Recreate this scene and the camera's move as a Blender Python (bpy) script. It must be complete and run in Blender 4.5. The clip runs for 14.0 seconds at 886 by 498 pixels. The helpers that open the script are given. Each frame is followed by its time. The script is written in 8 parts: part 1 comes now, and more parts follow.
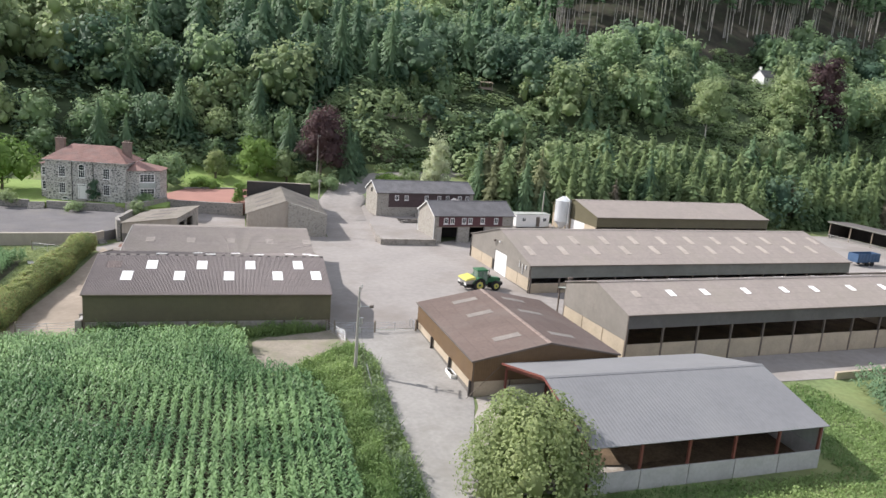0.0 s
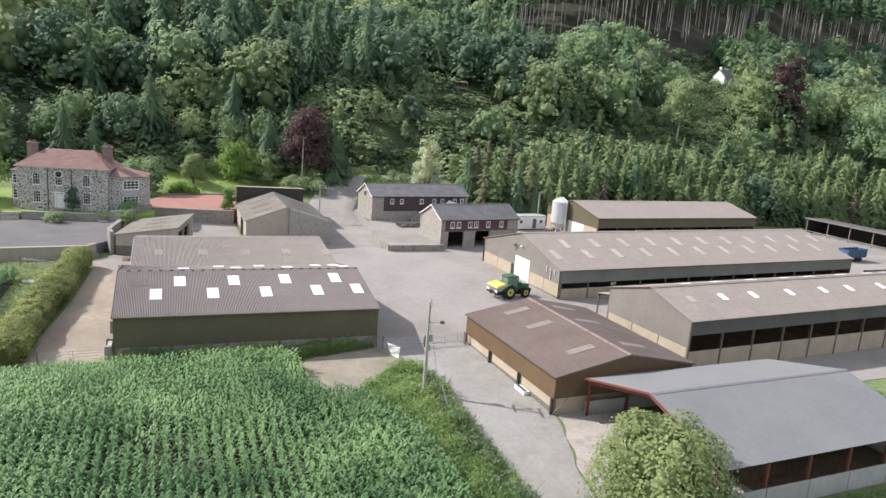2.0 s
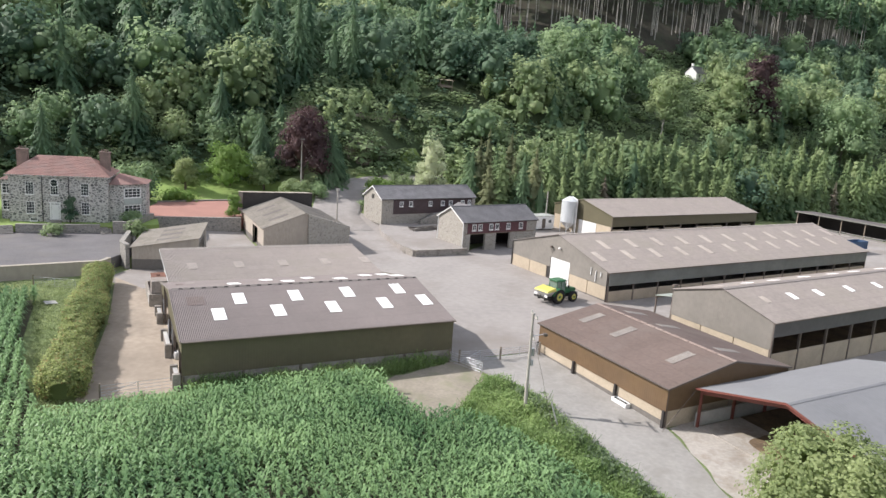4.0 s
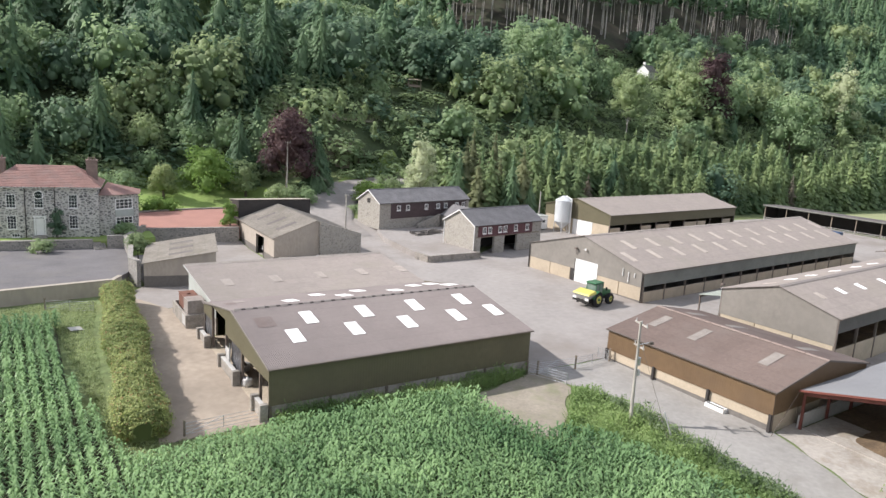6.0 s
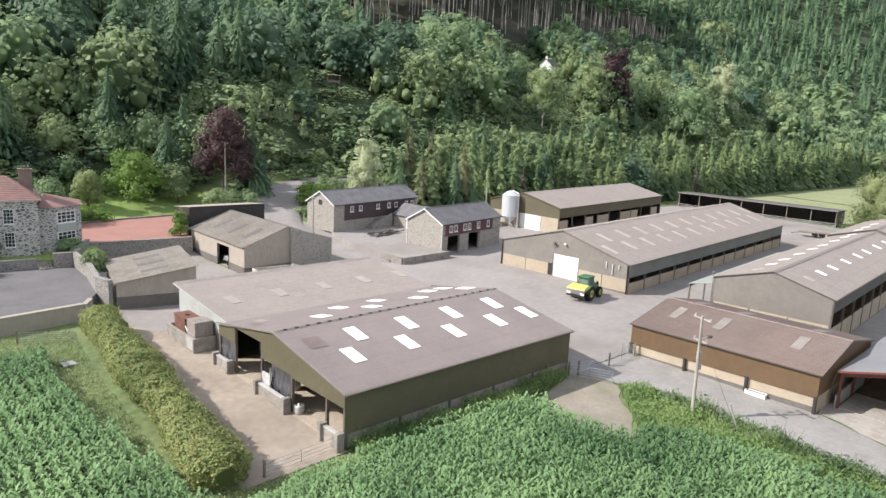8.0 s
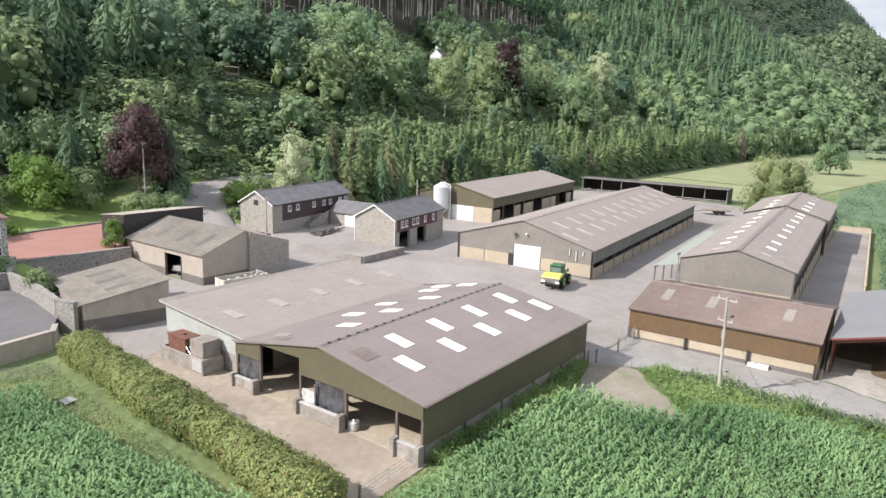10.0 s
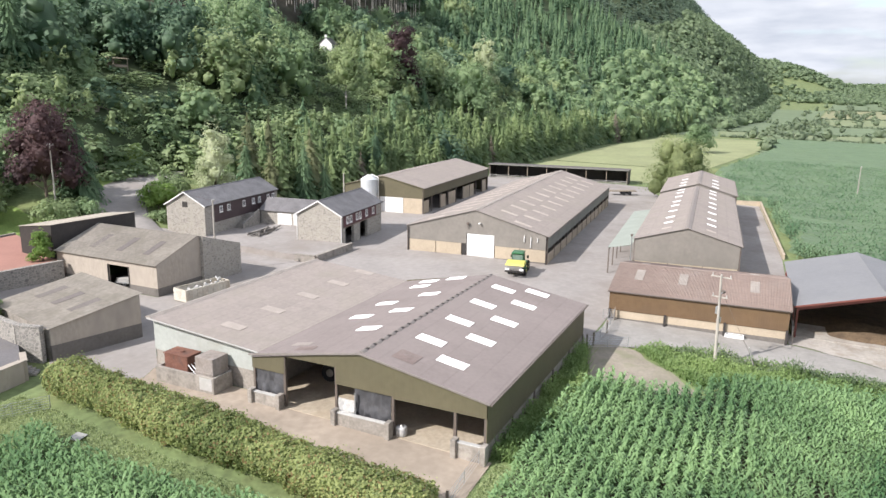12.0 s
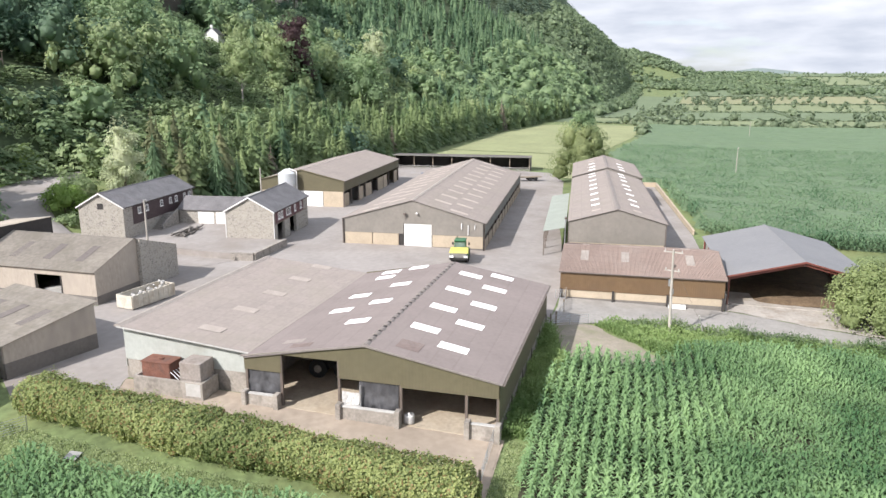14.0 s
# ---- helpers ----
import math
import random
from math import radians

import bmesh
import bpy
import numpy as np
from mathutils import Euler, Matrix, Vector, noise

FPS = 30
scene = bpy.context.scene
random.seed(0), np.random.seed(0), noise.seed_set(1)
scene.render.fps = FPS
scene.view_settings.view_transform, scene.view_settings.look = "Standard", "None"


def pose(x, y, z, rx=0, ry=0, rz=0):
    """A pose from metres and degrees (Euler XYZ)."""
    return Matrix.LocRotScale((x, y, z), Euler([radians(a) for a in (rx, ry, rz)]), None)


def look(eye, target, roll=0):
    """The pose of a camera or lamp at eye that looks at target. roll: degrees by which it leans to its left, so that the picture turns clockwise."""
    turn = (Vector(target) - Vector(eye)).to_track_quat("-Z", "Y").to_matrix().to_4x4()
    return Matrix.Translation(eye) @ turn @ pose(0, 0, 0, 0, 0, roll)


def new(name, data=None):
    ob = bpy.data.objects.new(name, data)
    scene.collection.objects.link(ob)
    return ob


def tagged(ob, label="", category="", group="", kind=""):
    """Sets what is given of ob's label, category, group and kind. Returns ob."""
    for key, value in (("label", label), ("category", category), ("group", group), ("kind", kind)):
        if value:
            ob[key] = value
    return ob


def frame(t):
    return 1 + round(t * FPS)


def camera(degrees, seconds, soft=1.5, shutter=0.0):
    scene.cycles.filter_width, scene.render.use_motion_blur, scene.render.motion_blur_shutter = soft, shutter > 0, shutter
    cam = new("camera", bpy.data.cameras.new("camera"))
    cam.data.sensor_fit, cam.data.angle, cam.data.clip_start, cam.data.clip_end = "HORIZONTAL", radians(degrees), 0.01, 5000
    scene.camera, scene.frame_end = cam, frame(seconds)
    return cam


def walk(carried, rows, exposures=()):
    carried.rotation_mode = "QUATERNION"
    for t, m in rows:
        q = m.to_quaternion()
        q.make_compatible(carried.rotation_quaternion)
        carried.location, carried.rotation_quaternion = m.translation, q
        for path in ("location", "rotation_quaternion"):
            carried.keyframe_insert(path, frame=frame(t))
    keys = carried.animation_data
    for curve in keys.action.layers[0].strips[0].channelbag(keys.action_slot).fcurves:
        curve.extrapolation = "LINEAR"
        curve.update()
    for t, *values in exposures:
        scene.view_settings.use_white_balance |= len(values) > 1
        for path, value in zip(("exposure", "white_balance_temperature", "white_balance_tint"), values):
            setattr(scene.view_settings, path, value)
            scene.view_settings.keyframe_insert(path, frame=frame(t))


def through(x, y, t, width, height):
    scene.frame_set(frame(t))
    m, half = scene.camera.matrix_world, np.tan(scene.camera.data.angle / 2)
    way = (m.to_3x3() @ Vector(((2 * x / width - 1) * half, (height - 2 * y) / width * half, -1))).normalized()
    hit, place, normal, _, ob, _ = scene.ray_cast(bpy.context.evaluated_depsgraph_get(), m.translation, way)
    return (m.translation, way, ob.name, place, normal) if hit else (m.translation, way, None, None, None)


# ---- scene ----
cam = camera(64.4, 14.0)
PATH = [
    (0, (-3.212, -1.583, 26.766), (-2.647, 0.287, 26.339), 4.7),
    (0.5, (-5.947, 0.27, 26.502), (-5.335, 2.126, 26.079), 4.8),
    (1, (-8.436, 2.198, 26.201), (-7.782, 4.041, 25.782), 4.7),
    (1.5, (-11.032, 4.291, 26.073), (-10.339, 6.12, 25.656), 4.7),
    (2, (-13.847, 6.616, 25.841), (-13.112, 8.429, 25.427), 4.6),
    (2.5, (-16.41, 8.849, 25.495), (-15.639, 10.648, 25.084), 4.4),
    (3, (-19.088, 11.137, 25.231), (-18.28, 12.921, 24.822), 4.3),
    (5.5, (-32.433, 23.435, 24.282), (-31.427, 25.117, 23.884), 3.6),
    (6, (-35.231, 26.016, 24.076), (-34.169, 27.664, 23.682), 3.5),
    (6.5, (-37.777, 28.7, 24.004), (-36.66, 30.312, 23.609), 3.3),
    (7, (-40.451, 31.409, 23.738), (-39.266, 32.972, 23.348), 3.1),
    (7.5, (-42.976, 34.291, 23.599), (-41.714, 35.793, 23.211), 2.9),
    (8, (-45.381, 37.25, 23.723), (-44.045, 38.686, 23.331), 2.8),
    (10.5, (-55.348, 51.847, 23.614), (-53.709, 52.917, 23.205), 1.6),
    (11, (-56.831, 54.758, 23.618), (-55.143, 55.748, 23.203), 1.4),
    (11.5, (-58.061, 57.253, 23.715), (-56.334, 58.17, 23.293), 1.1),
    (12, (-59.269, 59.754, 23.887), (-57.503, 60.589, 23.457), 0.8),
    (12.5, (-60.498, 61.976, 24.014), (-58.696, 62.723, 23.575), 0.6),
    (13, (-61.299, 63.802, 23.979), (-59.468, 64.47, 23.532), 0.3),
    (13.5, (-62.084, 65.579, 23.796), (-60.227, 66.171, 23.346), 0.1),
    (14, (-63.259, 67.332, 23.87), (-61.381, 67.851, 23.418), 0.1),
]
walk(cam, [(t, look(eye, target, roll)) for t, eye, target, roll in PATH],
     [(0.0, 0.63, 6350, 12), (7.0, 0.68, 6350, 12), (11.0, 0.74, 6350, 12), (14.0, 0.81, 6350, 12)])

# ---- world and sun ----
SUN_TO = Vector((-3.9, 2.5, 3.76)).normalized()
world = bpy.data.worlds.new("sky")
scene.world = world
world.use_nodes = True
wn, wl = world.node_tree.nodes, world.node_tree.links
wn.clear()
w_out, w_bg, w_sky = wn.new("ShaderNodeOutputWorld"), wn.new("ShaderNodeBackground"), wn.new("ShaderNodeTexSky")
w_sky.sky_type, w_sky.sun_disc = "NISHITA", False
w_sky.sun_elevation = math.asin(SUN_TO.z)
w_sky.sun_rotation = math.atan2(SUN_TO.x, SUN_TO.y)
w_sky.air_density, w_sky.dust_density, w_sky.ozone_density = 1.0, 2.5, 1.0
w_bg.inputs[1].default_value = 0.15
# broken cloud over the blue
w_tc, w_map, w_noise, w_ramp, w_mix = (wn.new("ShaderNodeTexCoord"), wn.new("ShaderNodeMapping"), wn.new("ShaderNodeTexNoise"),
                                       wn.new("ShaderNodeValToRGB"), wn.new("ShaderNodeMix"))
w_map.inputs["Scale"].default_value = (3.0, 3.0, 14.0)
w_noise.inputs["Scale"].default_value, w_noise.inputs["Detail"].default_value = 1.6, 7.0
w_ramp.color_ramp.elements[0].position, w_ramp.color_ramp.elements[1].position = 0.34, 0.50
w_mix.data_type = "RGBA"
w_shade, w_grey = wn.new("ShaderNodeTexNoise"), wn.new("ShaderNodeMix")
w_shade.inputs["Scale"].default_value, w_shade.inputs["Detail"].default_value = 3.5, 6.0
w_grey.data_type = "RGBA"
w_grey.inputs["A"].default_value, w_grey.inputs["B"].default_value = (1.7, 1.95, 2.4, 1), (4.7, 4.75, 4.85, 1)
wl.new(w_map.outputs[0], w_shade.inputs["Vector"])
wl.new(w_shade.outputs[0], w_grey.inputs["Factor"])
wl.new(w_grey.outputs["Result"], w_mix.inputs["B"])
for a, b in ((w_tc.outputs["Generated"], w_map.inputs[0]), (w_map.outputs[0], w_noise.inputs["Vector"]), (w_noise.outputs[0], w_ramp.inputs[0]),
             (w_ramp.outputs[0], w_mix.inputs["Factor"]), (w_sky.outputs[0], w_mix.inputs["A"]), (w_mix.outputs["Result"], w_bg.inputs[0]),
             (w_bg.outputs[0], w_out.inputs[0])):
    wl.new(a, b)
sun = new("sun", bpy.data.lights.new("sun", "SUN"))
sun.data.energy, sun.data.angle, sun.data.color = 3.7, radians(0.6), (1.0, 0.955, 0.90)
sun.matrix_world = look(SUN_TO * 100, (0, 0, 0))

# ---- materials ----
MATS = {}


def mat(name, base, rough=0.8, metal=0.0, vary=0.15, scale=0.6, fine=9.0, bump=0.0, stain=None, stain_amt=0.5, stain_scale=0.25, stretch=(1, 1, 1), each=0.0, spec=0.4, laps=0.0):
    """A surface with coarse and fine variation, stains of another colour, and a little difference from piece to piece."""
    if name in MATS:
        return MATS[name]
    m = bpy.data.materials.new(name)
    m.use_nodes = True
    n, l = m.node_tree.nodes, m.node_tree.links
    bs = n["Principled BSDF"]
    bs.inputs["Roughness"].default_value, bs.inputs["Metallic"].default_value = rough, metal
    bs.inputs["Specular IOR Level"].default_value = spec
    tc, mp = n.new("ShaderNodeNewGeometry"), n.new("ShaderNodeMapping")
    mp.inputs["Scale"].default_value = stretch
    l.new(tc.outputs["Position"], mp.inputs[0])
    big, small = n.new("ShaderNodeTexNoise"), n.new("ShaderNodeTexNoise")
    for q, sc, de in ((big, scale, 4.0), (small, fine, 3.0)):
        q.inputs["Scale"].default_value, q.inputs["Detail"].default_value = sc, de
        l.new(mp.outputs[0], q.inputs["Vector"])
    add = n.new("ShaderNodeMath")
    add.operation = "ADD"
    l.new(big.outputs[0], add.inputs[0])
    l.new(small.outputs[0], add.inputs[1])
    rng = n.new("ShaderNodeMapRange")
    rng.inputs["From Min"].default_value, rng.inputs["From Max"].default_value = 0.6, 1.4
    rng.inputs["To Min"].default_value, rng.inputs["To Max"].default_value = 1 - vary * 1.6, 1 + vary * 1.6
    l.new(add.outputs[0], rng.inputs["Value"])
    src = rng.outputs[0]
    if each:
        inf, er, mul = n.new("ShaderNodeObjectInfo"), n.new("ShaderNodeMapRange"), n.new("ShaderNodeMath")
        er.inputs["To Min"].default_value, er.inputs["To Max"].default_value = 1 - each, 1 + each
        mul.operation = "MULTIPLY"
        l.new(inf.outputs["Random"], er.inputs["Value"])
        l.new(er.outputs[0], mul.inputs[0])
        l.new(src, mul.inputs[1])
        src = mul.outputs[0]
    if laps:
        # separate roof sheets, 1 m wide and one lap long, each a little different, with a dark line at the lap
        oc, sx, cell, fx = n.new("ShaderNodeTexCoord"), n.new("ShaderNodeVectorMath"), n.new("ShaderNodeTexWhiteNoise"), n.new("ShaderNodeVectorMath")
        sx.operation, fx.operation = "MULTIPLY", "FLOOR"
        sx.inputs[1].default_value = (1.0, 1 / laps, 0)
        l.new(oc.outputs["Object"], sx.inputs[0])
        l.new(sx.outputs[0], fx.inputs[0])
        l.new(fx.outputs[0], cell.inputs["Vector"])
        fr, sy, edge, both = n.new("ShaderNodeVectorMath"), n.new("ShaderNodeSeparateXYZ"), n.new("ShaderNodeMapRange"), n.new("ShaderNodeMath")
        fr.operation = "FRACTION"
        l.new(sx.outputs[0], fr.inputs[0])
        l.new(fr.outputs[0], sy.inputs[0])
        edge.inputs["From Min"].default_value, edge.inputs["From Max"].default_value = 0.02, 0.10
        edge.inputs["To Min"].default_value, edge.inputs["To Max"].default_value = 0.9, 1.0
        l.new(sy.outputs["Y"], edge.inputs["Value"])
        cr, m2 = n.new("ShaderNodeMapRange"), n.new("ShaderNodeMath")
        cr.inputs["To Min"].default_value, cr.inputs["To Max"].default_value = 0.965, 1.035
        l.new(cell.outputs["Value"], cr.inputs["Value"])
        both.operation = m2.operation = "MULTIPLY"
        l.new(edge.outputs[0], both.inputs[0])
        l.new(cr.outputs[0], both.inputs[1])
        l.new(both.outputs[0], m2.inputs[0])
        l.new(src, m2.inputs[1])
        src = m2.outputs[0]
    vm = n.new("ShaderNodeVectorMath")
    vm.operation = "SCALE"
    vm.inputs[0].default_value = base
    l.new(src, vm.inputs["Scale"])
    col = vm.outputs[0]
    if stain:
        sn, sr, mx = n.new("ShaderNodeTexNoise"), n.new("ShaderNodeMapRange"), n.new("ShaderNodeMix")
        sn.inputs["Scale"].default_value, sn.inputs["Detail"].default_value, sn.inputs["Roughness"].default_value = stain_scale, 6.0, 0.65
        l.new(mp.outputs[0], sn.inputs["Vector"])
        sr.inputs["From Min"].default_value, sr.inputs["From Max"].default_value = 0.48, 0.68
        sr.inputs["To Max"].default_value = stain_amt
        l.new(sn.outputs[0], sr.inputs["Value"])
        mx.data_type = "RGBA"
        l.new(sr.outputs[0], mx.inputs["Factor"])
        l.new(col, mx.inputs["A"])
        mx.inputs["B"].default_value = (*stain, 1)
        col = mx.outputs["Result"]
    l.new(col, bs.inputs["Base Color"])
    if bump:
        bp = n.new("ShaderNodeBump")
        bp.inputs["Strength"].default_value, bp.inputs["Distance"].default_value = 0.6, bump
        l.new(small.outputs[0], bp.inputs["Height"])
        l.new(bp.outputs[0], bs.inputs["Normal"])
    MATS[name] = m
    return m


def leafy(name, dark, light, rough=0.6, through=0.48, hue_each=0.0):
    """Foliage: colour varies from leaf clump to clump and over broad patches; light passes through a little."""
    if name in MATS:
        return MATS[name]
    m = bpy.data.materials.new(name)
    m.use_nodes = True
    n, l = m.node_tree.nodes, m.node_tree.links
    bs, out = n["Principled BSDF"], n["Material Output"]
    geo, big, ramp, mixf = n.new("ShaderNodeNewGeometry"), n.new("ShaderNodeTexNoise"), n.new("ShaderNodeMix"), n.new("ShaderNodeMath")
    big.inputs["Scale"].default_value, big.inputs["Detail"].default_value = 0.09, 3.0
    l.new(geo.outputs["Position"], big.inputs["Vector"])
    a = n.new("ShaderNodeMapRange")
    a.inputs["From Min"].default_value, a.inputs["From Max"].default_value = 0.35, 0.65
    l.new(big.outputs[0], a.inputs["Value"])
    mixf.operation = "MULTIPLY_ADD"
    l.new(geo.outputs["Random Per Island"], mixf.inputs[0])
    mixf.inputs[1].default_value = 0.26
    half = n.new("ShaderNodeMath")
    half.operation = "MULTIPLY"
    half.inputs[1].default_value = 0.74
    l.new(a.outputs[0], half.inputs[0])
    l.new(half.outputs[0], mixf.inputs[2])
    ramp.data_type = "RGBA"
    ramp.inputs["A"].default_value, ramp.inputs["B"].default_value = (*dark, 1), (*light, 1)
    l.new(mixf.outputs[0], ramp.inputs["Factor"])
    l.new(ramp.outputs["Result"], bs.inputs["Base Color"])
    bs.inputs["Roughness"].default_value = rough
    bs.inputs["Specular IOR Level"].default_value = 0.25
    if through:
        tr, ms = n.new("ShaderNodeBsdfTranslucent"), n.new("ShaderNodeMixShader")
        l.new(ramp.outputs["Result"], tr.inputs["Color"])
        ms.inputs[0].default_value = through
        l.new(bs.outputs[0], ms.inputs[1])
        l.new(tr.outputs[0], ms.inputs[2])
        l.new(ms.outputs[0], out.inputs["Surface"])
    MATS[name] = m
    return m


FIBRE = mat("fibre_cement", (0.190, 0.164, 0.158), 0.9, vary=0.07, scale=0.15, fine=3.0, stain=(0.225, 0.2, 0.19), stain_amt=0.4, stain_scale=0.12, laps=1.7)
FIBRE_OLD = mat("old_fibre_cement", (0.250, 0.221, 0.205), 0.92, vary=0.09, scale=0.2, fine=2.5, stain=(0.195, 0.18, 0.15), stain_amt=0.45, stain_scale=0.2, laps=1.45)
RUSTY = mat("brown_sheet_roof", (0.27, 0.206, 0.176), 0.85, vary=0.09, scale=0.25, fine=3.0, stain=(0.31, 0.255, 0.222), stain_amt=0.55, stain_scale=0.2, laps=1.8)
PATCH = mat("brown_patch_sheet", (0.17, 0.135, 0.125), 0.85, vary=0.15, scale=0.6, fine=3.0)
GREYROOF = mat("grey_box_sheet", (0.215, 0.215, 0.222), 0.7, vary=0.06, scale=0.2, fine=2.0, stain=(0.235, 0.235, 0.235), stain_amt=0.5, stain_scale=0.1)
SLATE = mat("slate", (0.185, 0.178, 0.182), 0.65, vary=0.2, scale=0.7, fine=6.0, each=0.12)
TILE_RED = mat("red_roof_tile", (0.30, 0.175, 0.15), 0.8, vary=0.2, scale=0.6, fine=6.0, each=0.1, stain=(0.24, 0.19, 0.175), stain_amt=0.5, stain_scale=0.5)
OLIVE = mat("olive_cladding", (0.128, 0.113, 0.068), 0.65, vary=0.08, scale=0.3, fine=2.0, stain=(0.10, 0.092, 0.06), stain_amt=0.4)
BROWNCLAD = mat("brown_cladding", (0.155, 0.098, 0.052), 0.6, vary=0.1, scale=0.3, fine=2.0, stain=(0.11, 0.075, 0.05), stain_amt=0.4)
GREYCLAD = mat("grey_cladding", (0.235, 0.215, 0.19), 0.7, vary=0.1, scale=0.3, fine=2.0, stain=(0.18, 0.168, 0.15), stain_amt=0.4)
SAGECLAD = mat("sage_cladding", (0.20, 0.205, 0.185), 0.7, vary=0.12, scale=0.3, fine=2.0, stain=(0.13, 0.125, 0.11), stain_amt=0.5)
PALECLAD = mat("pale_cladding", (0.42, 0.44, 0.41), 0.7, vary=0.08, scale=0.4, fine=3.0, stain=(0.30, 0.29, 0.25), stain_amt=0.5)
DARKCLAD = mat("dark_cladding", (0.045, 0.04, 0.038), 0.7, vary=0.15, scale=0.4, fine=3.0)
CREAM = mat("cream_concrete", (0.46, 0.385, 0.29), 0.9, vary=0.08, scale=0.6, fine=5.0, stain=(0.34, 0.285, 0.215), stain_amt=0.5, stain_scale=0.5, each=0.05)
CONCRETE = mat("stained_concrete", (0.33, 0.30, 0.265), 0.92, vary=0.18, scale=0.6, fine=5.0, stain=(0.165, 0.148, 0.13), stain_amt=0.8, stain_scale=0.9, each=0.08)
STEEL = mat("weathered_steel", (0.17, 0.14, 0.12), 0.6, 0.3, vary=0.15, scale=1.0)
RUST = mat("rust_red", (0.185, 0.085, 0.06), 0.85, vary=0.25, scale=1.5, fine=9, stain=(0.11, 0.075, 0.065), stain_amt=0.7, stain_scale=0.9)
GALV = mat("galvanised", (0.50, 0.51, 0.52), 0.4, 0.7, vary=0.1, scale=1.2)
ZINC = mat("bright_zinc", (0.66, 0.68, 0.69), 0.42, 0.25, vary=0.08, scale=1.2, stretch=(1, 1, 0.3))
SKYLIGHT = mat("clear_roof_sheet", (0.88, 0.88, 0.87), 0.45, vary=0.04, scale=1.0)
FIBRE_PALE = mat("pale_fibre_cement", (0.325, 0.292, 0.25), 0.92, vary=0.16, scale=0.25, fine=2.5, stain=(0.235, 0.215, 0.17), stain_amt=0.6, stain_scale=0.3, laps=1.45)
SKYLIGHT_OLD = mat("aged_roof_sheet", (0.35, 0.31, 0.275), 0.75, vary=0.14, scale=0.8)
WOODPOLE = mat("grey_pole_wood", (0.40, 0.37, 0.33), 0.9, vary=0.2, scale=1.5, stretch=(1, 1, 0.1))
WHITE = mat("white_paint", (0.80, 0.79, 0.77), 0.5, vary=0.05, scale=1.0)
DARKGLASS = mat("window_glass", (0.03, 0.035, 0.04), 0.08, vary=0.1, scale=1.0, spec=0.6)
BLACKSTEEL = mat("dark_inside", (0.03, 0.028, 0.026), 0.9, vary=0.2)

# ---- mesh building ----


class Geo:
    """Vertices and faces of one mesh."""

    def __init__(self):
        self.v, self.f = [], []

    def poly(self, *pts):
        k = len(self.v)
        self.v += [tuple(p) for p in pts]
        self.f.append(tuple(range(k, k + len(pts))))
        return self

    def prism(self, base, top):
        """A solid between two rings of equal length; base runs anticlockwise seen from outside the top."""
        k, n = len(self.v), len(base)
        self.v += [tuple(p) for p in base] + [tuple(p) for p in top]
        self.f.append(tuple(range(k + n - 1, k - 1, -1)))
        self.f.append(tuple(range(k + n, k + 2 * n)))
        for i in range(n):
            j = (i + 1) % n
            self.f.append((k + i, k + j, k + n + j, k + n + i))
        return self

    def box(self, x0, x1, y0, y1, z0, z1):
        r = [(x0, y0), (x1, y0), (x1, y1), (x0, y1)]
        return self.prism([(x, y, z0) for x, y in r], [(x, y, z1) for x, y in r])

    def tbox(self, m, sx, sy, sz):
        """A box of those sizes centred on the pose m."""
        r = [(-1, -1), (1, -1), (1, 1), (-1, 1)]
        f = lambda s: [m @ Vector((a * sx / 2, b * sy / 2, s * sz / 2)) for a, b in r]
        return self.prism(f(-1), f(1))

    def rod(self, p, q, r0, r1=None, n=8):
        """A round bar from p to q."""
        p, q = Vector(p), Vector(q)
        r1 = r0 if r1 is None else r1
        d = (q - p).normalized()
        a = d.orthogonal().normalized()
        b = d.cross(a)
        ring = lambda c, r: [c + (a * math.cos(t) + b * math.sin(t)) * r for t in (2 * math.pi * i / n for i in range(n))]
        return self.prism(ring(p, r0), ring(q, r1))

    def wall(self, x0, y0, x1, y1, t, z0, z1, z1b=None):
        """An upright wall of thickness t along the line, with its top from z1 to z1b."""
        d = Vector((x1 - x0, y1 - y0, 0)).normalized()
        s = Vector((-d.y, d.x, 0)) * (t / 2)
        p, q = Vector((x0, y0, 0)), Vector((x1, y1, 0))
        z1b = z1 if z1b is None else z1b
        ring = [p - s, q - s, q + s, p + s]
        tops = [z1, z1b, z1b, z1]
        return self.prism([(c.x, c.y, z0) for c in ring], [(c.x, c.y, z) for c, z in zip(ring, tops)])


def mesh_of(name, g, material, smooth=False, bevel=0.0):
    me = bpy.data.meshes.new(name)
    me.from_pydata(g.v, [], g.f)
    if bevel:
        bm = bmesh.new()
        bm.from_mesh(me)
        bmesh.ops.remove_doubles(bm, verts=bm.verts, dist=1e-5)
        bmesh.ops.bevel(bm, geom=bm.edges[:], offset=bevel, segments=1, affect="EDGES")
        bm.to_mesh(me)
        bm.free()
    for m in material if isinstance(material, (list, tuple)) else [material]:
        me.materials.append(m)
    if smooth:
        me.polygons.foreach_set("use_smooth", [True] * len(me.polygons))
    me.update()
    return me


def part(name, g, material, parent=None, label="", smooth=False, bevel=0.0, kind=""):
    """One mesh object under a thing, a part or the setting."""
    ob = new(name, mesh_of(name, g, material, smooth, bevel))
    ob.parent = parent
    return tagged(ob, label=label, kind=kind)


def piece(name, me, parent, m):
    """An object of its own on a shared mesh, at the pose m in its parent."""
    ob = new(name, me)
    ob.parent = parent
    ob.matrix_local = m
    return ob


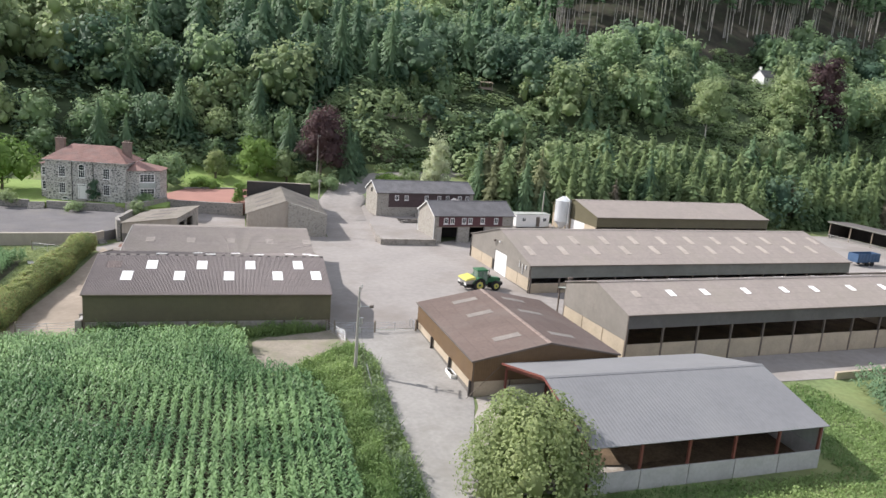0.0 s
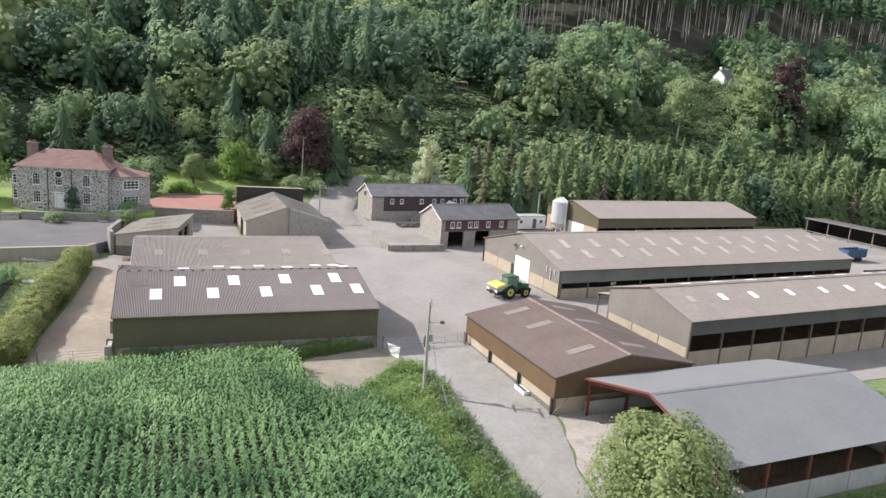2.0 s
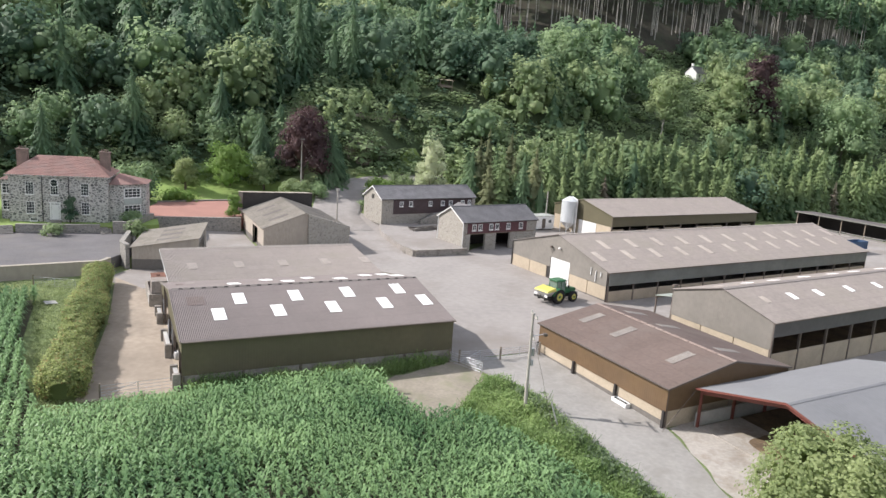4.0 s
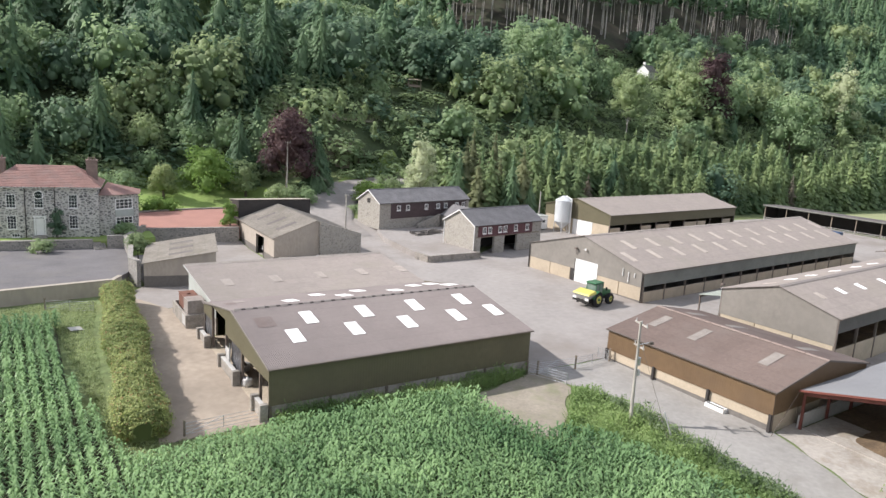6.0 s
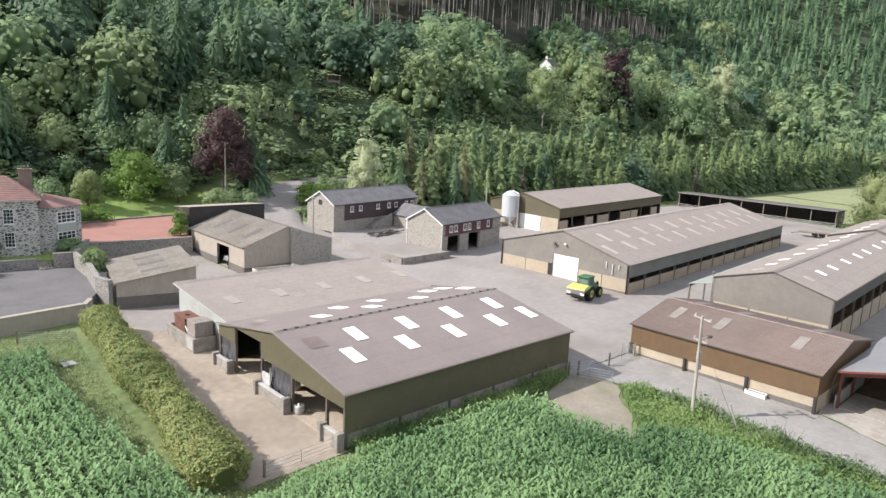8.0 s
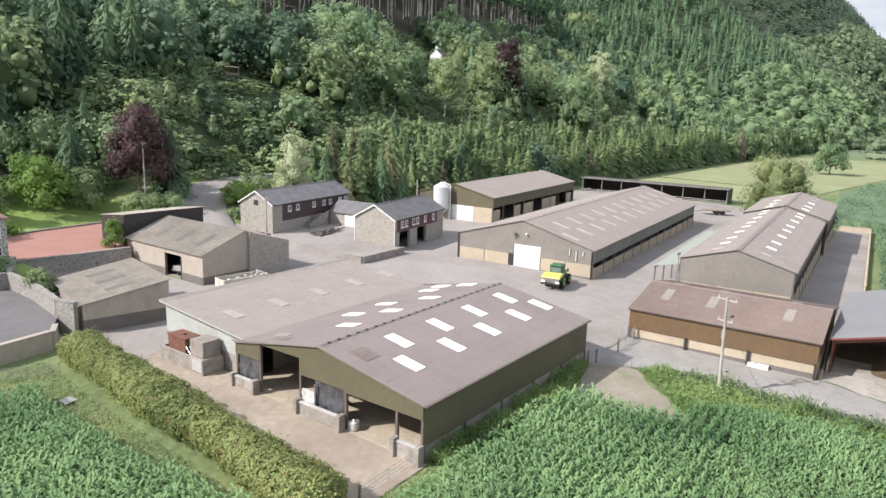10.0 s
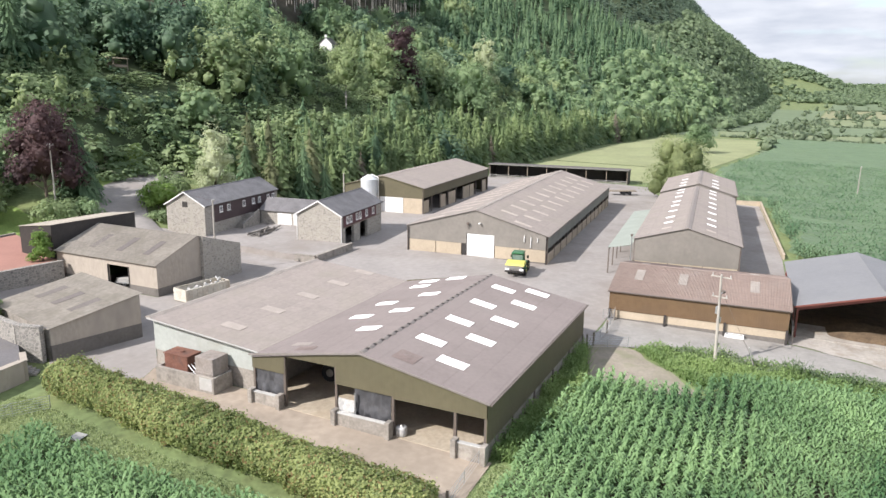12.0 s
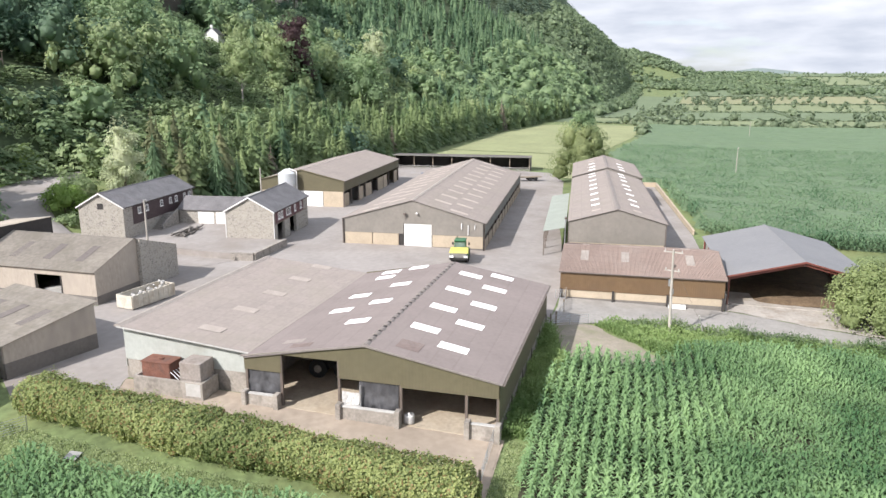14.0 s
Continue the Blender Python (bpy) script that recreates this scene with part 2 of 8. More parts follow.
def thing(name, x, y, z, yaw, label, category, group="", kind=""):
    ob = new(name)
    ob.matrix_world = pose(x, y, z, 0, 0, yaw)
    ob.empty_display_size = 0.5
    return tagged(ob, label, category, group, kind)


def single(name, g, material, label, category, group="", kind="", smooth=False, bevel=0.0, at=None):
    ob = new(name, mesh_of(name, g, material, smooth, bevel))
    if at is not None:
        ob.matrix_world = at
    return tagged(ob, label, category, group, kind)


def sheet(x0, x1, a, b, wave=0.15, amp=0.03, thick=0.05, g=None):
    """A corrugated sheet, its waves running from the edge a=(y, z) to the edge b=(y, z), between x0 and x1."""
    g = g or Geo()
    n = max(2, int(abs(x1 - x0) / wave * 4))
    k = len(g.v)
    (ya, za), (yb, zb) = a, b
    ln = math.hypot(yb - ya, zb - za)
    ny, nz = -(zb - za) / ln, (yb - ya) / ln
    if nz < 0:
        ny, nz = -ny, -nz
    for i in range(n + 1):
        x = x0 + (x1 - x0) * i / n
        h = amp * (0, 1, 0, -1)[i % 4]
        g.v += [(x, ya + ny * h, za + nz * h), (x, yb + ny * h, zb + nz * h),
                (x, ya - ny * thick, za - nz * thick), (x, yb - ny * thick, zb - nz * thick)]
    for i in range(n):
        o, p = k + 4 * i, k + 4 * i + 4
        g.f += [(o, p, p + 1, o + 1), (o + 2, o + 3, p + 3, p + 2), (o, o + 2, p + 2, p), (o + 1, p + 1, p + 3, o + 3)]
    e = k + 4 * n
    g.f += [(k, k + 1, k + 3, k + 2), (e, e + 2, e + 3, e + 1)]
    return g


def clad(p, q, z0, top, wave=0.25, amp=0.005, thick=0.05, g=None):
    """Ribbed upright cladding from p to q (x, y), its ribs upright; top is a height or a function of the way along in metres."""
    g = g or Geo()
    p, q = Vector((*p, 0)), Vector((*q, 0))
    ln = (q - p).length
    d = (q - p) / ln
    s = Vector((d.y, -d.x, 0))
    n = max(2, int(ln / wave * 4))
    k = len(g.v)
    tf = top if callable(top) else (lambda u: top)
    bf = z0 if callable(z0) else (lambda u: z0)
    for i in range(n + 1):
        u = ln * i / n
        h = amp * (0, 1, 1, 0)[i % 4]
        c = p + d * u
        a, b = c + s * h, c - s * thick
        g.v += [(a.x, a.y, bf(u)), (a.x, a.y, tf(u)), (b.x, b.y, bf(u)), (b.x, b.y, tf(u))]
    for i in range(n):
        o, r = k + 4 * i, k + 4 * i + 4
        g.f += [(o, r, r + 1, o + 1), (o + 2, o + 3, r + 3, r + 2), (o, o + 2, r + 2, r), (o + 1, r + 1, r + 3, o + 3)]
    e = k + 4 * n
    g.f += [(k, k + 1, k + 3, k + 2), (e, e + 2, e + 3, e + 1)]
    return g


# ---- ground ----


def smooth01(a, b, v):
    t = min(1.0, max(0.0, (v - a) / (b - a)))
    return t * t * (3 - 2 * t)


def foot(x):
    """Where the hillside begins, north of the farm and east along the valley."""
    if x < 20:
        return 176.0 - 8 * smooth01(-20, -90, x)
    if x < 75:
        return 176.0 - 26 * smooth01(50, 75, x)
    return 150.0 - 0.09 * min(max(0.0, x - 330), 510) - 0.012 * max(0.0, x - 840)


def ground(x, y):
    z = -0.0074 * min(max(x - 60, 0), 330)
    z -= 0.023 * (100 - min(max(y, 20), 100))
    z += 78 * smooth01(700, 3200, x)
    if y > 130 and x < 80:
        w = 1 - smooth01(48, 75, x)
        k = smooth01(9, 17, x)
        z += w * (k * (2.2 * smooth01(136, 158, y) + 4.5 * smooth01(148, 178, y)) + (1 - k) * (2.2 * smooth01(136, 150, y) + 3.8 * smooth01(161, 184, y)))
    d = y - foot(x)
    if d > 0:
        s = 0.475 + 0.195 * smooth01(70, 170, x) + 0.36 * smooth01(350, 900, x) + 0.55 * smooth01(850, 1200, x)
        cap = 215 + 30 * math.sin(x * 0.004) + 110 * smooth01(400, 1200, x)
        w = smooth01(70, 170, x) * (1 - smooth01(350, 600, x))
        h = s * d * ((1 - 0.25 * smooth01(40, 140, d)) * (1 - w) + (0.775 + 0.165 * smooth01(80, 150, d)) * w)
        h = h if h < cap * 0.7 else cap * 0.7 + (cap * 0.3) * (1 - math.exp(-(h - cap * 0.7) / (cap * 0.3)))
        h *= smooth01(0, 9, d) * (1 - 0.36 * smooth01(1400, 3000, x))
        h += 4.5 * smooth01(3, 15, d) * (1 - smooth01(26, 62, d)) * smooth01(16, 30, x) * (1 - smooth01(48, 64, x))
        h += 3.0 * smooth01(10, 60, d) * noise.noise(Vector((x * 0.02, y * 0.02, 3)))
        z += h
    if x > 1500:
        z = max(z, 142 * smooth01(1400, 2400, x) * smooth01(-300, 130, y) * (0.9 + 0.25 * noise.noise(Vector((x * 0.002, y * 0.006, 1)))))
    return z

# ---- more materials ----


def rubble(name, cols, cell=0.36, mortar=(0.42, 0.39, 0.34), joint=0.05):
    """Rubble masonry: stones of mixed colour in pale mortar, with relief."""
    m = bpy.data.materials.new(name)
    m.use_nodes = True
    n, l = m.node_tree.nodes, m.node_tree.links
    bs = n["Principled BSDF"]
    bs.inputs["Roughness"].default_value = 0.9
    geo, mp, warp = n.new("ShaderNodeNewGeometry"), n.new("ShaderNodeMapping"), n.new("ShaderNodeTexNoise")
    mp.inputs["Scale"].default_value = (1 / cell, 1 / cell, 1.45 / cell)
    warp.inputs["Scale"].default_value = 2.0
    l.new(geo.outputs["Position"], warp.inputs["Vector"])
    wmix = n.new("ShaderNodeMix")
    wmix.data_type = "VECTOR"
    wmix.inputs["Factor"].default_value = 0.12
    l.new(geo.outputs["Position"], wmix.inputs["A"])
    l.new(warp.outputs["Color"], wmix.inputs["B"])
    l.new(wmix.outputs["Result"], mp.inputs[0])
    cells, edge = n.new("ShaderNodeTexVoronoi"), n.new("ShaderNodeTexVoronoi")
    edge.feature = "DISTANCE_TO_EDGE"
    for q in (cells, edge):
        q.inputs["Scale"].default_value = 1.0
        l.new(mp.outputs[0], q.inputs["Vector"])
    sep, ramp = n.new("ShaderNodeSeparateColor"), n.new("ShaderNodeValToRGB")
    l.new(cells.outputs["Color"], sep.inputs[0])
    ramp.color_ramp.elements[0].color, ramp.color_ramp.elements[1].color = (*cols[0], 1), (*cols[-1], 1)
    for i, c in enumerate(cols[1:-1]):
        ramp.color_ramp.elements.new((i + 1) / (len(cols) - 1)).color = (*c, 1)
    l.new(sep.outputs[0], ramp.inputs[0])
    jr, mx = n.new("ShaderNodeMapRange"), n.new("ShaderNodeMix")
    jr.inputs["From Min"].default_value, jr.inputs["From Max"].default_value = joint, joint + 0.08
    l.new(edge.outputs["Distance"], jr.inputs["Value"])
    mx.data_type = "RGBA"
    l.new(jr.outputs[0], mx.inputs["Factor"])
    mx.inputs["A"].default_value = (*mortar, 1)
    l.new(ramp.outputs[0], mx.inputs["B"])
    l.new(mx.outputs["Result"], bs.inputs["Base Color"])
    bp = n.new("ShaderNodeBump")
    bp.inputs["Strength"].default_value, bp.inputs["Distance"].default_value = 0.7, 0.03
    l.new(jr.outputs[0], bp.inputs["Height"])
    l.new(bp.outputs[0], bs.inputs["Normal"])
    MATS[name] = m
    return m


RUBBLE = rubble("rubble_wall", [(0.22, 0.205, 0.185), (0.33, 0.305, 0.265), (0.40, 0.368, 0.315), (0.28, 0.26, 0.235)], 0.29, (0.42, 0.39, 0.345))
HOUSE_STONE = rubble("house_rubble", [(0.10, 0.10, 0.10), (0.19, 0.185, 0.18), (0.36, 0.34, 0.315), (0.14, 0.138, 0.135)], 0.44, (0.56, 0.535, 0.50), 0.085)
GARDEN_STONE = rubble("garden_wall_stone", [(0.17, 0.16, 0.15), (0.29, 0.275, 0.25), (0.23, 0.215, 0.195)], 0.36, (0.36, 0.335, 0.30))
MAROON = mat("maroon_boarding", (0.12, 0.052, 0.058), 0.6, vary=0.15, scale=0.8, fine=5, stretch=(1, 1, 3))
DUSKY = mat("dark_brown_boarding", (0.075, 0.05, 0.052), 0.6, vary=0.15, scale=0.8, fine=5, stretch=(1, 1, 3))
YARD = mat("worn_concrete_yard", (0.315, 0.290, 0.272), 0.92, vary=0.09, scale=0.12, fine=1.2, bump=0.004, stain=(0.235, 0.206, 0.182), stain_amt=0.85, stain_scale=0.07)
TRACK = mat("grey_lane", (0.315, 0.30, 0.28), 0.93, vary=0.10, scale=0.3, fine=2.5, bump=0.006, stain=(0.235, 0.22, 0.195), stain_amt=0.65, stain_scale=0.25)
TANYARD = mat("tan_concrete_yard", (0.36, 0.30, 0.24), 0.92, vary=0.12, scale=0.2, fine=1.6, stain=(0.27, 0.225, 0.18), stain_amt=0.7, stain_scale=0.16)
# shed floor: tan concrete lightened in colour for the sunlight entering the bays
SUNFLOOR = mat("sunlit_straw_floor", (0.44, 0.375, 0.29), 0.95, vary=0.14, scale=0.4, fine=3.0, stain=(0.33, 0.26, 0.18), stain_amt=0.6, stain_scale=0.3)
# south-side cladding: the shadowed look under the eave is put into a darker colour
SHADECLAD = mat("shaded_dark_cladding", (0.13, 0.122, 0.115), 0.75, vary=0.12, scale=0.3, fine=2.0, stain=(0.085, 0.08, 0.075), stain_amt=0.5)
PALEYARD = mat("pale_dusty_concrete", (0.42, 0.385, 0.345), 0.95, vary=0.14, scale=0.4, fine=3.0, stain=(0.25, 0.20, 0.145), stain_amt=0.75, stain_scale=0.35)
DIRT = mat("bare_dirt", (0.29, 0.255, 0.205), 0.95, vary=0.16, scale=0.4, fine=4.0, bump=0.02, stain=(0.19, 0.20, 0.11), stain_amt=0.6, stain_scale=0.5)
PINK = mat("red_gravel", (0.36, 0.19, 0.155), 0.95, vary=0.10, scale=0.3, fine=6.0, bump=0.01)
GREYGRAVEL = mat("grey_gravel", (0.155, 0.147, 0.150), 0.95, vary=0.16, scale=0.3, fine=6.0, bump=0.01, stain=(0.20, 0.185, 0.165), stain_amt=0.55, stain_scale=0.2)
MUCK = mat("brown_muck", (0.17, 0.12, 0.075), 0.95, vary=0.3, scale=0.6, fine=4.0, bump=0.05, stain=(0.09, 0.065, 0.045), stain_amt=0.7, stain_scale=0.4)
PALEPANEL = mat("pale_grey_panel", (0.47, 0.46, 0.44), 0.85, vary=0.07, scale=0.5, fine=4.0, stain=(0.34, 0.33, 0.30), stain_amt=0.5, stain_scale=0.7, each=0.05)
BLOCKBAND = mat("dark_render_band", (0.17, 0.155, 0.14), 0.9, vary=0.12, scale=0.6, fine=4.0)
CREAMWALL = mat("cream_block_wall", (0.43, 0.375, 0.315), 0.9, vary=0.1, scale=0.5, fine=4.0, stain=(0.29, 0.255, 0.22), stain_amt=0.65, stain_scale=0.5, stretch=(1, 1, 0.45))
REDSTEEL = mat("red_oxide_steel", (0.20, 0.065, 0.05), 0.6, vary=0.15, scale=1.0, stain=(0.12, 0.05, 0.04), stain_amt=0.5)
GREENPAINT = mat("green_tractor_paint", (0.04, 0.145, 0.065), 0.35, vary=0.06, scale=2.0)
YELLOW = mat("yellow_paint", (0.58, 0.53, 0.13), 0.5, vary=0.08, scale=2.0)
RUBBER = mat("black_tyre", (0.022, 0.022, 0.024), 0.85, vary=0.2, scale=3.0)
BLUEPAINT = mat("faded_blue_paint", (0.06, 0.11, 0.20), 0.5, vary=0.15, scale=1.0)
PALEGREEN = mat("pale_green_sheet", (0.27, 0.295, 0.26), 0.7, vary=0.08, scale=0.5)
PLASTIC = mat("white_plastic_bag", (0.56, 0.55, 0.53), 0.5, vary=0.14, scale=3.0, stain=(0.36, 0.355, 0.345), stain_amt=0.5, stain_scale=2.0)
CLEARFILM = mat("grey_film", (0.075, 0.075, 0.08), 0.35, vary=0.2, scale=0.8, fine=2.0, stain=(0.16, 0.16, 0.17), stain_amt=0.5, stain_scale=0.8)
TIMBER = mat("weathered_timber", (0.24, 0.20, 0.155), 0.9, vary=0.2, scale=1.0)
BRICK = mat("chimney_brick", (0.25, 0.185, 0.16), 0.9, vary=0.2, scale=1.2, fine=7)
EARTH = mat("bare_earth_slope", (0.19, 0.165, 0.125), 0.95, vary=0.25, scale=0.3, fine=2.0, bump=0.05, stain=(0.10, 0.13, 0.06), stain_amt=0.8, stain_scale=0.35)
BARK = mat("bark", (0.13, 0.105, 0.08), 0.95, vary=0.25, scale=2.0)
PALEBARK = mat("pale_conifer_bark", (0.40, 0.37, 0.34), 0.95, vary=0.3, scale=1.0)
MEADOW = mat("rough_grass", (0.15, 0.195, 0.08), 0.95, vary=0.3, scale=0.12, fine=1.6, bump=0.05, stain=(0.225, 0.235, 0.095), stain_amt=0.65, stain_scale=0.08)
LAWN = mat("mown_lawn", (0.22, 0.31, 0.085), 0.95, vary=0.16, scale=0.2, fine=3.0, bump=0.02, stain=(0.25, 0.26, 0.11), stain_amt=0.5, stain_scale=0.15)


# ---- pieces of farm buildings ----


def roof_pair(o, L, W, e, r, mat_, over=0.25, gover=0.2, yr=None, name="roof_slope"):
    yr = W / 2 if yr is None else yr
    k0, k1 = (r - e) / yr, (r - e) / (W - yr)
    part(name, sheet(-gover, L + gover, (-over, e - over * k0), (yr, r)), mat_, o)
    part(name, sheet(-gover, L + gover, (W + over, e - over * k1), (yr, r)), mat_, o)


def slope_point(W, e, r, yr, side, u):
    """(y, z, tilt) at the way u, 0 at the eave to 1 at the ridge; side 0 is the eave at y=0."""
    y0 = 0 if side == 0 else W
    y, z = y0 + (yr - y0) * u, e + (r - e) * u
    return y, z, math.degrees(math.atan2(r - e, yr - y0)) if side == 0 else -math.degrees(math.atan2(r - e, W - yr))


def skylights(o, spots, W, e, r, yr, mat_, w=1.05, ln=2.4, lift=0.045, name="skylight"):
    """Clear sheets let into a roof: spots are (x, side, way up)."""
    g = sheet(-w / 2, w / 2, (-ln / 2, 0), (ln / 2, 0), 0.15, 0.022, 0.03)
    me = mesh_of(name, g, mat_)
    for x, side, u in spots:
        y, z, tilt = slope_point(W, e, r, yr, side, u)
        piece(name, me, o, pose(x, y, z + lift, tilt, 0, 0))


def ridge_caps(o, L, yr, r, mat_, step=1.05, gover=0.2, proud=0.035, w=0.28, slope=0.2, gap=0.04):
    g = Geo()
    k = step - gap
    g.prism([(0, -w, -w * slope), (0, 0, proud), (0, w, -w * slope), (0, 0, -0.06)][::-1], [(k, -w, -w * slope), (k, 0, proud), (k, w, -w * slope), (k, 0, -0.06)][::-1])
    me = mesh_of("ridge_cap", g, mat_)
    n = int((L + 2 * gover) / step)
    for i in range(n):
        piece("ridge_cap", me, o, pose(-gover + i * (L + 2 * gover) / n, yr, r + 0.035))


def bay_wall(o, x0, x1, y, n, panel, z_panel, z_gap, z_top, cladding, mat_p=None, post=None, outward=-1, z0=0.0, skip=(), zf=0.0):
    """One long side: concrete panels between posts, an open strip, cladding above. outward: -1 faces -y, +1 faces +y."""
    mat_p, post = mat_p or CREAM, post or STEEL
    step = (x1 - x0) / n
    pm = mesh_of("panel", Geo().box(-step / 2 + 0.1, step / 2 - 0.1, -0.07, 0.07, z0, z_panel), mat_p, bevel=0.015)
    for i in range(n):
        if i not in skip:
            piece("panel", pm, o, pose(x0 + step * (i + 0.5), y, 0))
    gm = mesh_of("post", Geo().box(-0.1, 0.1, -0.13, 0.13, zf, z_top - 0.05), post)
    for i in range(n + 1):
        piece("post", gm, o, pose(min(max(x0 + step * i, x0 + 0.1), x1 - 0.1), y, 0))
    if z_top > z_gap:
        p, q = ((x0, y + outward * 0.14), (x1, y + outward * 0.14))
        if outward > 0:
            p, q = q, p
        part("cladding", clad(p, q, z_gap, z_top), cladding, o)


def gable_clad(o, x, W, e, r, z0, mat_, outward=-1, yr=None, y0=0.0, y1=None, inset=0.03):
    """Cladding of a gable end at x, from z0 up to the roof."""
    yr = W / 2 if yr is None else yr
    y1 = W if y1 is None else y1
    h = lambda y: (e + (r - e) * (y / yr if y < yr else (W - y) / (W - yr))) - inset - 0.03
    if outward < 0:
        return part("cladding", clad((x, y1), (x, y0), z0, lambda u: h(y1 - u)), mat_, o)
    return part("cladding", clad((x, y0), (x, y1), z0, lambda u: h(y0 + u)), mat_, o)


def gutter(o, x0, x1, y, z, mat_=None):
    g = Geo()
    g.prism([(x0, y - 0.08, z + 0.05), (x0, y - 0.05, z - 0.06), (x0, y + 0.05, z - 0.06), (x0, y + 0.08, z + 0.05)][::-1],
            [(x1, y - 0.08, z + 0.05), (x1, y - 0.05, z - 0.06), (x1, y + 0.05, z - 0.06), (x1, y + 0.08, z + 0.05)][::-1])
    part("gutter", g, mat_ or STEEL, o)


def barge(o, x, W, e, r, mat_, yr=None, t=0.12, d=0.2, over=0.25):
    """Verge boards along a gable's two slopes."""
    yr = W / 2 if yr is None else yr
    k0, k1 = (r - e) / yr, (r - e) / (W - yr)
    for (ya, za), (yb, zb) in (((-over, e - over * k0), (yr, r)), ((yr, r), (W + over, e - over * k1))):
        g = Geo()
        g.prism([(x - t / 2, ya, za - d), (x + t / 2, ya, za - d), (x + t / 2, yb, zb - d), (x - t / 2, yb, zb - d)],
                [(x - t / 2, ya, za + 0.05), (x + t / 2, ya, za + 0.05), (x + t / 2, yb, zb + 0.05), (x - t / 2, yb, zb + 0.05)])
        part("verge_board", g, mat_, o)


def roller_door(o, x, y0, y1, h, mat_=None, z0=0.0):
    """A ribbed shutter in a gable end at x that faces -x."""
    part("roller_door", clad((x, y1), (x, y0), z0, h, 0.2, 0.02, 0.06), mat_ or WHITE, o, "white ribbed roller shutter door")


WIN_MESH = {}


def ring_frame(w, h, fr, d):
    """A rectangular frame as one closed piece."""
    g = Geo()
    out, inn = [(-w / 2, -h / 2), (w / 2, -h / 2), (w / 2, h / 2), (-w / 2, h / 2)], [(-w / 2 + fr, -h / 2 + fr), (w / 2 - fr, -h / 2 + fr), (w / 2 - fr, h / 2 - fr), (-w / 2 + fr, h / 2 - fr)]
    for y in (-d, d):
        g.v += [(x, y, z) for x, z in out] + [(x, y, z) for x, z in inn]
    for i in range(4):
        j = (i + 1) % 4
        g.f += [(i, j, 4 + j, 4 + i), (8 + j, 8 + i, 12 + i, 12 + j), (j, i, 8 + i, 8 + j), (4 + i, 4 + j, 12 + j, 12 + i)]
    return g


def window(o, m, w, h, cols=2, rows=3, fr=0.07, mat_=None):
    """A casement at the pose m (its face towards local -y): frame, pane, sill and glazing bars."""
    key = (w, h, cols, rows, fr)
    if key not in WIN_MESH:
        WIN_MESH[key] = (mesh_of("window", ring_frame(w, h, fr, 0.04), WHITE),
                         mesh_of("sill", Geo().box(-w / 2 - 0.06, w / 2 + 0.06, -0.12, 0.04, -h / 2 - 0.1, -h / 2 - 0.003), mat_ or WHITE),
                         mesh_of("pane", Geo().box(-w / 2 + 0.02, w / 2 - 0.02, 0.0, 0.02, -h / 2 + 0.02, h / 2 - 0.02), DARKGLASS),
                         mesh_of("upright_bar", Geo().box(-fr * 0.3, fr * 0.3, -0.03, 0.03, -h / 2 + fr, h / 2 - fr), WHITE),
                         mesh_of("cross_bar", Geo().box(-w / 2 + fr, w / 2 - fr, -0.026, 0.026, -fr * 0.3, fr * 0.3), WHITE))
    a, b, c, u, x = WIN_MESH[key]
    win = piece("window", a, o, m)
    piece("pane", c, win, Matrix())
    piece("sill", b, win, Matrix())
    for i in range(1, cols):
        piece("upright_bar", u, win, pose(-w / 2 + w * i / cols, 0, 0))
    for i in range(1, rows):
        piece("cross_bar", x, win, pose(0, 0, -h / 2 + h * i / rows))
    return win


# ---- large open-fronted general shed (olive) ----


def film_sheet(x, y0, y1, z0, z1, n=26, m=12):
    """Slack plastic film hung in a bay, creased and torn along its foot."""
    g = Geo()
    for i in range(n + 1):
        for k in range(m + 1):
            t = k / m
            y, z = y0 + (y1 - y0) * i / n, z1 + (z0 - z1) * t
            z += t * 0.35 * noise.noise(Vector((y * 1.3, 3, x)))
            g.v.append((x + 0.22 * t * noise.noise(Vector((y * 2.4, z * 1.5, 1))) + 0.08 * noise.noise(Vector((y * 6, z * 3, 2))), y, z))
    for i in range(n):
        for k in range(m):
            a = i * (m + 1) + k
            g.f.append((a, a + 1, a + m + 2, a + m + 1))
    return g


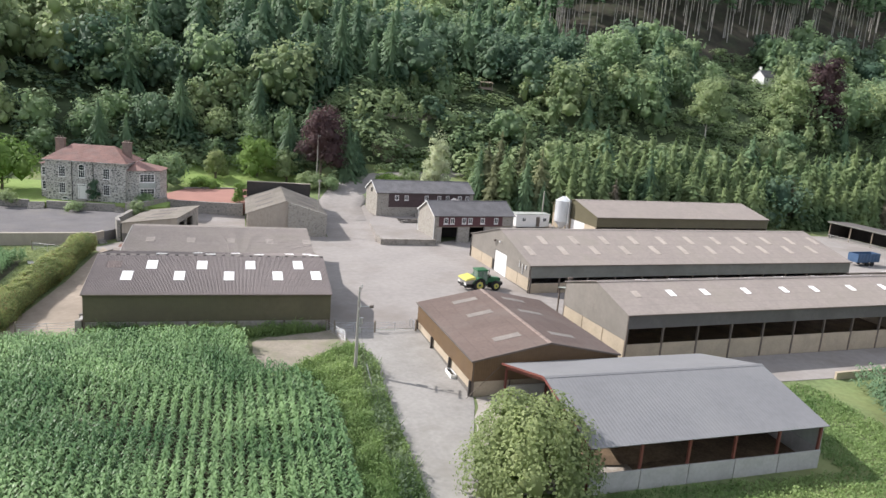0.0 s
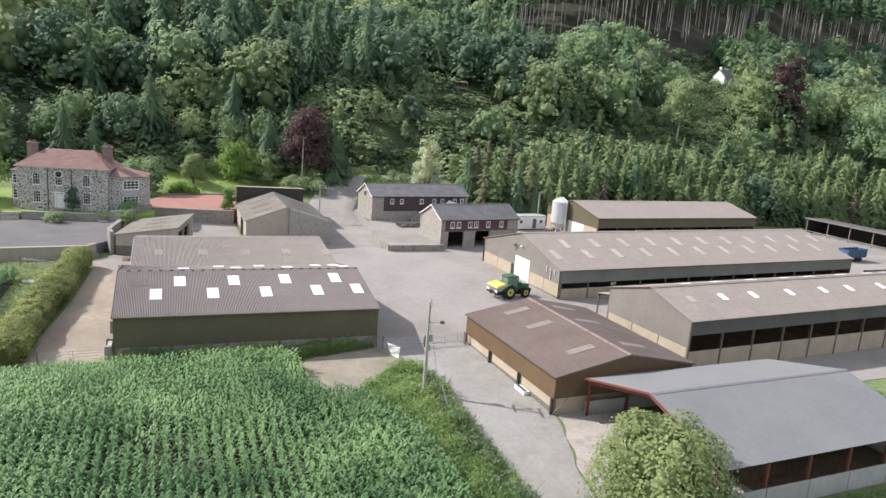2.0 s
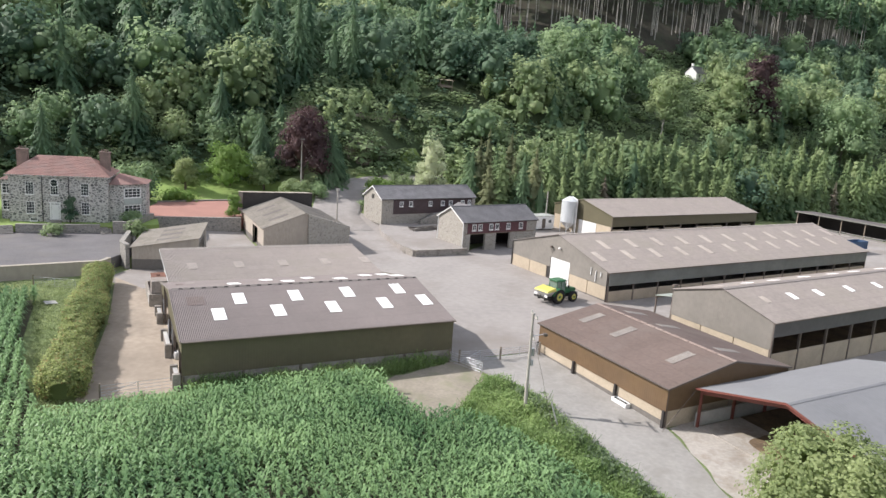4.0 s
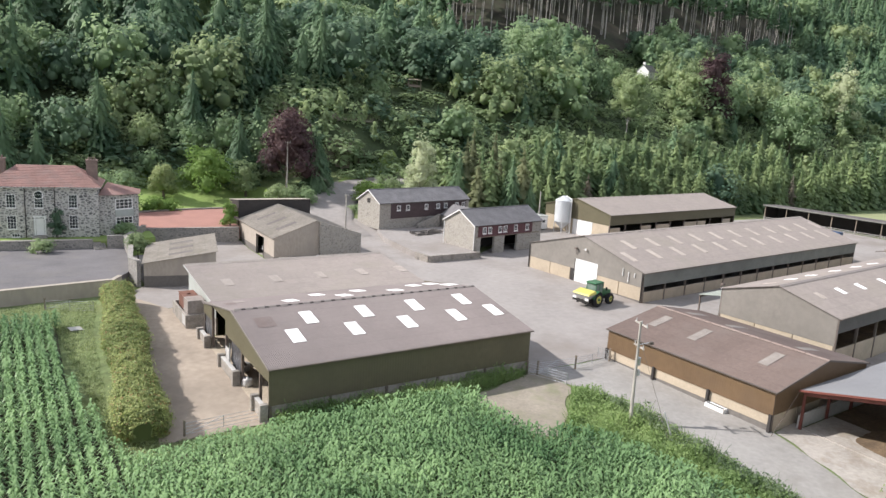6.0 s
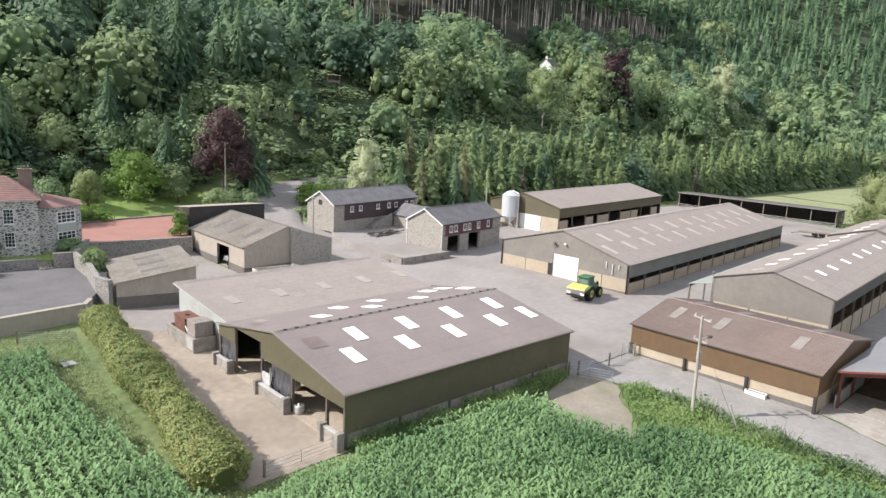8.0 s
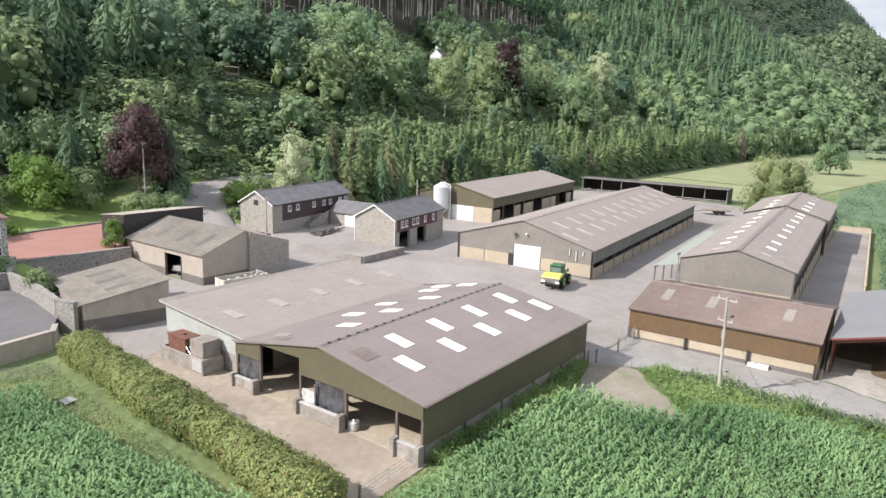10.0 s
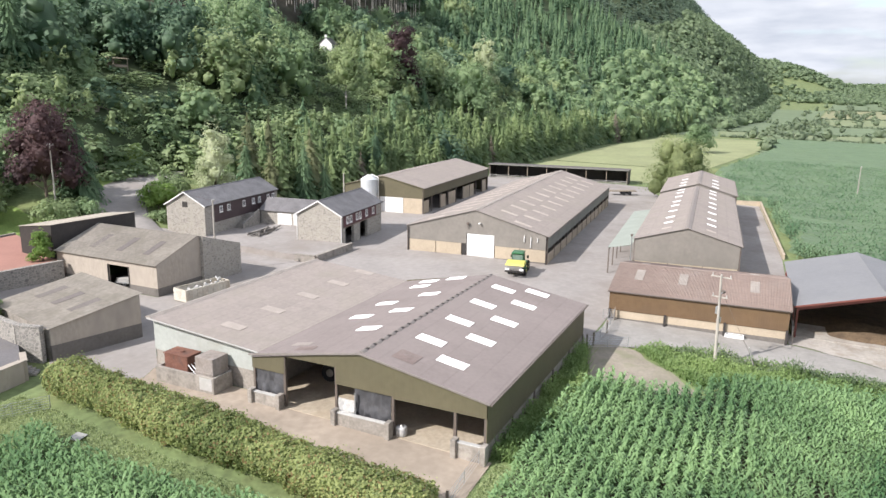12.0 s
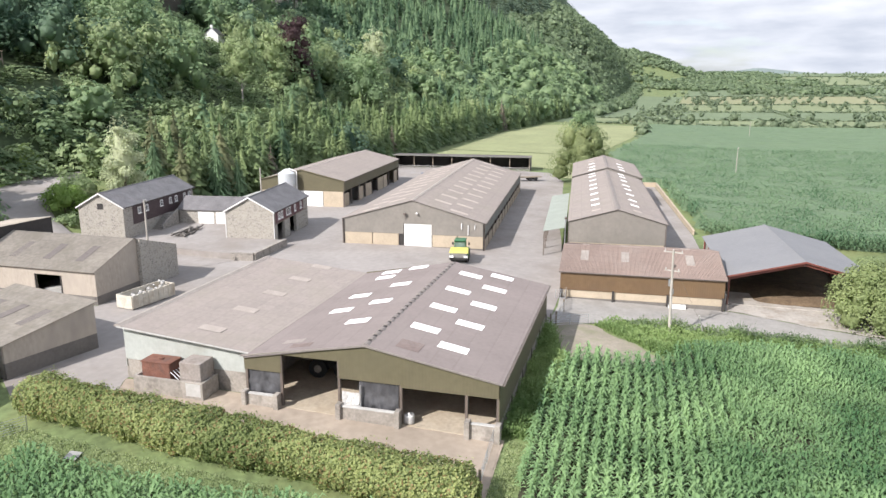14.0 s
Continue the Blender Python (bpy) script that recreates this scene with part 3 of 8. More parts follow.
def olive_shed():
    o = thing("farm_shed", -18.4, 75.6, 0, 0, "large olive-clad farm shed with corrugated brown roof", "shed")
    L, W, e, r, yr, lt = 25.7, 20.0, 3.76, 5.55, 10.0, 32.0
    ev = 3.58
    k = (r - ev) / (W - yr)
    part("roof_slope", sheet(-0.15, L + 0.1, (-0.22, e - 0.04), (yr, r)), FIBRE, o)
    part("roof_slope", sheet(-0.15, L + 0.1, (W - 0.02, ev), (yr, r)), FIBRE, o)
    part("lean_to_roof", sheet(0.75, L + 0.1, (W + 0.02, ev), (lt, 4.62)), FIBRE_OLD, o, "weathered grey-brown corrugated roof")
    part("valley_gutter", Geo().box(0.2, L, W - 0.16, W + 0.16, ev - 0.16, ev - 0.07), DARKCLAD, o)
    bright = [(3.7, 0, 0.43), (9.15, 0, 0.43), (14.5, 0, 0.43), (19.95, 0, 0.44), (24.4, 0, 0.45), (6.0, 0, 0.72), (11.45, 0, 0.72), (16.9, 0, 0.73), (22.5, 0, 0.74)]
    skylights(o, bright, W, e, r, yr, SKYLIGHT, 1.15, 2.3)
    north = [(6.5, 1, 0.68), (10.5, 1, 0.36), (12.2, 1, 0.67), (15.2, 1, 0.35), (18.1, 1, 0.66), (22.1, 1, 0.35), (24.4, 1, 0.34), (25.0, 1, 0.63)]
    skylights(o, north, W, ev, r, yr, SKYLIGHT, 1.15, 2.0)
    me = mesh_of("skylight", sheet(-0.55, 0.55, (-1.1, 0), (1.1, 0), 0.15, 0.022, 0.03), mat("weathered_roof_light", (0.30, 0.267, 0.242), 0.85, vary=0.12, scale=0.8))
    tilt = math.degrees(math.atan2(4.62 - ev, lt - W))
    for i in range(5):
        piece("skylight", me, o, pose(3.8 + 5.35 * i, 25.2, ev + (4.62 - ev) * 5.2 / 12 + 0.045, tilt))
    for x, sd, u in ((1.6, 0, 0.72), (2.4, 0, 0.72), (1.4, 1, 0.42), (2.6, 1, 0.3)):
        y, z, t = slope_point(W, e if sd == 0 else ev, r, yr, sd, u)
        part("patch_sheet", sheet(-0.4, 0.4, (-0.9, 0), (0.9, 0), 0.15, 0.02, 0.02), PATCH if u > 0.4 else FIBRE_OLD, o).matrix_local = pose(x, y, z + 0.035, t)
    # ventilated ridge: a cap piece and a dark slot in turn
    cap = mesh_of("ridge_cap", Geo().prism([(0, -0.3, -0.05), (0, 0.3, -0.05), (0, 0.1, 0.09), (0, -0.1, 0.09)][::-1],
                                           [(0.62, -0.3, -0.05), (0.62, 0.3, -0.05), (0.62, 0.1, 0.09), (0.62, -0.1, 0.09)][::-1]), FIBRE_OLD)
    slot = mesh_of("ridge_slot", Geo().box(0.05, 0.42, -0.13, 0.13, -0.06, 0.04), DARKCLAD)
    for i in range(24):
        piece("ridge_cap", cap, o, pose(0.1 + i * 1.07, yr, r))
        piece("ridge_slot", slot, o, pose(0.72 + i * 1.07, yr, r))
    capl = mesh_of("ridge_cap", Geo().prism([(0, -0.3, -0.08), (0, 0.45, -0.1), (0, 0.45, 0.0), (0, 0.05, 0.1)][::-1], [(1.02, -0.3, -0.08), (1.02, 0.45, -0.1), (1.02, 0.45, 0.0), (1.02, 0.05, 0.1)][::-1]), SKYLIGHT_OLD)
    for i in range(24):
        piece("ridge_cap", capl, o, pose(0.85 + i * 1.04, lt, 4.69))
    # south side
    part("cladding", clad((0, 0), (L, 0), 0.6, e - 0.1), OLIVE, o)
    step = L / 5
    pm = mesh_of("panel", Geo().box(-step / 2 + 0.12, step / 2 - 0.12, 0, 0.14, -0.7, 0.58), CONCRETE, bevel=0.015)
    po = mesh_of("post", Geo().box(-0.11, 0.11, -0.09, 0.2, -0.75, 0.62), STEEL)
    for i in range(5):
        piece("panel", pm, o, pose(step * (i + 0.5), 0.02, 0))
    for i in range(6):
        piece("post", po, o, pose(min(max(step * i, 0.12), L - 0.12), 0.03, 0))
    # east end and back
    gable_clad(o, L, W, e, r, -0.6, OLIVE, outward=1)
    part("cladding", clad((L, W), (L, lt), 0.0, lambda u: ev + (4.62 - ev) * u / 12 - 0.08), PALECLAD, o)
    part("cladding", clad((L, lt - 0.15), (1.2, lt - 0.15), 1.0, 4.5), PALECLAD, o)
    part("back_wall", Geo().box(1.2, L, lt - 0.3, lt - 0.18, 0, 1.0), CONCRETE, o)
    part("partition", Geo().box(4.0, L - 0.2, W - 0.1, W + 0.05, -0.3, ev - 0.2), CONCRETE, o)
    # west gable: the cladding ends at different heights over the bays
    h = lambda y: (e + (r - e) * y / yr if y < yr else ev + (r - ev) * (W - y) / (W - yr)) - 0.09
    for y0, y1, z0 in ((0.0, 7.3, 2.55), (7.3, 12.15, 2.72), (12.15, 16.9, 4.05), (16.9, 20.0, 2.6)):
        part("cladding", clad((0, y1), (0, y0), z0, lambda u, y1=y1: h(y1 - u)), OLIVE, o)
    for y in (0.12, 2.4, 7.3, 12.15, 16.9, 19.85):
        part("post", Geo().box(0.02, 0.24, y - 0.1, y + 0.1, -0.7, h(y)), STEEL, o)
    barge(o, -0.14, W, e, r, FIBRE_OLD, yr, 0.06, 0.1, 0.2)
    for y0, y1, z0, z1 in ((17.0, 19.75, 0.6, 2.62), (7.5, 10.6, 0.4, 2.72)):
        part("film_screen", film_sheet(0.14, y0, y1, z0, z1), CLEARFILM, o, "torn grey plastic film screen", smooth=True)
    for y0, y1, z in ((0.0, 2.2, 0.62), (7.4, 12.0, 0.68), (17.1, 19.8, 0.8)):
        part("low_wall", Geo().box(-0.5, -0.2, y0, y1, -0.75, z), CONCRETE, o, bevel=0.03)
        part("wall_cap", Geo().box(-0.54, -0.16, y0, y1, z + 0.003, z + 0.08), PALEPANEL, o, "pale worn coping", bevel=0.02)
        for y in (y0, y1):
            part("pier", Geo().box(-0.75, -0.1, y - 0.2, y + 0.2, -0.75, z + 0.26), CONCRETE, o, bevel=0.03)
    part("torn_film", film_sheet(-0.05, 10.5, 11.9, 0.5, 1.75, 30, 16), PLASTIC, o, "loose white plastic sheet over the wall", smooth=True)
    part("gate_prop", Geo().rod((-0.1, 10.4, -0.4), (-0.1, 10.4, 2.4), 0.07), GALV, o)
    # white lean-to end
    part("barge_board", Geo().prism([(0.66, W, ev - 0.05), (0.72, W, ev - 0.05), (0.72, lt + 0.1, 4.57), (0.66, lt + 0.1, 4.57)], [(0.66, W, ev + 0.05), (0.72, W, ev + 0.05), (0.72, lt + 0.1, 4.68), (0.66, lt + 0.1, 4.68)]), PALEPANEL, o, "pale painted barge board")
    part("cladding", clad((1.2, lt - 0.2), (1.2, W + 0.05), 1.7, lambda u: 4.62 - (4.62 - ev) * (u + 0.2) / 12 - 0.07), PALECLAD, o)
    part("end_wall", Geo().box(1.22, 1.42, W + 0.1, lt - 0.3, -0.3, 1.72), CONCRETE, o)
    part("floor_slab", Geo().prism([(-0.12, 0.2, -0.9), (L - 0.2, 0.2, -0.9), (L - 0.2, W - 0.15, -0.9), (-0.12, W - 0.15, -0.9)], [(-0.12, 0.2, -0.47), (L - 0.2, 0.2, -0.47), (L - 0.2, W - 0.15, -0.04), (-0.12, W - 0.15, -0.04)]), SUNFLOOR, o, "pale straw-coloured concrete floor, incoming sunlight put into its colour")
    gutter(o, -0.15, L + 0.1, -0.32, e - 0.1)
    return o


olive_shed()


def brown_shed():
    o = thing("farm_shed", 33.9, 57.7, 0, 92.5, "low brown-clad shed with rusty brown corrugated roof", "shed")
    L, W, e, r = 18.3, 15.4, 2.72, 4.2
    roof_pair(o, L, W, e, r, RUSTY)
    skylights(o, [(x, s, 0.6) for x in (3.4, 10.9, 15.7) for s in (0, 1)], W, e, r, W / 2, SKYLIGHT_OLD, 0.95, 2.9)
    ridge_caps(o, L, W / 2, r, RUSTY, 1.05, gap=0.01)
    gable_clad(o, 0, W, e, r, 0.55, BROWNCLAD, -1)
    gable_clad(o, L, W, e, r, 0.55, BROWNCLAD, 1)
    for x in (0.08, L - 0.08):
        for i in range(4):
            part("panel", Geo().box(x - 0.07, x + 0.07, i * W / 4 + 0.08, (i + 1) * W / 4 - 0.08, -1.2, 0.53), CREAM, o, bevel=0.015)
    for y, out in ((W, 1), (0, -1)):
        bay_wall(o, 0, L, y, 3, "panel", 0.45, 0.47, e - 0.08, BROWNCLAD, outward=out, z0=-0.42, zf=-1.2)
        for i in range(3):
            # the plinth lies in shadow; that shade is painted by the dark band colour
            part("plinth", Geo().box(i * L / 3 + 0.12, (i + 1) * L / 3 - 0.12, y - 0.05, y + 0.05, -1.25, -0.43), BLOCKBAND, o, "plinth under the panels, its shade put into dark colour")
    # posts stand proud below the cladding on the lane side
    for i in range(4):
        part("buttress", Geo().box(min(max(i * L / 3, 0.1), L - 0.1) - 0.12, min(max(i * L / 3, 0.1), L - 0.1) + 0.12, W + 0.2, W + 0.36, -1.2, 0.62), DARKCLAD, o, "dark steel post foot")
    gutter(o, -0.2, L + 0.2, W + 0.33, e - 0.1)
    gutter(o, -0.2, L + 0.2, -0.33, e - 0.1)
    part("floor_slab", Geo().box(0.2, L - 0.2, 0.2, W - 0.2, -1.1, -0.8), CONCRETE, o)
    barge(o, -0.2, W, e, r, STEEL, None, 0.06, 0.12)
    return o


brown_shed()


def grey_shed():
    o = thing("open_barn", 22.1, 40.4, -0.05, 2.5, "open-ended barn with smooth grey roof and red steel frame", "barn")
    L, W, e, r = 22.1, 16.0, 2.62, 4.68
    k = (r - e) / (W / 2)
    for y, name in ((-0.3, "roof_slope"), (W + 0.3, "roof_slope")):
        part(name, sheet(-0.3, L + 0.3, (y, e - 0.3 * k), (W / 2, r), 0.33, 0.006, 0.06), GREYROOF, o)
    part("ridge_flashing", Geo().prism([(-0.3, W / 2 - 0.25, r - 0.03), (-0.3, W / 2, r + 0.05), (-0.3, W / 2 + 0.25, r - 0.03), (-0.3, W / 2, r - 0.05)][::-1],
                                       [(L + 0.3, W / 2 - 0.25, r - 0.03), (L + 0.3, W / 2, r + 0.05), (L + 0.3, W / 2 + 0.25, r - 0.03), (L + 0.3, W / 2, r - 0.05)][::-1]), GREYROOF, o)
    barge(o, -0.3, W, e, r, REDSTEEL, None, 0.08, 0.13, 0.3)
    for x in [0.1 + i * (L - 0.2) / 5 for i in range(6)]:
        for y in (0.12, W - 0.12):
            part("post", Geo().box(x - 0.1, x + 0.1, y - 0.1, y + 0.1, -1.45, e - 0.1), REDSTEEL, o)
        for y0, z0, y1, z1 in ((0.1, e - 0.22, W / 2, r - 0.25), (W - 0.1, e - 0.22, W / 2, r - 0.25)):
            part("rafter", Geo().prism([(x - 0.08, y0, z0 - 0.3), (x + 0.08, y0, z0 - 0.3), (x + 0.08, y1, z1 - 0.25), (x - 0.08, y1, z1 - 0.25)],
                                       [(x - 0.08, y0, z0), (x + 0.08, y0, z0), (x + 0.08, y1, z1), (x - 0.08, y1, z1)]), REDSTEEL, o)
    n = 5
    step = L / n
    pm = mesh_of("panel", Geo().box(-step / 2 + 0.04, step / 2 - 0.04, -0.08, 0.08, -1.5, 0.32), PALEPANEL, bevel=0.015)
    for i in range(n):
        piece("panel", pm, o, pose(step * (i + 0.5), -0.12, 0, 0, 0, 0))
        piece("panel", pm, o, pose(step * (i + 0.5), W + 0.1, 0))
    for i in range(3):
        part("panel", Geo().box(L - 0.02, L + 0.14, i * W / 3 + 0.05, (i + 1) * W / 3 - 0.05, -1.5, 0.32), PALEPANEL, o)
    gable_clad(o, L + 0.05, W, e, r, 0.34, PALECLAD, 1)
    for name, x0, x1, m, label, up in (("floor_slab", 0.3, 5.5, PALEYARD, "pale dusty concrete at the open end", 0.0), ("muck_floor", 5.5, L - 0.2, MUCK, "brown trodden muck and straw floor", 0.12)):
        part(name, Geo().prism([(x0, 0.2, -1.7), (x1, 0.2, -1.7), (x1, W - 0.2, -1.7), (x0, W - 0.2, -1.7)], [(x0, 0.2, -1.2), (x1, 0.2, -1.2 + up), (x1, W - 0.2, -0.85 + up), (x0, W - 0.2, -0.85)]), m, o, label)
    part("stay_rod", Geo().rod((-0.2, W + 0.2, e - 0.1), (-3.6, W + 0.3, -0.9), 0.025), STEEL, o)
    return o


grey_shed()


def long_shed():
    o = thing("cattle_shed", 37.5, 88.8, -0.5, 4.6, "long cattle shed with weathered corrugated roof and white shutter", "shed")
    L, W, e, r = 62.8, 22.0, 4.52, 7.6
    roof_pair(o, L, W, e, r, FIBRE_OLD)
    spots = [(1.7 + 5.62 * i, s, 0.37) for i in range(11) for s in (0, 1)] + [(5.4 + 5.6 * i, s, 0.66) for i in range(11) for s in (0, 1)]
    skylights(o, spots, W, e, r, W / 2, SKYLIGHT_OLD, 1.0, 2.7)
    ridge_caps(o, L, W / 2, r, SKYLIGHT_OLD, 1.05, w=0.34)
    # west end
    gable_clad(o, 0, W, e, r, 2.35, GREYCLAD, -1, None, 0, 8.0)
    gable_clad(o, 0, W, e, r, 3.95, GREYCLAD, -1, None, 8.0, 12.4)
    gable_clad(o, 0, W, e, r, 2.35, GREYCLAD, -1, None, 12.4, W)
    for y0, y1 in ((0.15, 4.0), (4.1, 7.9), (13.2, 17.3), (17.4, W - 0.15)):
        part("panel", Geo().box(0.02, 0.18, y0, y1, 0.5, 2.33), CREAM, o, bevel=0.015)
        part("plinth", Geo().box(0.0, 0.22, y0, y1, 0, 0.5), BLOCKBAND, o)
    roller_door(o, 0.06, 8.05, 12.3, 3.9)
    part("side_door", Geo().box(0.05, 0.12, 12.4, 13.1, 0.4, 2.4), DARKCLAD, o, "black side door beside the shutter")
    for y, z0, z1 in ((3.4, 3.35, 4.35), (2.4, 2.6, 4.1), (1.4, 3.5, 4.1)):
        part("flue_pipe", Geo().rod((-0.12, y, z0), (-0.12, y, z1), 0.07), WHITE, o, "white plastic pipe")
    part("floodlight", Geo().box(-0.5, -0.15, 11.9, 12.3, 5.35, 5.65), STEEL, o, bevel=0.04)
    part("floodlight", Geo().box(-0.45, -0.15, 10.1, 10.4, 5.5, 5.75), WHITE, o, bevel=0.04)
    part("lamp_bracket", Geo().rod((-0.3, 12.1, 5.35), (-0.1, 12.1, 4.6), 0.04), STEEL, o)
    for y in (0.1, W - 0.1):
        part("downpipe", Geo().rod((-0.12, y, 0), (-0.12, y, e - 0.2), 0.07), DARKCLAD, o)
    bay_wall(o, 0, L, 0, 13, "panel", 1.75, 2.55, e - 0.1, SAGECLAD, outward=-1)
    bay_wall(o, 0, L, W, 13, "panel", 1.75, 2.55, e - 0.1, SAGECLAD, outward=1)
    gable_clad(o, L, W, e, r, 1.5, GREYCLAD, 1)
    part("panel", Geo().box(L - 0.18, L - 0.02, 0.2, W - 0.2, 0, 1.5), CREAM, o)
    gutter(o, -0.2, L + 0.2, -0.33, e - 0.12)
    part("floor_slab", Geo().box(0.3, L - 0.3, 0.3, W - 0.3, 0, 0.15), MUCK, o)
    for i in range(14):
        x = min(max(i * L / 13, 0.3), L - 0.3)
        for y0, y1 in ((0.2, W / 2), (W - 0.2, W / 2)):
            part("rafter", Geo().prism([(x - 0.08, y0, e - 0.55), (x + 0.08, y0, e - 0.55), (x + 0.08, y1, r - 0.5), (x - 0.08, y1, r - 0.5)],
                                       [(x - 0.08, y0, e - 0.2), (x + 0.08, y0, e - 0.2), (x + 0.08, y1, r - 0.2), (x - 0.08, y1, r - 0.2)]), STEEL, o)
    return o


long_shed()


def south_shed(x, y, z, L, W, e, r, front, label):
    o = thing("cattle_shed", x, y, z, 4.6, label, "shed", "pair of joined cattle sheds")
    roof_pair(o, L, W, e, r, FIBRE_OLD)
    bright = (8.3, 13.3, 19.6, 25.8, 30.9, 37.4, 43.3, 47.6) if front else (2.6, 7.6, 13.9)
    skylights(o, [(x, s, 0.56) for x in bright for s in (0, 1)], W, e, r, W / 2, SKYLIGHT, 0.8, 1.3)
    skylights(o, [(x, s, 0.56) for x in ((3.4,) if front else (19.5, 24.0)) for s in (0, 1)], W, e, r, W / 2, SKYLIGHT_OLD, 0.8, 1.3)
    ridge_caps(o, L, W / 2, r, FIBRE_OLD, 1.05, w=0.4)
    bays = max(4, round(L / 4.8))
    bay_wall(o, 0, L, 0, bays, "panel", 1.55, 3.4, e - 0.1, SHADECLAD, outward=-1, z0=-1.1, zf=-1.2)
    bay_wall(o, 0, L, W, bays, "panel", 1.6, 3.45, e - 0.1, SAGECLAD, outward=1, z0=-0.8, zf=-0.9)
    gable_clad(o, 0, W, e, r, 2.0 if front else e - 0.2, GREYCLAD, -1)
    gable_clad(o, L, W, e, r, 2.0, GREYCLAD, 1)
    if front:
        for i in range(3):
            part("panel", Geo().box(0.02, 0.18, i * W / 3 + 0.05, (i + 1) * W / 3 - 0.05, -1.0, 1.98), CREAM, o, bevel=0.015)
    part("panel", Geo().box(L - 0.18, L - 0.02, 0.2, W - 0.2, -1.0, 1.98), CREAM, o)
    gutter(o, -0.2, L + 0.2, -0.33, e - 0.12)
    part("floor_slab", Geo().box(0.3, L - 0.3, 0.3, W - 0.3, -1.2, -0.5), MUCK, o)
    return o


south_shed(38.0, 63.0, 0, 48.8, 13.3, 5.12, 7.0, True, "long shed with open sides and bright roof lights").name = "cattle_shed"
south_shed(86.7, 66.4, -0.2, 26.5, 13.9, 5.7, 7.7, False, "taller shed continuing the long one, corrugated roof")


def canopy():
    o = thing("side_canopy", 38.0, 76.6, 0, 4.6, "pale green sheeted lean-to canopy on posts", "canopy")
    part("roof_slope", sheet(0.0, 34.0, (3.5, 3.25), (0.25, 3.9), 0.3, 0.02), PALEGREEN, o)
    for i in range(8):
        x = 0.2 + i * 4.8
        part("post", Geo().box(x - 0.08, x + 0.08, 3.25, 3.41, -0.6, 3.15), STEEL, o)
    part("beam", Geo().box(0, 34, 3.27, 3.4, 2.95, 3.15), STEEL, o)
    part("lamp_post", Geo().rod((-0.3, 0.3, -0.6), (-0.3, 0.3, 5.3), 0.07), GALV, o)
    part("lamp_head", Geo().box(-0.6, 0.0, 0.15, 0.45, 5.2, 5.45), STEEL, o)
    return o


canopy()


def north_shed():
    o = thing("machinery_shed", 66.5, 123.9, -0.4, 5, "sage-clad machinery shed with open bays and white shutter", "shed")
    L, W, e, r = 45.0, 17.6, 5.7, 7.8
    roof_pair(o, L, W, e, r, FIBRE_OLD)
    ridge_caps(o, L, W / 2, r, SKYLIGHT_OLD, 1.05)
    gable_clad(o, 0, W, e, r, 3.5, OLIVE, -1)
    roller_door(o, 0.05, 4.4, 9.6, 3.5)
    part("panel", Geo().box(0.02, 0.18, 0.15, 4.3, 0, 3.48), CREAM, o, bevel=0.015)
    part("panel", Geo().box(0.02, 0.18, 9.7, W - 0.15, 0, 3.48), CREAM, o, bevel=0.015)
    part("cladding", clad((0, -0.12), (L, -0.12), 3.6, e - 0.1), OLIVE, o)
    for i in range(10):
        x = min(max(i * L / 9, 0.12), L - 0.12)
        part("post", Geo().box(x - 0.12, x + 0.12, -0.08, 0.16, 0, e - 0.2), STEEL, o)
    for i in (0, 2, 3, 5, 6, 8):
        part("panel", Geo().box(i * L / 9 + 0.15, (i + 1) * L / 9 - (0.15 if i % 2 else 1.6), -0.02, 0.12, 0, 3.0), CREAM, o, bevel=0.015)
    part("cladding", clad((L, W + 0.1), (0, W + 0.1), 0, e - 0.1), OLIVE, o)
    gable_clad(o, L, W, e, r, 0, OLIVE, 1)
    part("floor_slab", Geo().box(0.3, L - 0.3, 0.3, W - 0.3, 0, 0.1), CONCRETE, o)
    gutter(o, -0.2, L + 0.2, -0.35, e - 0.12)
    barge(o, -0.2, W, e, r, OLIVE, None, 0.06, 0.14)
    return o


north_shed()


def feed_shelter():
    o = thing("feed_shelter", 150.5, 98.5, -1.0, 95, "long low dark shelter with open feed front", "shelter")
    L, W = 41.0, 7.0
    part("roof_slope", sheet(-0.3, L + 0.3, (W + 0.6, 4.6), (-0.3, 4.25)), FIBRE_OLD, o)
    part("cladding", clad((0, 0), (L, 0), 0, 4.15), DARKCLAD, o)
    part("cladding", clad((0, W), (0, 0), 0, lambda u: 4.5 - u / 7 * 0.3), DARKCLAD, o)
    part("cladding", clad((L, 0), (L, W), 0, lambda u: 4.2 + u / 7 * 0.3), DARKCLAD, o)
    part("fascia", Geo().box(-0.3, L + 0.3, W + 0.45, W + 0.6, 4.3, 4.53), SAGECLAD, o)
    for i in range(8):
        x = 0.2 + i * (L - 0.4) / 7
        part("post", Geo().box(x - 0.1, x + 0.1, W - 0.1, W + 0.1, 0, 4.4), TIMBER, o)
    for z in (0.5, 0.9, 1.3):
        part("feed_rail", Geo().rod((0, W + 0.14, z), (L, W + 0.14, z), 0.05, n=6), PALEPANEL, o)
    for i in range(60):
        x = 0.4 + i * (L - 0.8) / 59
        part("feed_bar", Geo().rod((x, W + 0.14, 0.2), (x + 0.25, W + 0.14, 1.3), 0.03, n=4), PALEPANEL, o)
    return o


feed_shelter()


# ---- stone ranges round the upper court ----


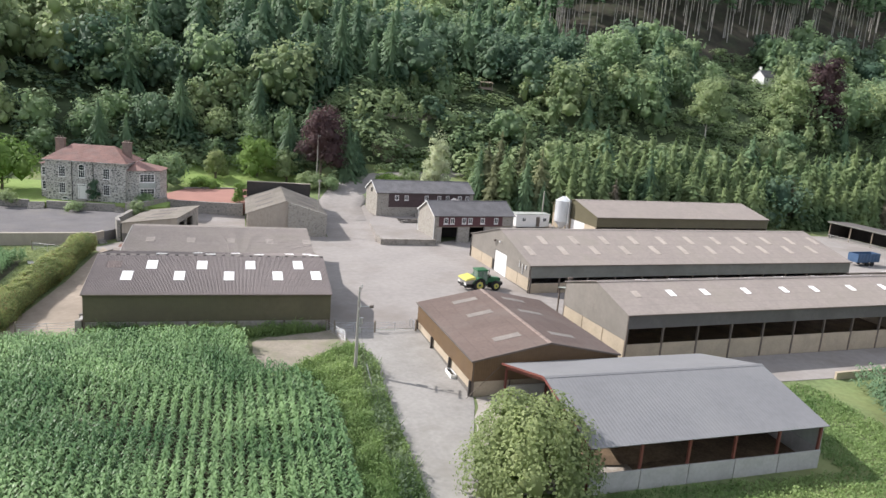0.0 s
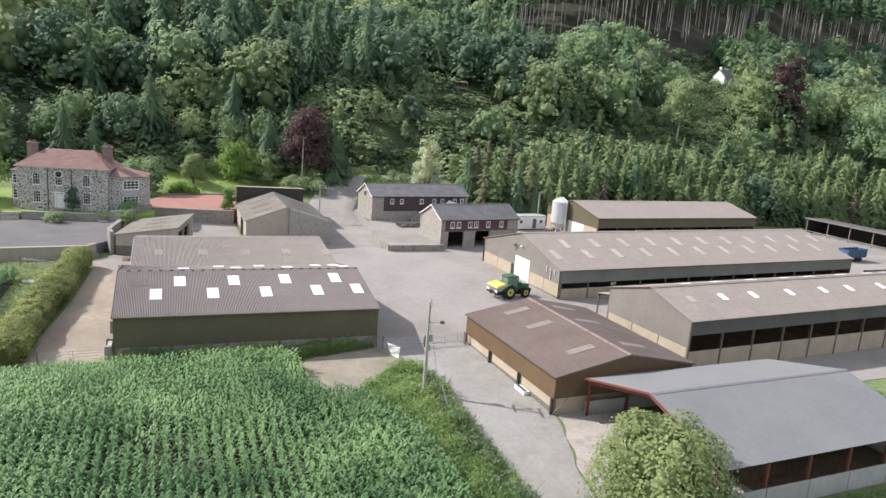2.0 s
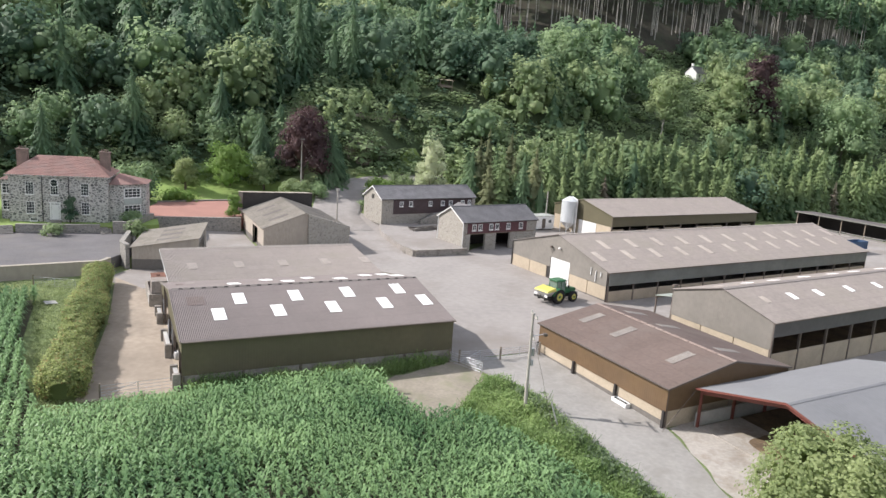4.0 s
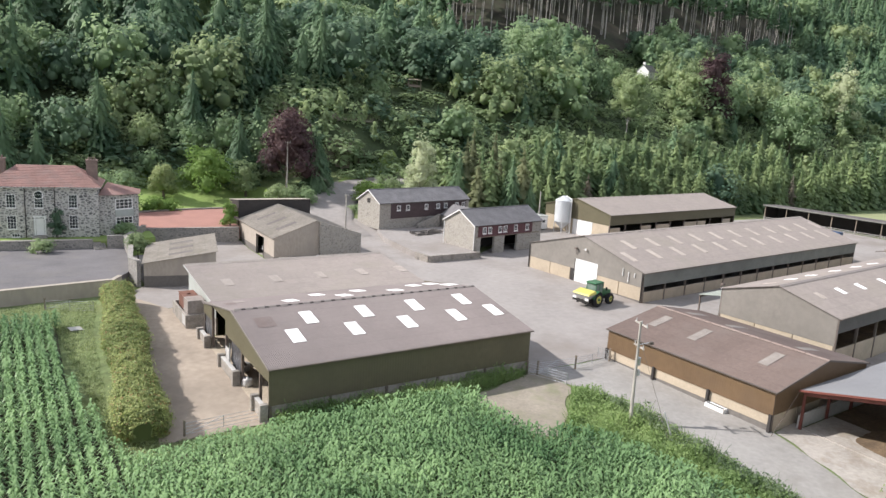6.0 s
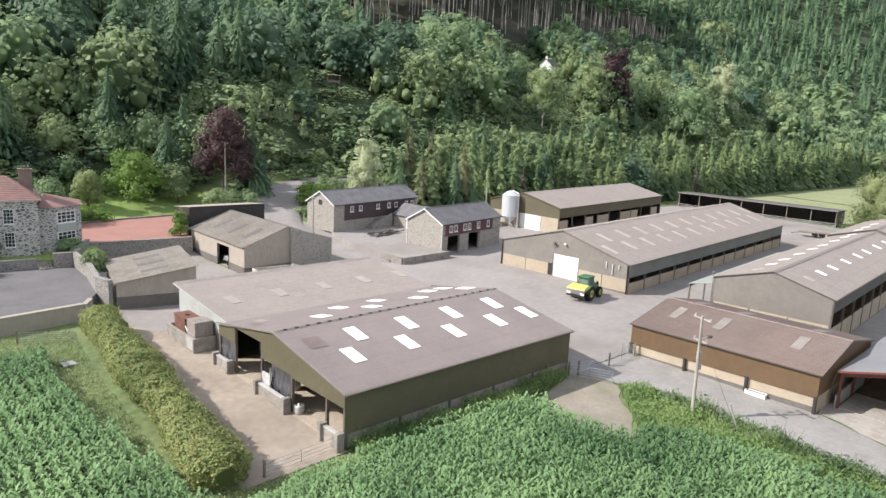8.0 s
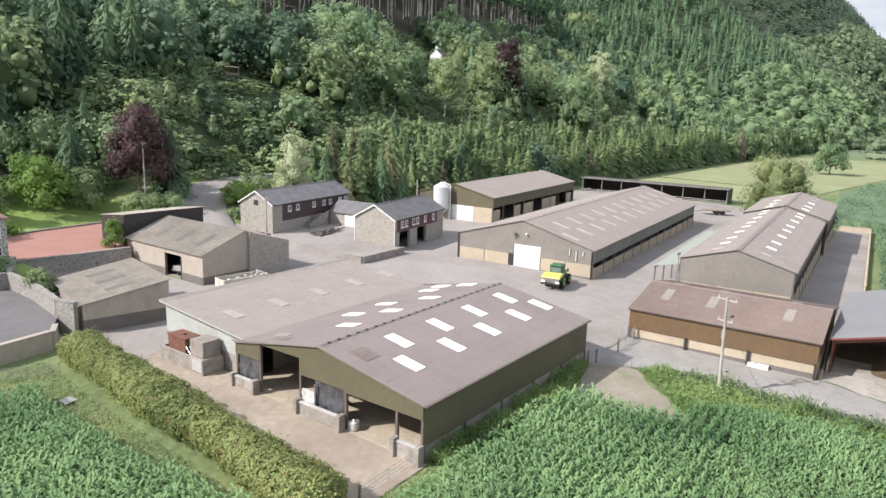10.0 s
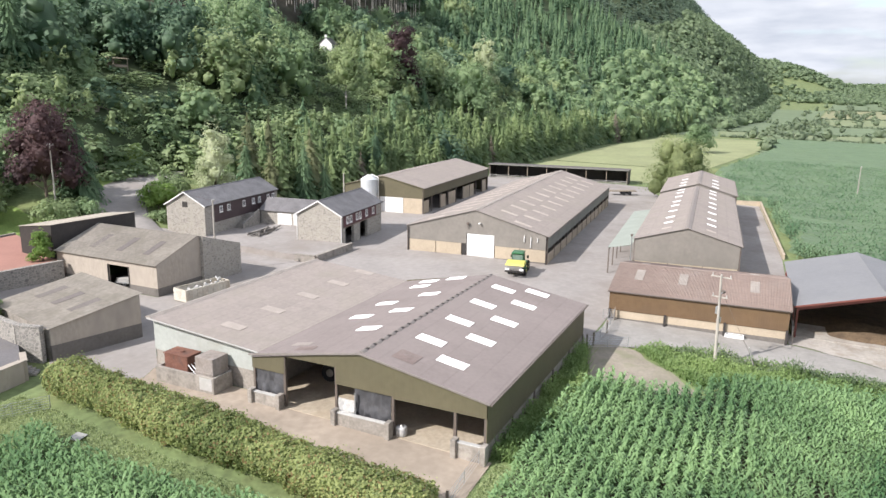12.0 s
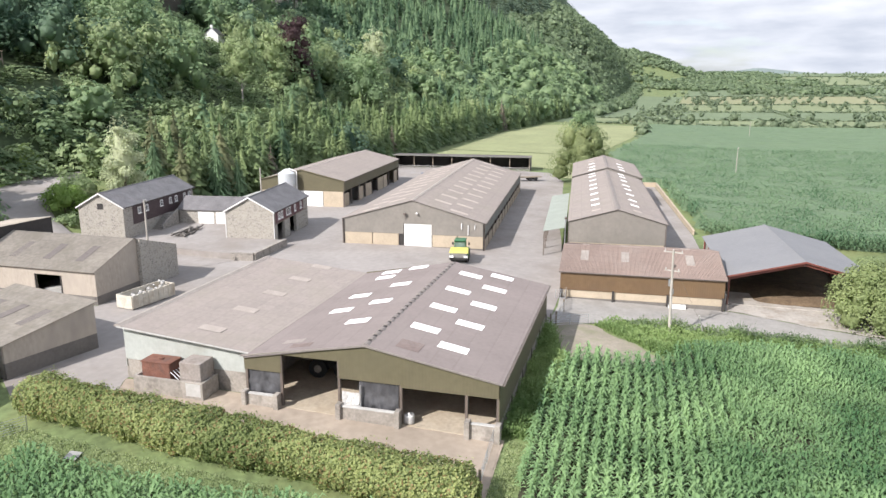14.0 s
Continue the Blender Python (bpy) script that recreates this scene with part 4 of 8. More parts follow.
def stone_gable(o, x0, x1, W, e, r, mat_, z0=0.0):
    """A solid end wall with a gable top."""
    k = (r - e) / (W / 2)
    ring = lambda x: [(x, 0, z0), (x, W, z0), (x, W, e - 0.06), (x, W / 2, r - 0.08), (x, 0, e - 0.06)]
    return part("gable_wall", Geo().prism(ring(x0)[::-1], ring(x1)[::-1]), mat_, o)


def stepped(n, c0, c1, k0, k1, lap=0.05, thick=0.09):
    """A slope of lapped courses between an eave c0-c1 and a top k0-k1, as one stepped sheet with a flat underside."""
    g = Geo()
    at = lambda c, k, t, d: (c[0] + (k[0] - c[0]) * t, c[1] + (k[1] - c[1]) * t, c[2] + (k[2] - c[2]) * t + d)
    rows = [(0.0, -thick)]
    for i in range(n):
        rows += [(i / n, lap), ((i + 1) / n, 0.0)]
    rows.append((1.0, -thick))
    for t, d in rows:
        g.v += [at(c0, k0, t, d), at(c1, k1, t, d)]
    m = len(rows)
    for i in range(m):
        a, b = 2 * i, 2 * ((i + 1) % m)
        g.f.append((a, a + 1, b + 1, b))
    g.f.append(tuple(range(0, 2 * m, 2))[::-1])
    g.f.append(tuple(range(1, 2 * m, 2)))
    return g


def slate_roof(o, L, W, e, r, over=0.3, gover=0.25):
    """Slates in lapped courses and a row of ridge tiles."""
    k = (r - e) / (W / 2)
    z = e - over * k
    part("roof_slope", stepped(16, (-gover, -over, z), (L + gover, -over, z), (-gover, W / 2, r), (L + gover, W / 2, r), 0.035), SLATE, o)
    part("roof_slope", stepped(16, (L + gover, W + over, z), (-gover, W + over, z), (L + gover, W / 2, r), (-gover, W / 2, r), 0.035), SLATE, o)
    part("ridge_tiles", Geo().rod((-gover, W / 2, r + 0.01), (L + gover, W / 2, r + 0.01), 0.1, n=8), SLATE, o)


def coach_house():
    o = thing("coach_house", 31.6, 120.4, 0, 8.3, "stone coach house with maroon boarding and cart bays", "house")
    L, W, e, r = 16.6, 7.6, 5.2, 7.3
    slate_roof(o, L, W, e, r)
    barge(o, -0.27, W, e, r, WHITE, None, 0.06, 0.16, 0.3)
    stone_gable(o, 0, 0.5, W, e, r, RUBBLE)
    stone_gable(o, L - 0.5, L, W, e, r, RUBBLE)
    part("back_wall", Geo().box(0.5, L - 0.5, W - 0.5, W, 0, e - 0.06), RUBBLE, o)
    # south front: stone piers with cart bays, boarding above
    for x0, x1 in ((0.5, 1.6), (4.9, 7.3), (10.5, L - 0.5)):
        part("pier", Geo().box(x0, x1, 0.02, 0.5, 0, 2.95), RUBBLE, o)
    part("lintel", Geo().box(0.5, L - 0.5, 0.02, 0.5, 2.95, 3.15), TIMBER, o)
    part("boarding", clad((0.9, -0.02), (L - 2.4, -0.02), 3.1, e - 0.12, 0.3, 0.015), MAROON, o, "maroon painted vertical boarding")
    part("front_wall", Geo().box(L - 2.4, L - 0.5, 0.0, 0.5, 3.15, e - 0.06), RUBBLE, o)
    part("front_wall", Geo().box(0.5, L - 2.4, 0.05, 0.5, 3.15, e - 0.06), RUBBLE, o)
    for x in (2.3, 3.6, 6.0, 7.3, 9.9, 12.8):
        window(o, pose(x, -0.06, 4.15), 0.85, 1.1, 2, 1, 0.12)
    part("inner_wall", Geo().box(0.5, L - 0.5, 5.2, 5.3, 0, 3.0), DARKCLAD, o)
    part("drainpipe", Geo().rod((-0.06, -0.06, 0), (-0.06, -0.06, e - 0.2), 0.06), WHITE, o)
    part("drainpipe", Geo().rod((-0.06, W + 0.06, 0.8), (-0.06, W + 0.06, e - 0.2), 0.06), WHITE, o)
    gutter(o, -0.2, L + 0.2, -0.36, e - 0.15, DARKCLAD)
    return o


coach_house()


def barn_range():
    o = thing("stone_barn", 24.9, 141.9, 0.9, 8.4, "stone barn with dark boarding and white windows", "barn")
    L, W, e, r = 22.5, 7.2, 5.05, 7.1
    slate_roof(o, L, W, e, r)
    barge(o, -0.27, W, e, r, WHITE, None, 0.06, 0.16, 0.3)
    stone_gable(o, 0, 0.5, W, e, r, RUBBLE)
    stone_gable(o, L - 0.5, L, W, e, r, RUBBLE)
    part("back_wall", Geo().box(0.5, L - 0.5, W - 0.5, W, 0, e - 0.06), RUBBLE, o)
    part("front_wall", Geo().box(0.5, L - 0.5, 0.02, 0.5, 0, e - 0.06), RUBBLE, o)
    part("boarding", clad((2.6, -0.03), (L - 0.8, -0.03), 1.9, e - 0.12, 0.3, 0.015), DUSKY, o, "dark brown vertical boarding")
    for x in (4.4, 6.6, 11.2, 14.2, 16.2, 19.2, 21.0):
        window(o, pose(x, -0.08, 3.9), 0.85, 1.0, 2, 1, 0.12)
    part("vent_window", Geo().box(-0.03, 0.02, 3.1, 4.1, 4.6, 5.5), DARKCLAD, o)
    st = Geo()
    for i in range(9):
        st.box(8.0 + i * 0.42, 8.0 + (i + 1) * 0.42, -1.5, -0.1, 0, 0.22 * (i + 1))
    st.box(11.78, 13.4, -1.5, -0.1, 0, 1.98)
    part("stone_stair", st, GARDEN_STONE, o, "outside stone steps up to the loft")
    part("stair_wall", Geo().prism([(8.0, -1.75, 0), (13.4, -1.75, 0), (13.4, -1.5, 0), (8.0, -1.5, 0)], [(8.0, -1.75, 0.8), (13.4, -1.75, 2.6), (13.4, -1.5, 2.6), (8.0, -1.5, 0.8)]), GARDEN_STONE, o)
    gutter(o, -0.2, L + 0.2, -0.36, e - 0.15, DARKCLAD)
    return o


barn_range()


def garage_range():
    o = thing("garage_range", 46.6, 128.6, 0.5, 97, "low slate-roofed link with two white garage doors", "garage")
    L, W, e, r = 14.6, 5.8, 2.95, 4.6
    slate_roof(o, L, W, e, r)
    part("front_wall", Geo().box(0, L, W - 0.4, W, 0, e - 0.06), RUBBLE, o)
    part("back_wall", Geo().box(0, L, 0, 0.4, 0, e - 0.06), RUBBLE, o)
    for x0 in (5.2, 8.4):
        part("garage_door", clad((x0 + 2.8, W + 0.03), (x0, W + 0.03), 0.1, 2.45, 0.35, 0.015, 0.05), WHITE, o, "white up-and-over garage door")
    return o


garage_range()


def block_shed():
    o = thing("block_shed", 12.4, 124.2, 0, 90, "cream block shed with open doorway and mossy roof", "shed")
    L, W, e, r = 17.4, 13.8, 3.92, 6.28
    yr = 7.2
    part("roof_slope", sheet(-0.1, L + 0.2, (W + 0.3, e - 0.1), (yr, r)), FIBRE_PALE, o)
    part("roof_slope", sheet(-0.1, L + 0.2, (-0.2, e - 0.1), (yr, r)), FIBRE_PALE, o)
    # older, darker sheets let into both slopes
    old = mesh_of("roof_sheet", sheet(-0.5, 0.5, (-1.6, 0), (1.6, 0), 0.15, 0.03, 0.03), FIBRE_OLD)
    for x in (3.4, 7.9, 12.6):
        for y0, t in ((W - (W - yr) * 0.46, -math.degrees(math.atan2(r - e, W - yr))), (yr * 0.46, math.degrees(math.atan2(r - e, yr)))):
            z = e - 0.1 + (r - e + 0.1) * ((W + 0.3 - y0) / (W + 0.3 - yr) if y0 > yr else (y0 + 0.2) / (yr + 0.2))
            piece("roof_sheet", old, o, pose(x, y0, z + 0.03, t))
    # west side with doorway
    for x0, x1 in ((0.25, 4.6), (8.2, L - 0.25)):
        part("side_wall", Geo().box(x0, x1, W - 0.25, W, 1.0, e - 0.1), CREAMWALL, o)
        part("plinth", Geo().box(x0, x1, W - 0.25, W + 0.03, 0, 1.0), BLOCKBAND, o)
    part("lintel", Geo().box(4.6, 8.2, W - 0.25, W, 3.1, e - 0.1), CREAMWALL, o)
    part("door_frame", Geo().box(4.55, 4.7, W - 0.05, W + 0.06, 0, 3.1), DARKCLAD, o)
    part("door_frame", Geo().box(8.1, 8.25, W - 0.05, W + 0.06, 0, 3.1), DARKCLAD, o)
    # south gable: rendered block on the west, rubble on the east
    h = lambda y: e + (r - e) * ((W - y) / (W - yr) if y > yr else y / yr) - 0.1
    g = Geo().prism([(0.0, y, z) for y, z in ((W, 1.0), (yr - 0.4, 1.0), (yr - 0.4, h(yr - 0.4)), (yr, h(yr)), (W, h(W)))],
                    [(0.25, y, z) for y, z in ((W, 1.0), (yr - 0.4, 1.0), (yr - 0.4, h(yr - 0.4)), (yr, h(yr)), (W, h(W)))])
    part("gable_wall", g, CREAMWALL, o)
    part("plinth", Geo().box(-0.03, 0.25, yr - 0.4, W, 0, 1.0), BLOCKBAND, o)
    g = Geo().prism([(-0.5, y, z) for y, z in ((yr - 0.4, 0), (0, 0), (0, 4.1), (yr - 0.4, 6.1))], [(0.1, y, z) for y, z in ((yr - 0.4, 0), (0, 0), (0, 4.1), (yr - 0.4, 6.1))])
    part("stone_wall", g, RUBBLE, o, "rubble stone end wall with a raking top")
    part("side_wall", Geo().box(0.1, L, 0, 0.25, 0, e - 0.15), CREAMWALL, o)
    g = Geo().prism([(L - 0.25, y, z) for y, z in ((W, 0), (0, 0), (0, h(0)), (yr, h(yr)), (W, h(W)))], [(L, y, z) for y, z in ((W, 0), (0, 0), (0, h(0)), (yr, h(yr)), (W, h(W)))])
    part("gable_wall", g, CREAMWALL, o)
    part("floor_slab", Geo().box(0.3, L - 0.3, 0.3, W - 0.3, 0, 0.06), CONCRETE, o)
    return o


block_shed()


def dark_store():
    o = thing("dark_store", -1.3, 142.3, 1.2, -4, "dark-clad store with pale shallow roof", "shed")
    part("cladding", clad((0, 0), (12.3, 0), 0, 5.75), DARKCLAD, o)
    part("cladding", clad((12.3, 0), (12.3, 7), 0, lambda u: 5.75 - 0.12 * u), DARKCLAD, o)
    part("cladding", clad((12.3, 7), (0, 7), 0, 4.85), DARKCLAD, o)
    part("end_wall", Geo().prism([(0, 0, 0), (0.2, 0, 0), (0.2, 7, 0), (0, 7, 0)], [(0, 0, 5.7), (0.2, 0, 5.7), (0.2, 7, 4.85), (0, 7, 4.85)]), DARKCLAD, o)
    part("roof_slope", sheet(-0.1, 12.4, (-0.1, 5.82), (7.1, 4.96)), FIBRE_PALE, o)
    return o


dark_store()


def mono_shed():
    o = thing("lean_to_shed", -20.5, 116.6, 0, -12.5, "concrete shed with a single-slope grey roof", "shed")
    L, W = 8.5, 11.9
    # sheet waves run west to east, so the sheet is laid with its length along y
    sh = sheet(-0.25, W + 0.25, (-0.25, 3.1), (L + 0.25, 4.55))
    ob = part("roof_slope", sh, FIBRE_PALE, o)
    ob.matrix_local = Matrix(((0, 1, 0, 0), (1, 0, 0, 0), (0, 0, 1, 0), (0, 0, 0, 1)))
    old = mesh_of("roof_sheet", sheet(-0.5, 0.5, (-1.5, 0), (1.5, 0), 0.15, 0.03, 0.03), FIBRE_OLD)
    for k in range(3):
        piece("roof_sheet", old, o, Matrix(((0, 1, 0, 0), (1, 0, 0, 0), (0, 0, 1, 0), (0, 0, 0, 1))) @ pose(2.4 + 3.4 * k, 4.3, 3.1 + 1.45 * 4.55 / 9.0 + 0.035, math.degrees(math.atan2(1.45, 9.0))))
    h = lambda x: 3.05 + 1.4 * x / L
    for y0, y1 in ((0, 0.25), (W - 0.25, W)):
        part("end_wall", Geo().prism([(0, y0, 1.45), (L, y0, 1.45), (L, y1, 1.45), (0, y1, 1.45)], [(0, y0, h(0)), (L, y0, h(L)), (L, y1, h(L)), (0, y1, h(0))]), CREAMWALL, o)
        part("plinth", Geo().box(0, L, y0 - 0.02, y1 + 0.02, 0, 1.45), BLOCKBAND, o)
    part("side_wall", Geo().box(0, 0.25, 0.25, W - 0.25, 0, h(0) - 0.05), CONCRETE, o)
    for y0, y1 in ((0.25, 1.2), (4.6, 5.1), (8.6, W - 0.25)):
        part("pier", Geo().box(L - 0.3, L, y0, y1, 0, h(L) - 0.1), CONCRETE, o)
    part("beam", Geo().box(L - 0.3, L, 1.2, 8.6, 3.5, h(L) - 0.1), CONCRETE, o)
    part("floor_slab", Geo().box(0.25, L - 0.3, 0.25, W - 0.25, 0, 0.05), CONCRETE, o)
    return o


mono_shed()


# ---- farmhouse and its garden ----


def farmhouse():
    o = thing("farmhouse", -36.6, 140.5, 2.5, -10, "stone farmhouse with hipped red roof and brick chimneys", "house")
    L, W, e, r = 13.9, 9.0, 7.25, 9.9
    part("main_wall", Geo().box(0, L, 0, W, 0, e), HOUSE_STONE, o)
    ov, ri = 0.45, 3.2
    a = [(-ov, -ov, e), (L + ov, -ov, e), (L + ov, W + ov, e), (-ov, W + ov, e)]
    p, q = (ri, W / 2, r), (L - ri, W / 2, r)
    for c0, c1, k0, k1 in ((a[0], a[1], p, q), (a[2], a[3], q, p), (a[1], a[2], q, q), (a[3], a[0], p, p)):
        part("roof_slope", stepped(14, c0, c1, k0, k1, 0.04), TILE_RED, o, "slope of faded red tiles")
    part("eaves_board", Geo().box(-ov, L + ov, -ov, W + ov, e - 0.12, e + 0.03), WHITE, o)
    for x in (1.0, L - 1.0):
        part("chimney", Geo().box(x - 0.75, x + 0.75, W / 2 - 0.5, W / 2 + 0.5, e + 0.4, r + 0.75).box(x - 0.85, x + 0.85, W / 2 - 0.6, W / 2 + 0.6, r + 0.75, r + 0.92), BRICK, o)
        for d in (-0.4, 0.0, 0.4):
            part("chimney_pot", Geo().rod((x + d, W / 2, r + 0.92), (x + d, W / 2, r + 1.3), 0.14, 0.11), BRICK, o)
    for x in (2.9, 10.6):
        window(o, pose(x, -0.03, 5.2), 1.15, 1.9, 3, 4)
        window(o, pose(x, -0.03, 2.2), 1.15, 1.9, 3, 4)
    window(o, pose(6.3, -0.03, 5.2), 1.1, 1.9, 3, 4)
    window(o, pose(3.3, -0.03, 0.35), 1.0, 0.5, 3, 1)
    part("arch_head", Geo().rod((6.3, -0.05, 6.1), (6.3, 0.05, 6.1), 0.62, n=20), WHITE, o)
    part("arch_pane", Geo().rod((6.3, -0.07, 6.1), (6.3, -0.04, 6.1), 0.5, n=20), DARKGLASS, o)
    part("front_door", Geo().box(5.85, 6.85, -0.05, 0.05, 0.35, 2.75), WHITE, o, "pale panelled front door", bevel=0.02)
    part("door_surround", Geo().box(5.6, 5.8, -0.12, 0.02, 0.2, 2.9).box(6.9, 7.1, -0.12, 0.02, 0.2, 2.9).box(5.5, 7.2, -0.16, 0.02, 2.9, 3.1), WHITE, o)
    part("door_step", Geo().box(5.4, 7.3, -1.0, -0.02, 0, 0.17).box(5.6, 7.1, -0.65, -0.02, 0.17, 0.34), GARDEN_STONE, o)
    part("downpipe", Geo().rod((4.6, -0.08, 0), (4.6, -0.08, e - 0.1), 0.06), DARKCLAD, o)
    part("downpipe", Geo().rod((8.3, -0.08, 0), (8.3, -0.08, e - 0.1), 0.06), DARKCLAD, o)
    # east wing with canted bay
    e2 = 6.0
    ring = [(L, 1.0), (L + 1.7, 1.0), (L + 5.2, 3.2), (L + 5.2, 8.0), (L, 8.0)]
    part("wing_wall", Geo().prism([(x, y, 0) for x, y in ring], [(x, y, e2) for x, y in ring]), HOUSE_STONE, o)
    ring2 = [(L - 0.1, 0.7), (L + 1.8, 0.7), (L + 5.55, 3.0), (L + 5.55, 8.3), (L - 0.1, 8.3)]
    ap = (L + 1.0, 4.6, e2 + 1.5)
    g = Geo()
    for i in range(4):
        j = i + 1
        g.poly((*ring2[i], e2 + 0.02), (*ring2[j], e2 + 0.02), ap)
    g.poly((*ring2[4], e2 + 0.02), (*ring2[0], e2 + 0.02), ap)
    g.poly(*[(x, y, e2) for x, y in ring2[::-1]])
    part("wing_roof", g, TILE_RED, o)
    for z in (1.9, 4.6):
        window(o, pose(L + 3.3, 1.96, z, 0, 0, 32.2), 2.7, 1.55, 4, 3, 0.12)
    part("bay_band", Geo().tbox(pose(L + 3.36, 1.98, 3.25, 0, 0, 32.2), 2.9, 0.24, 1.0), PALECLAD, o)
    # west bay
    part("west_bay", Geo().box(-1.6, 0, 2.0, 6.4, 0, 6.2), HOUSE_STONE, o)
    part("west_bay_roof", Geo().prism([(-1.9, 1.7, 6.2), (0, 1.7, 6.2), (0, 6.7, 6.2), (-1.9, 6.7, 6.2)], [(-0.4, 2.8, 6.9), (0, 2.8, 6.9), (0, 5.6, 6.9), (-0.4, 5.6, 6.9)]), TILE_RED, o)
    for z in (2.2, 4.8):
        window(o, pose(-0.8, 1.95, z), 1.3, 1.6, 2, 3, 0.12)
    return o


farmhouse()


def slab(name, ring, z0, z1, material, label, category):
    """A raised level with a ring of corners, anticlockwise."""
    return single(name, Geo().prism([(x, y, z0) for x, y in ring], [(x, y, z1) for x, y in ring]), material, label, category, kind="structure")


slab("terrace", [(-90, 108.5), (-36, 113.4), (-24.5, 114.9), (-21.6, 119.5), (-19.8, 126.5), (-20.0, 134.4), (-90, 144)], -1.0, 1.55, GREYGRAVEL, "grey gravel parking terrace behind a low wall", "terrace")
slab("garden", [(-90, 144.1), (-35, 136.4), (-21.5, 134.5), (-15.6, 136.0), (-15.2, 150), (-30, 162), (-90, 168)], -1.0, 2.5, LAWN, "raised front garden lawn before the house", "garden")
slab("drive", [(-16.2, 142.0), (-2.4, 140.2), (-0.4, 142.0), (3.2, 153.0), (6.4, 161.3), (-5, 160.6), (-14, 158.8), (-17.5, 150.0)], 0.0, 2.56, PINK, "red gravel drive beside the house", "drive")
slab("court", [(21.9, 118.3), (31.4, 118.6), (31.4, 128.3), (46, 130.5), (46, 145.5), (24.6, 142), (22.4, 135), (21.4, 123.5)], -0.5, 0.92, YARD, "raised concrete court between the stone ranges", "yard")


def stone_wall(pts, z0, z1, t, label, mat_=None, name="garden_wall"):
    g = Geo()
    for (x0, y0), (x1, y1) in zip(pts, pts[1:]):
        g.wall(x0, y0, x1, y1, t, z0, z1)
        g.wall(x0, y0, x1, y1, t + 0.12, z1, z1 + 0.1)
    return single(name, g, mat_ or GARDEN_STONE, label, "wall", kind="structure")


stone_wall([(-90, 108.3), (-36, 113.2), (-24.6, 114.7)], -0.3, 1.75, 0.5, "rendered retaining wall of the parking terrace", CREAMWALL)
stone_wall([(-24.4, 114.6), (-23.2, 116.6)], -0.3, 1.7, 0.4, "short wall beside the terrace steps", CREAMWALL)
stone_wall([(-90, 143.6), (-38.5, 136.7)], 1.5, 2.75, 0.5, "rubble garden wall")
stone_wall([(-35.5, 136.2), (-24.2, 134.7)], 1.5, 2.75, 0.5, "rubble garden wall between lawn and parking")
stone_wall([(-22.4, 134.3), (-20.0, 134.0), (-20.4, 126.6), (-21.6, 119.4), (-21.0, 117.0)], -0.3, 3.3, 0.5, "tall rubble wall above the sheds")
stone_wall([(-16.2, 141.7), (-2.0, 139.8)], 0.0, 2.75, 0.5, "high stone retaining wall of the drive")
stone_wall([(-14.2, 159.0), (-5, 160.8), (6.4, 161.5)], 2.0, 2.72, 0.3, "low dark edging wall between drive and lawn", name="lawn_edge")
stone_wall([(-16.2, 141.7), (-19.8, 134.2)], 0.0, 3.3, 0.5, "stone wall beside the garden")
stone_wall([(21.7, 118.15), (31.5, 118.45)], -0.2, 1.0, 0.4, "low rendered wall round the court", CONCRETE)
stone_wall([(21.6, 118.2), (21.2, 121.5)], -0.2, 1.0, 0.4, "low rendered wall round the court", CONCRETE)
for pts in ([(62.0, 57.4), (124.0, 62.6)], [(124.0, 62.6), (123.2, 68.5)]):
    stone_wall(pts, -1.8, -0.25, 0.25, "low cream concrete panel wall along the feed apron", CREAM, "apron_wall")


def steps(x, y, z, yaw, n, rise, tread, w):
    o = thing("garden_steps", x, y, z, yaw, "stone garden steps with worn treads", "steps")
    for i in range(n):
        part("step", Geo().box(-w / 2, w / 2, i * tread, n * tread, i * rise, (i + 1) * rise), GARDEN_STONE, o, bevel=0.02)
    return o


steps(-22.9, 115.2, 0, 40, 8, 0.19, 0.3, 1.2)
steps(-37.0, 134.9, 1.55, 8, 6, 0.17, 0.3, 2.6)
steps(-23.3, 133.5, 1.55, 8, 5, 0.17, 0.3, 1.6)


# ---- loose things in the yard ----


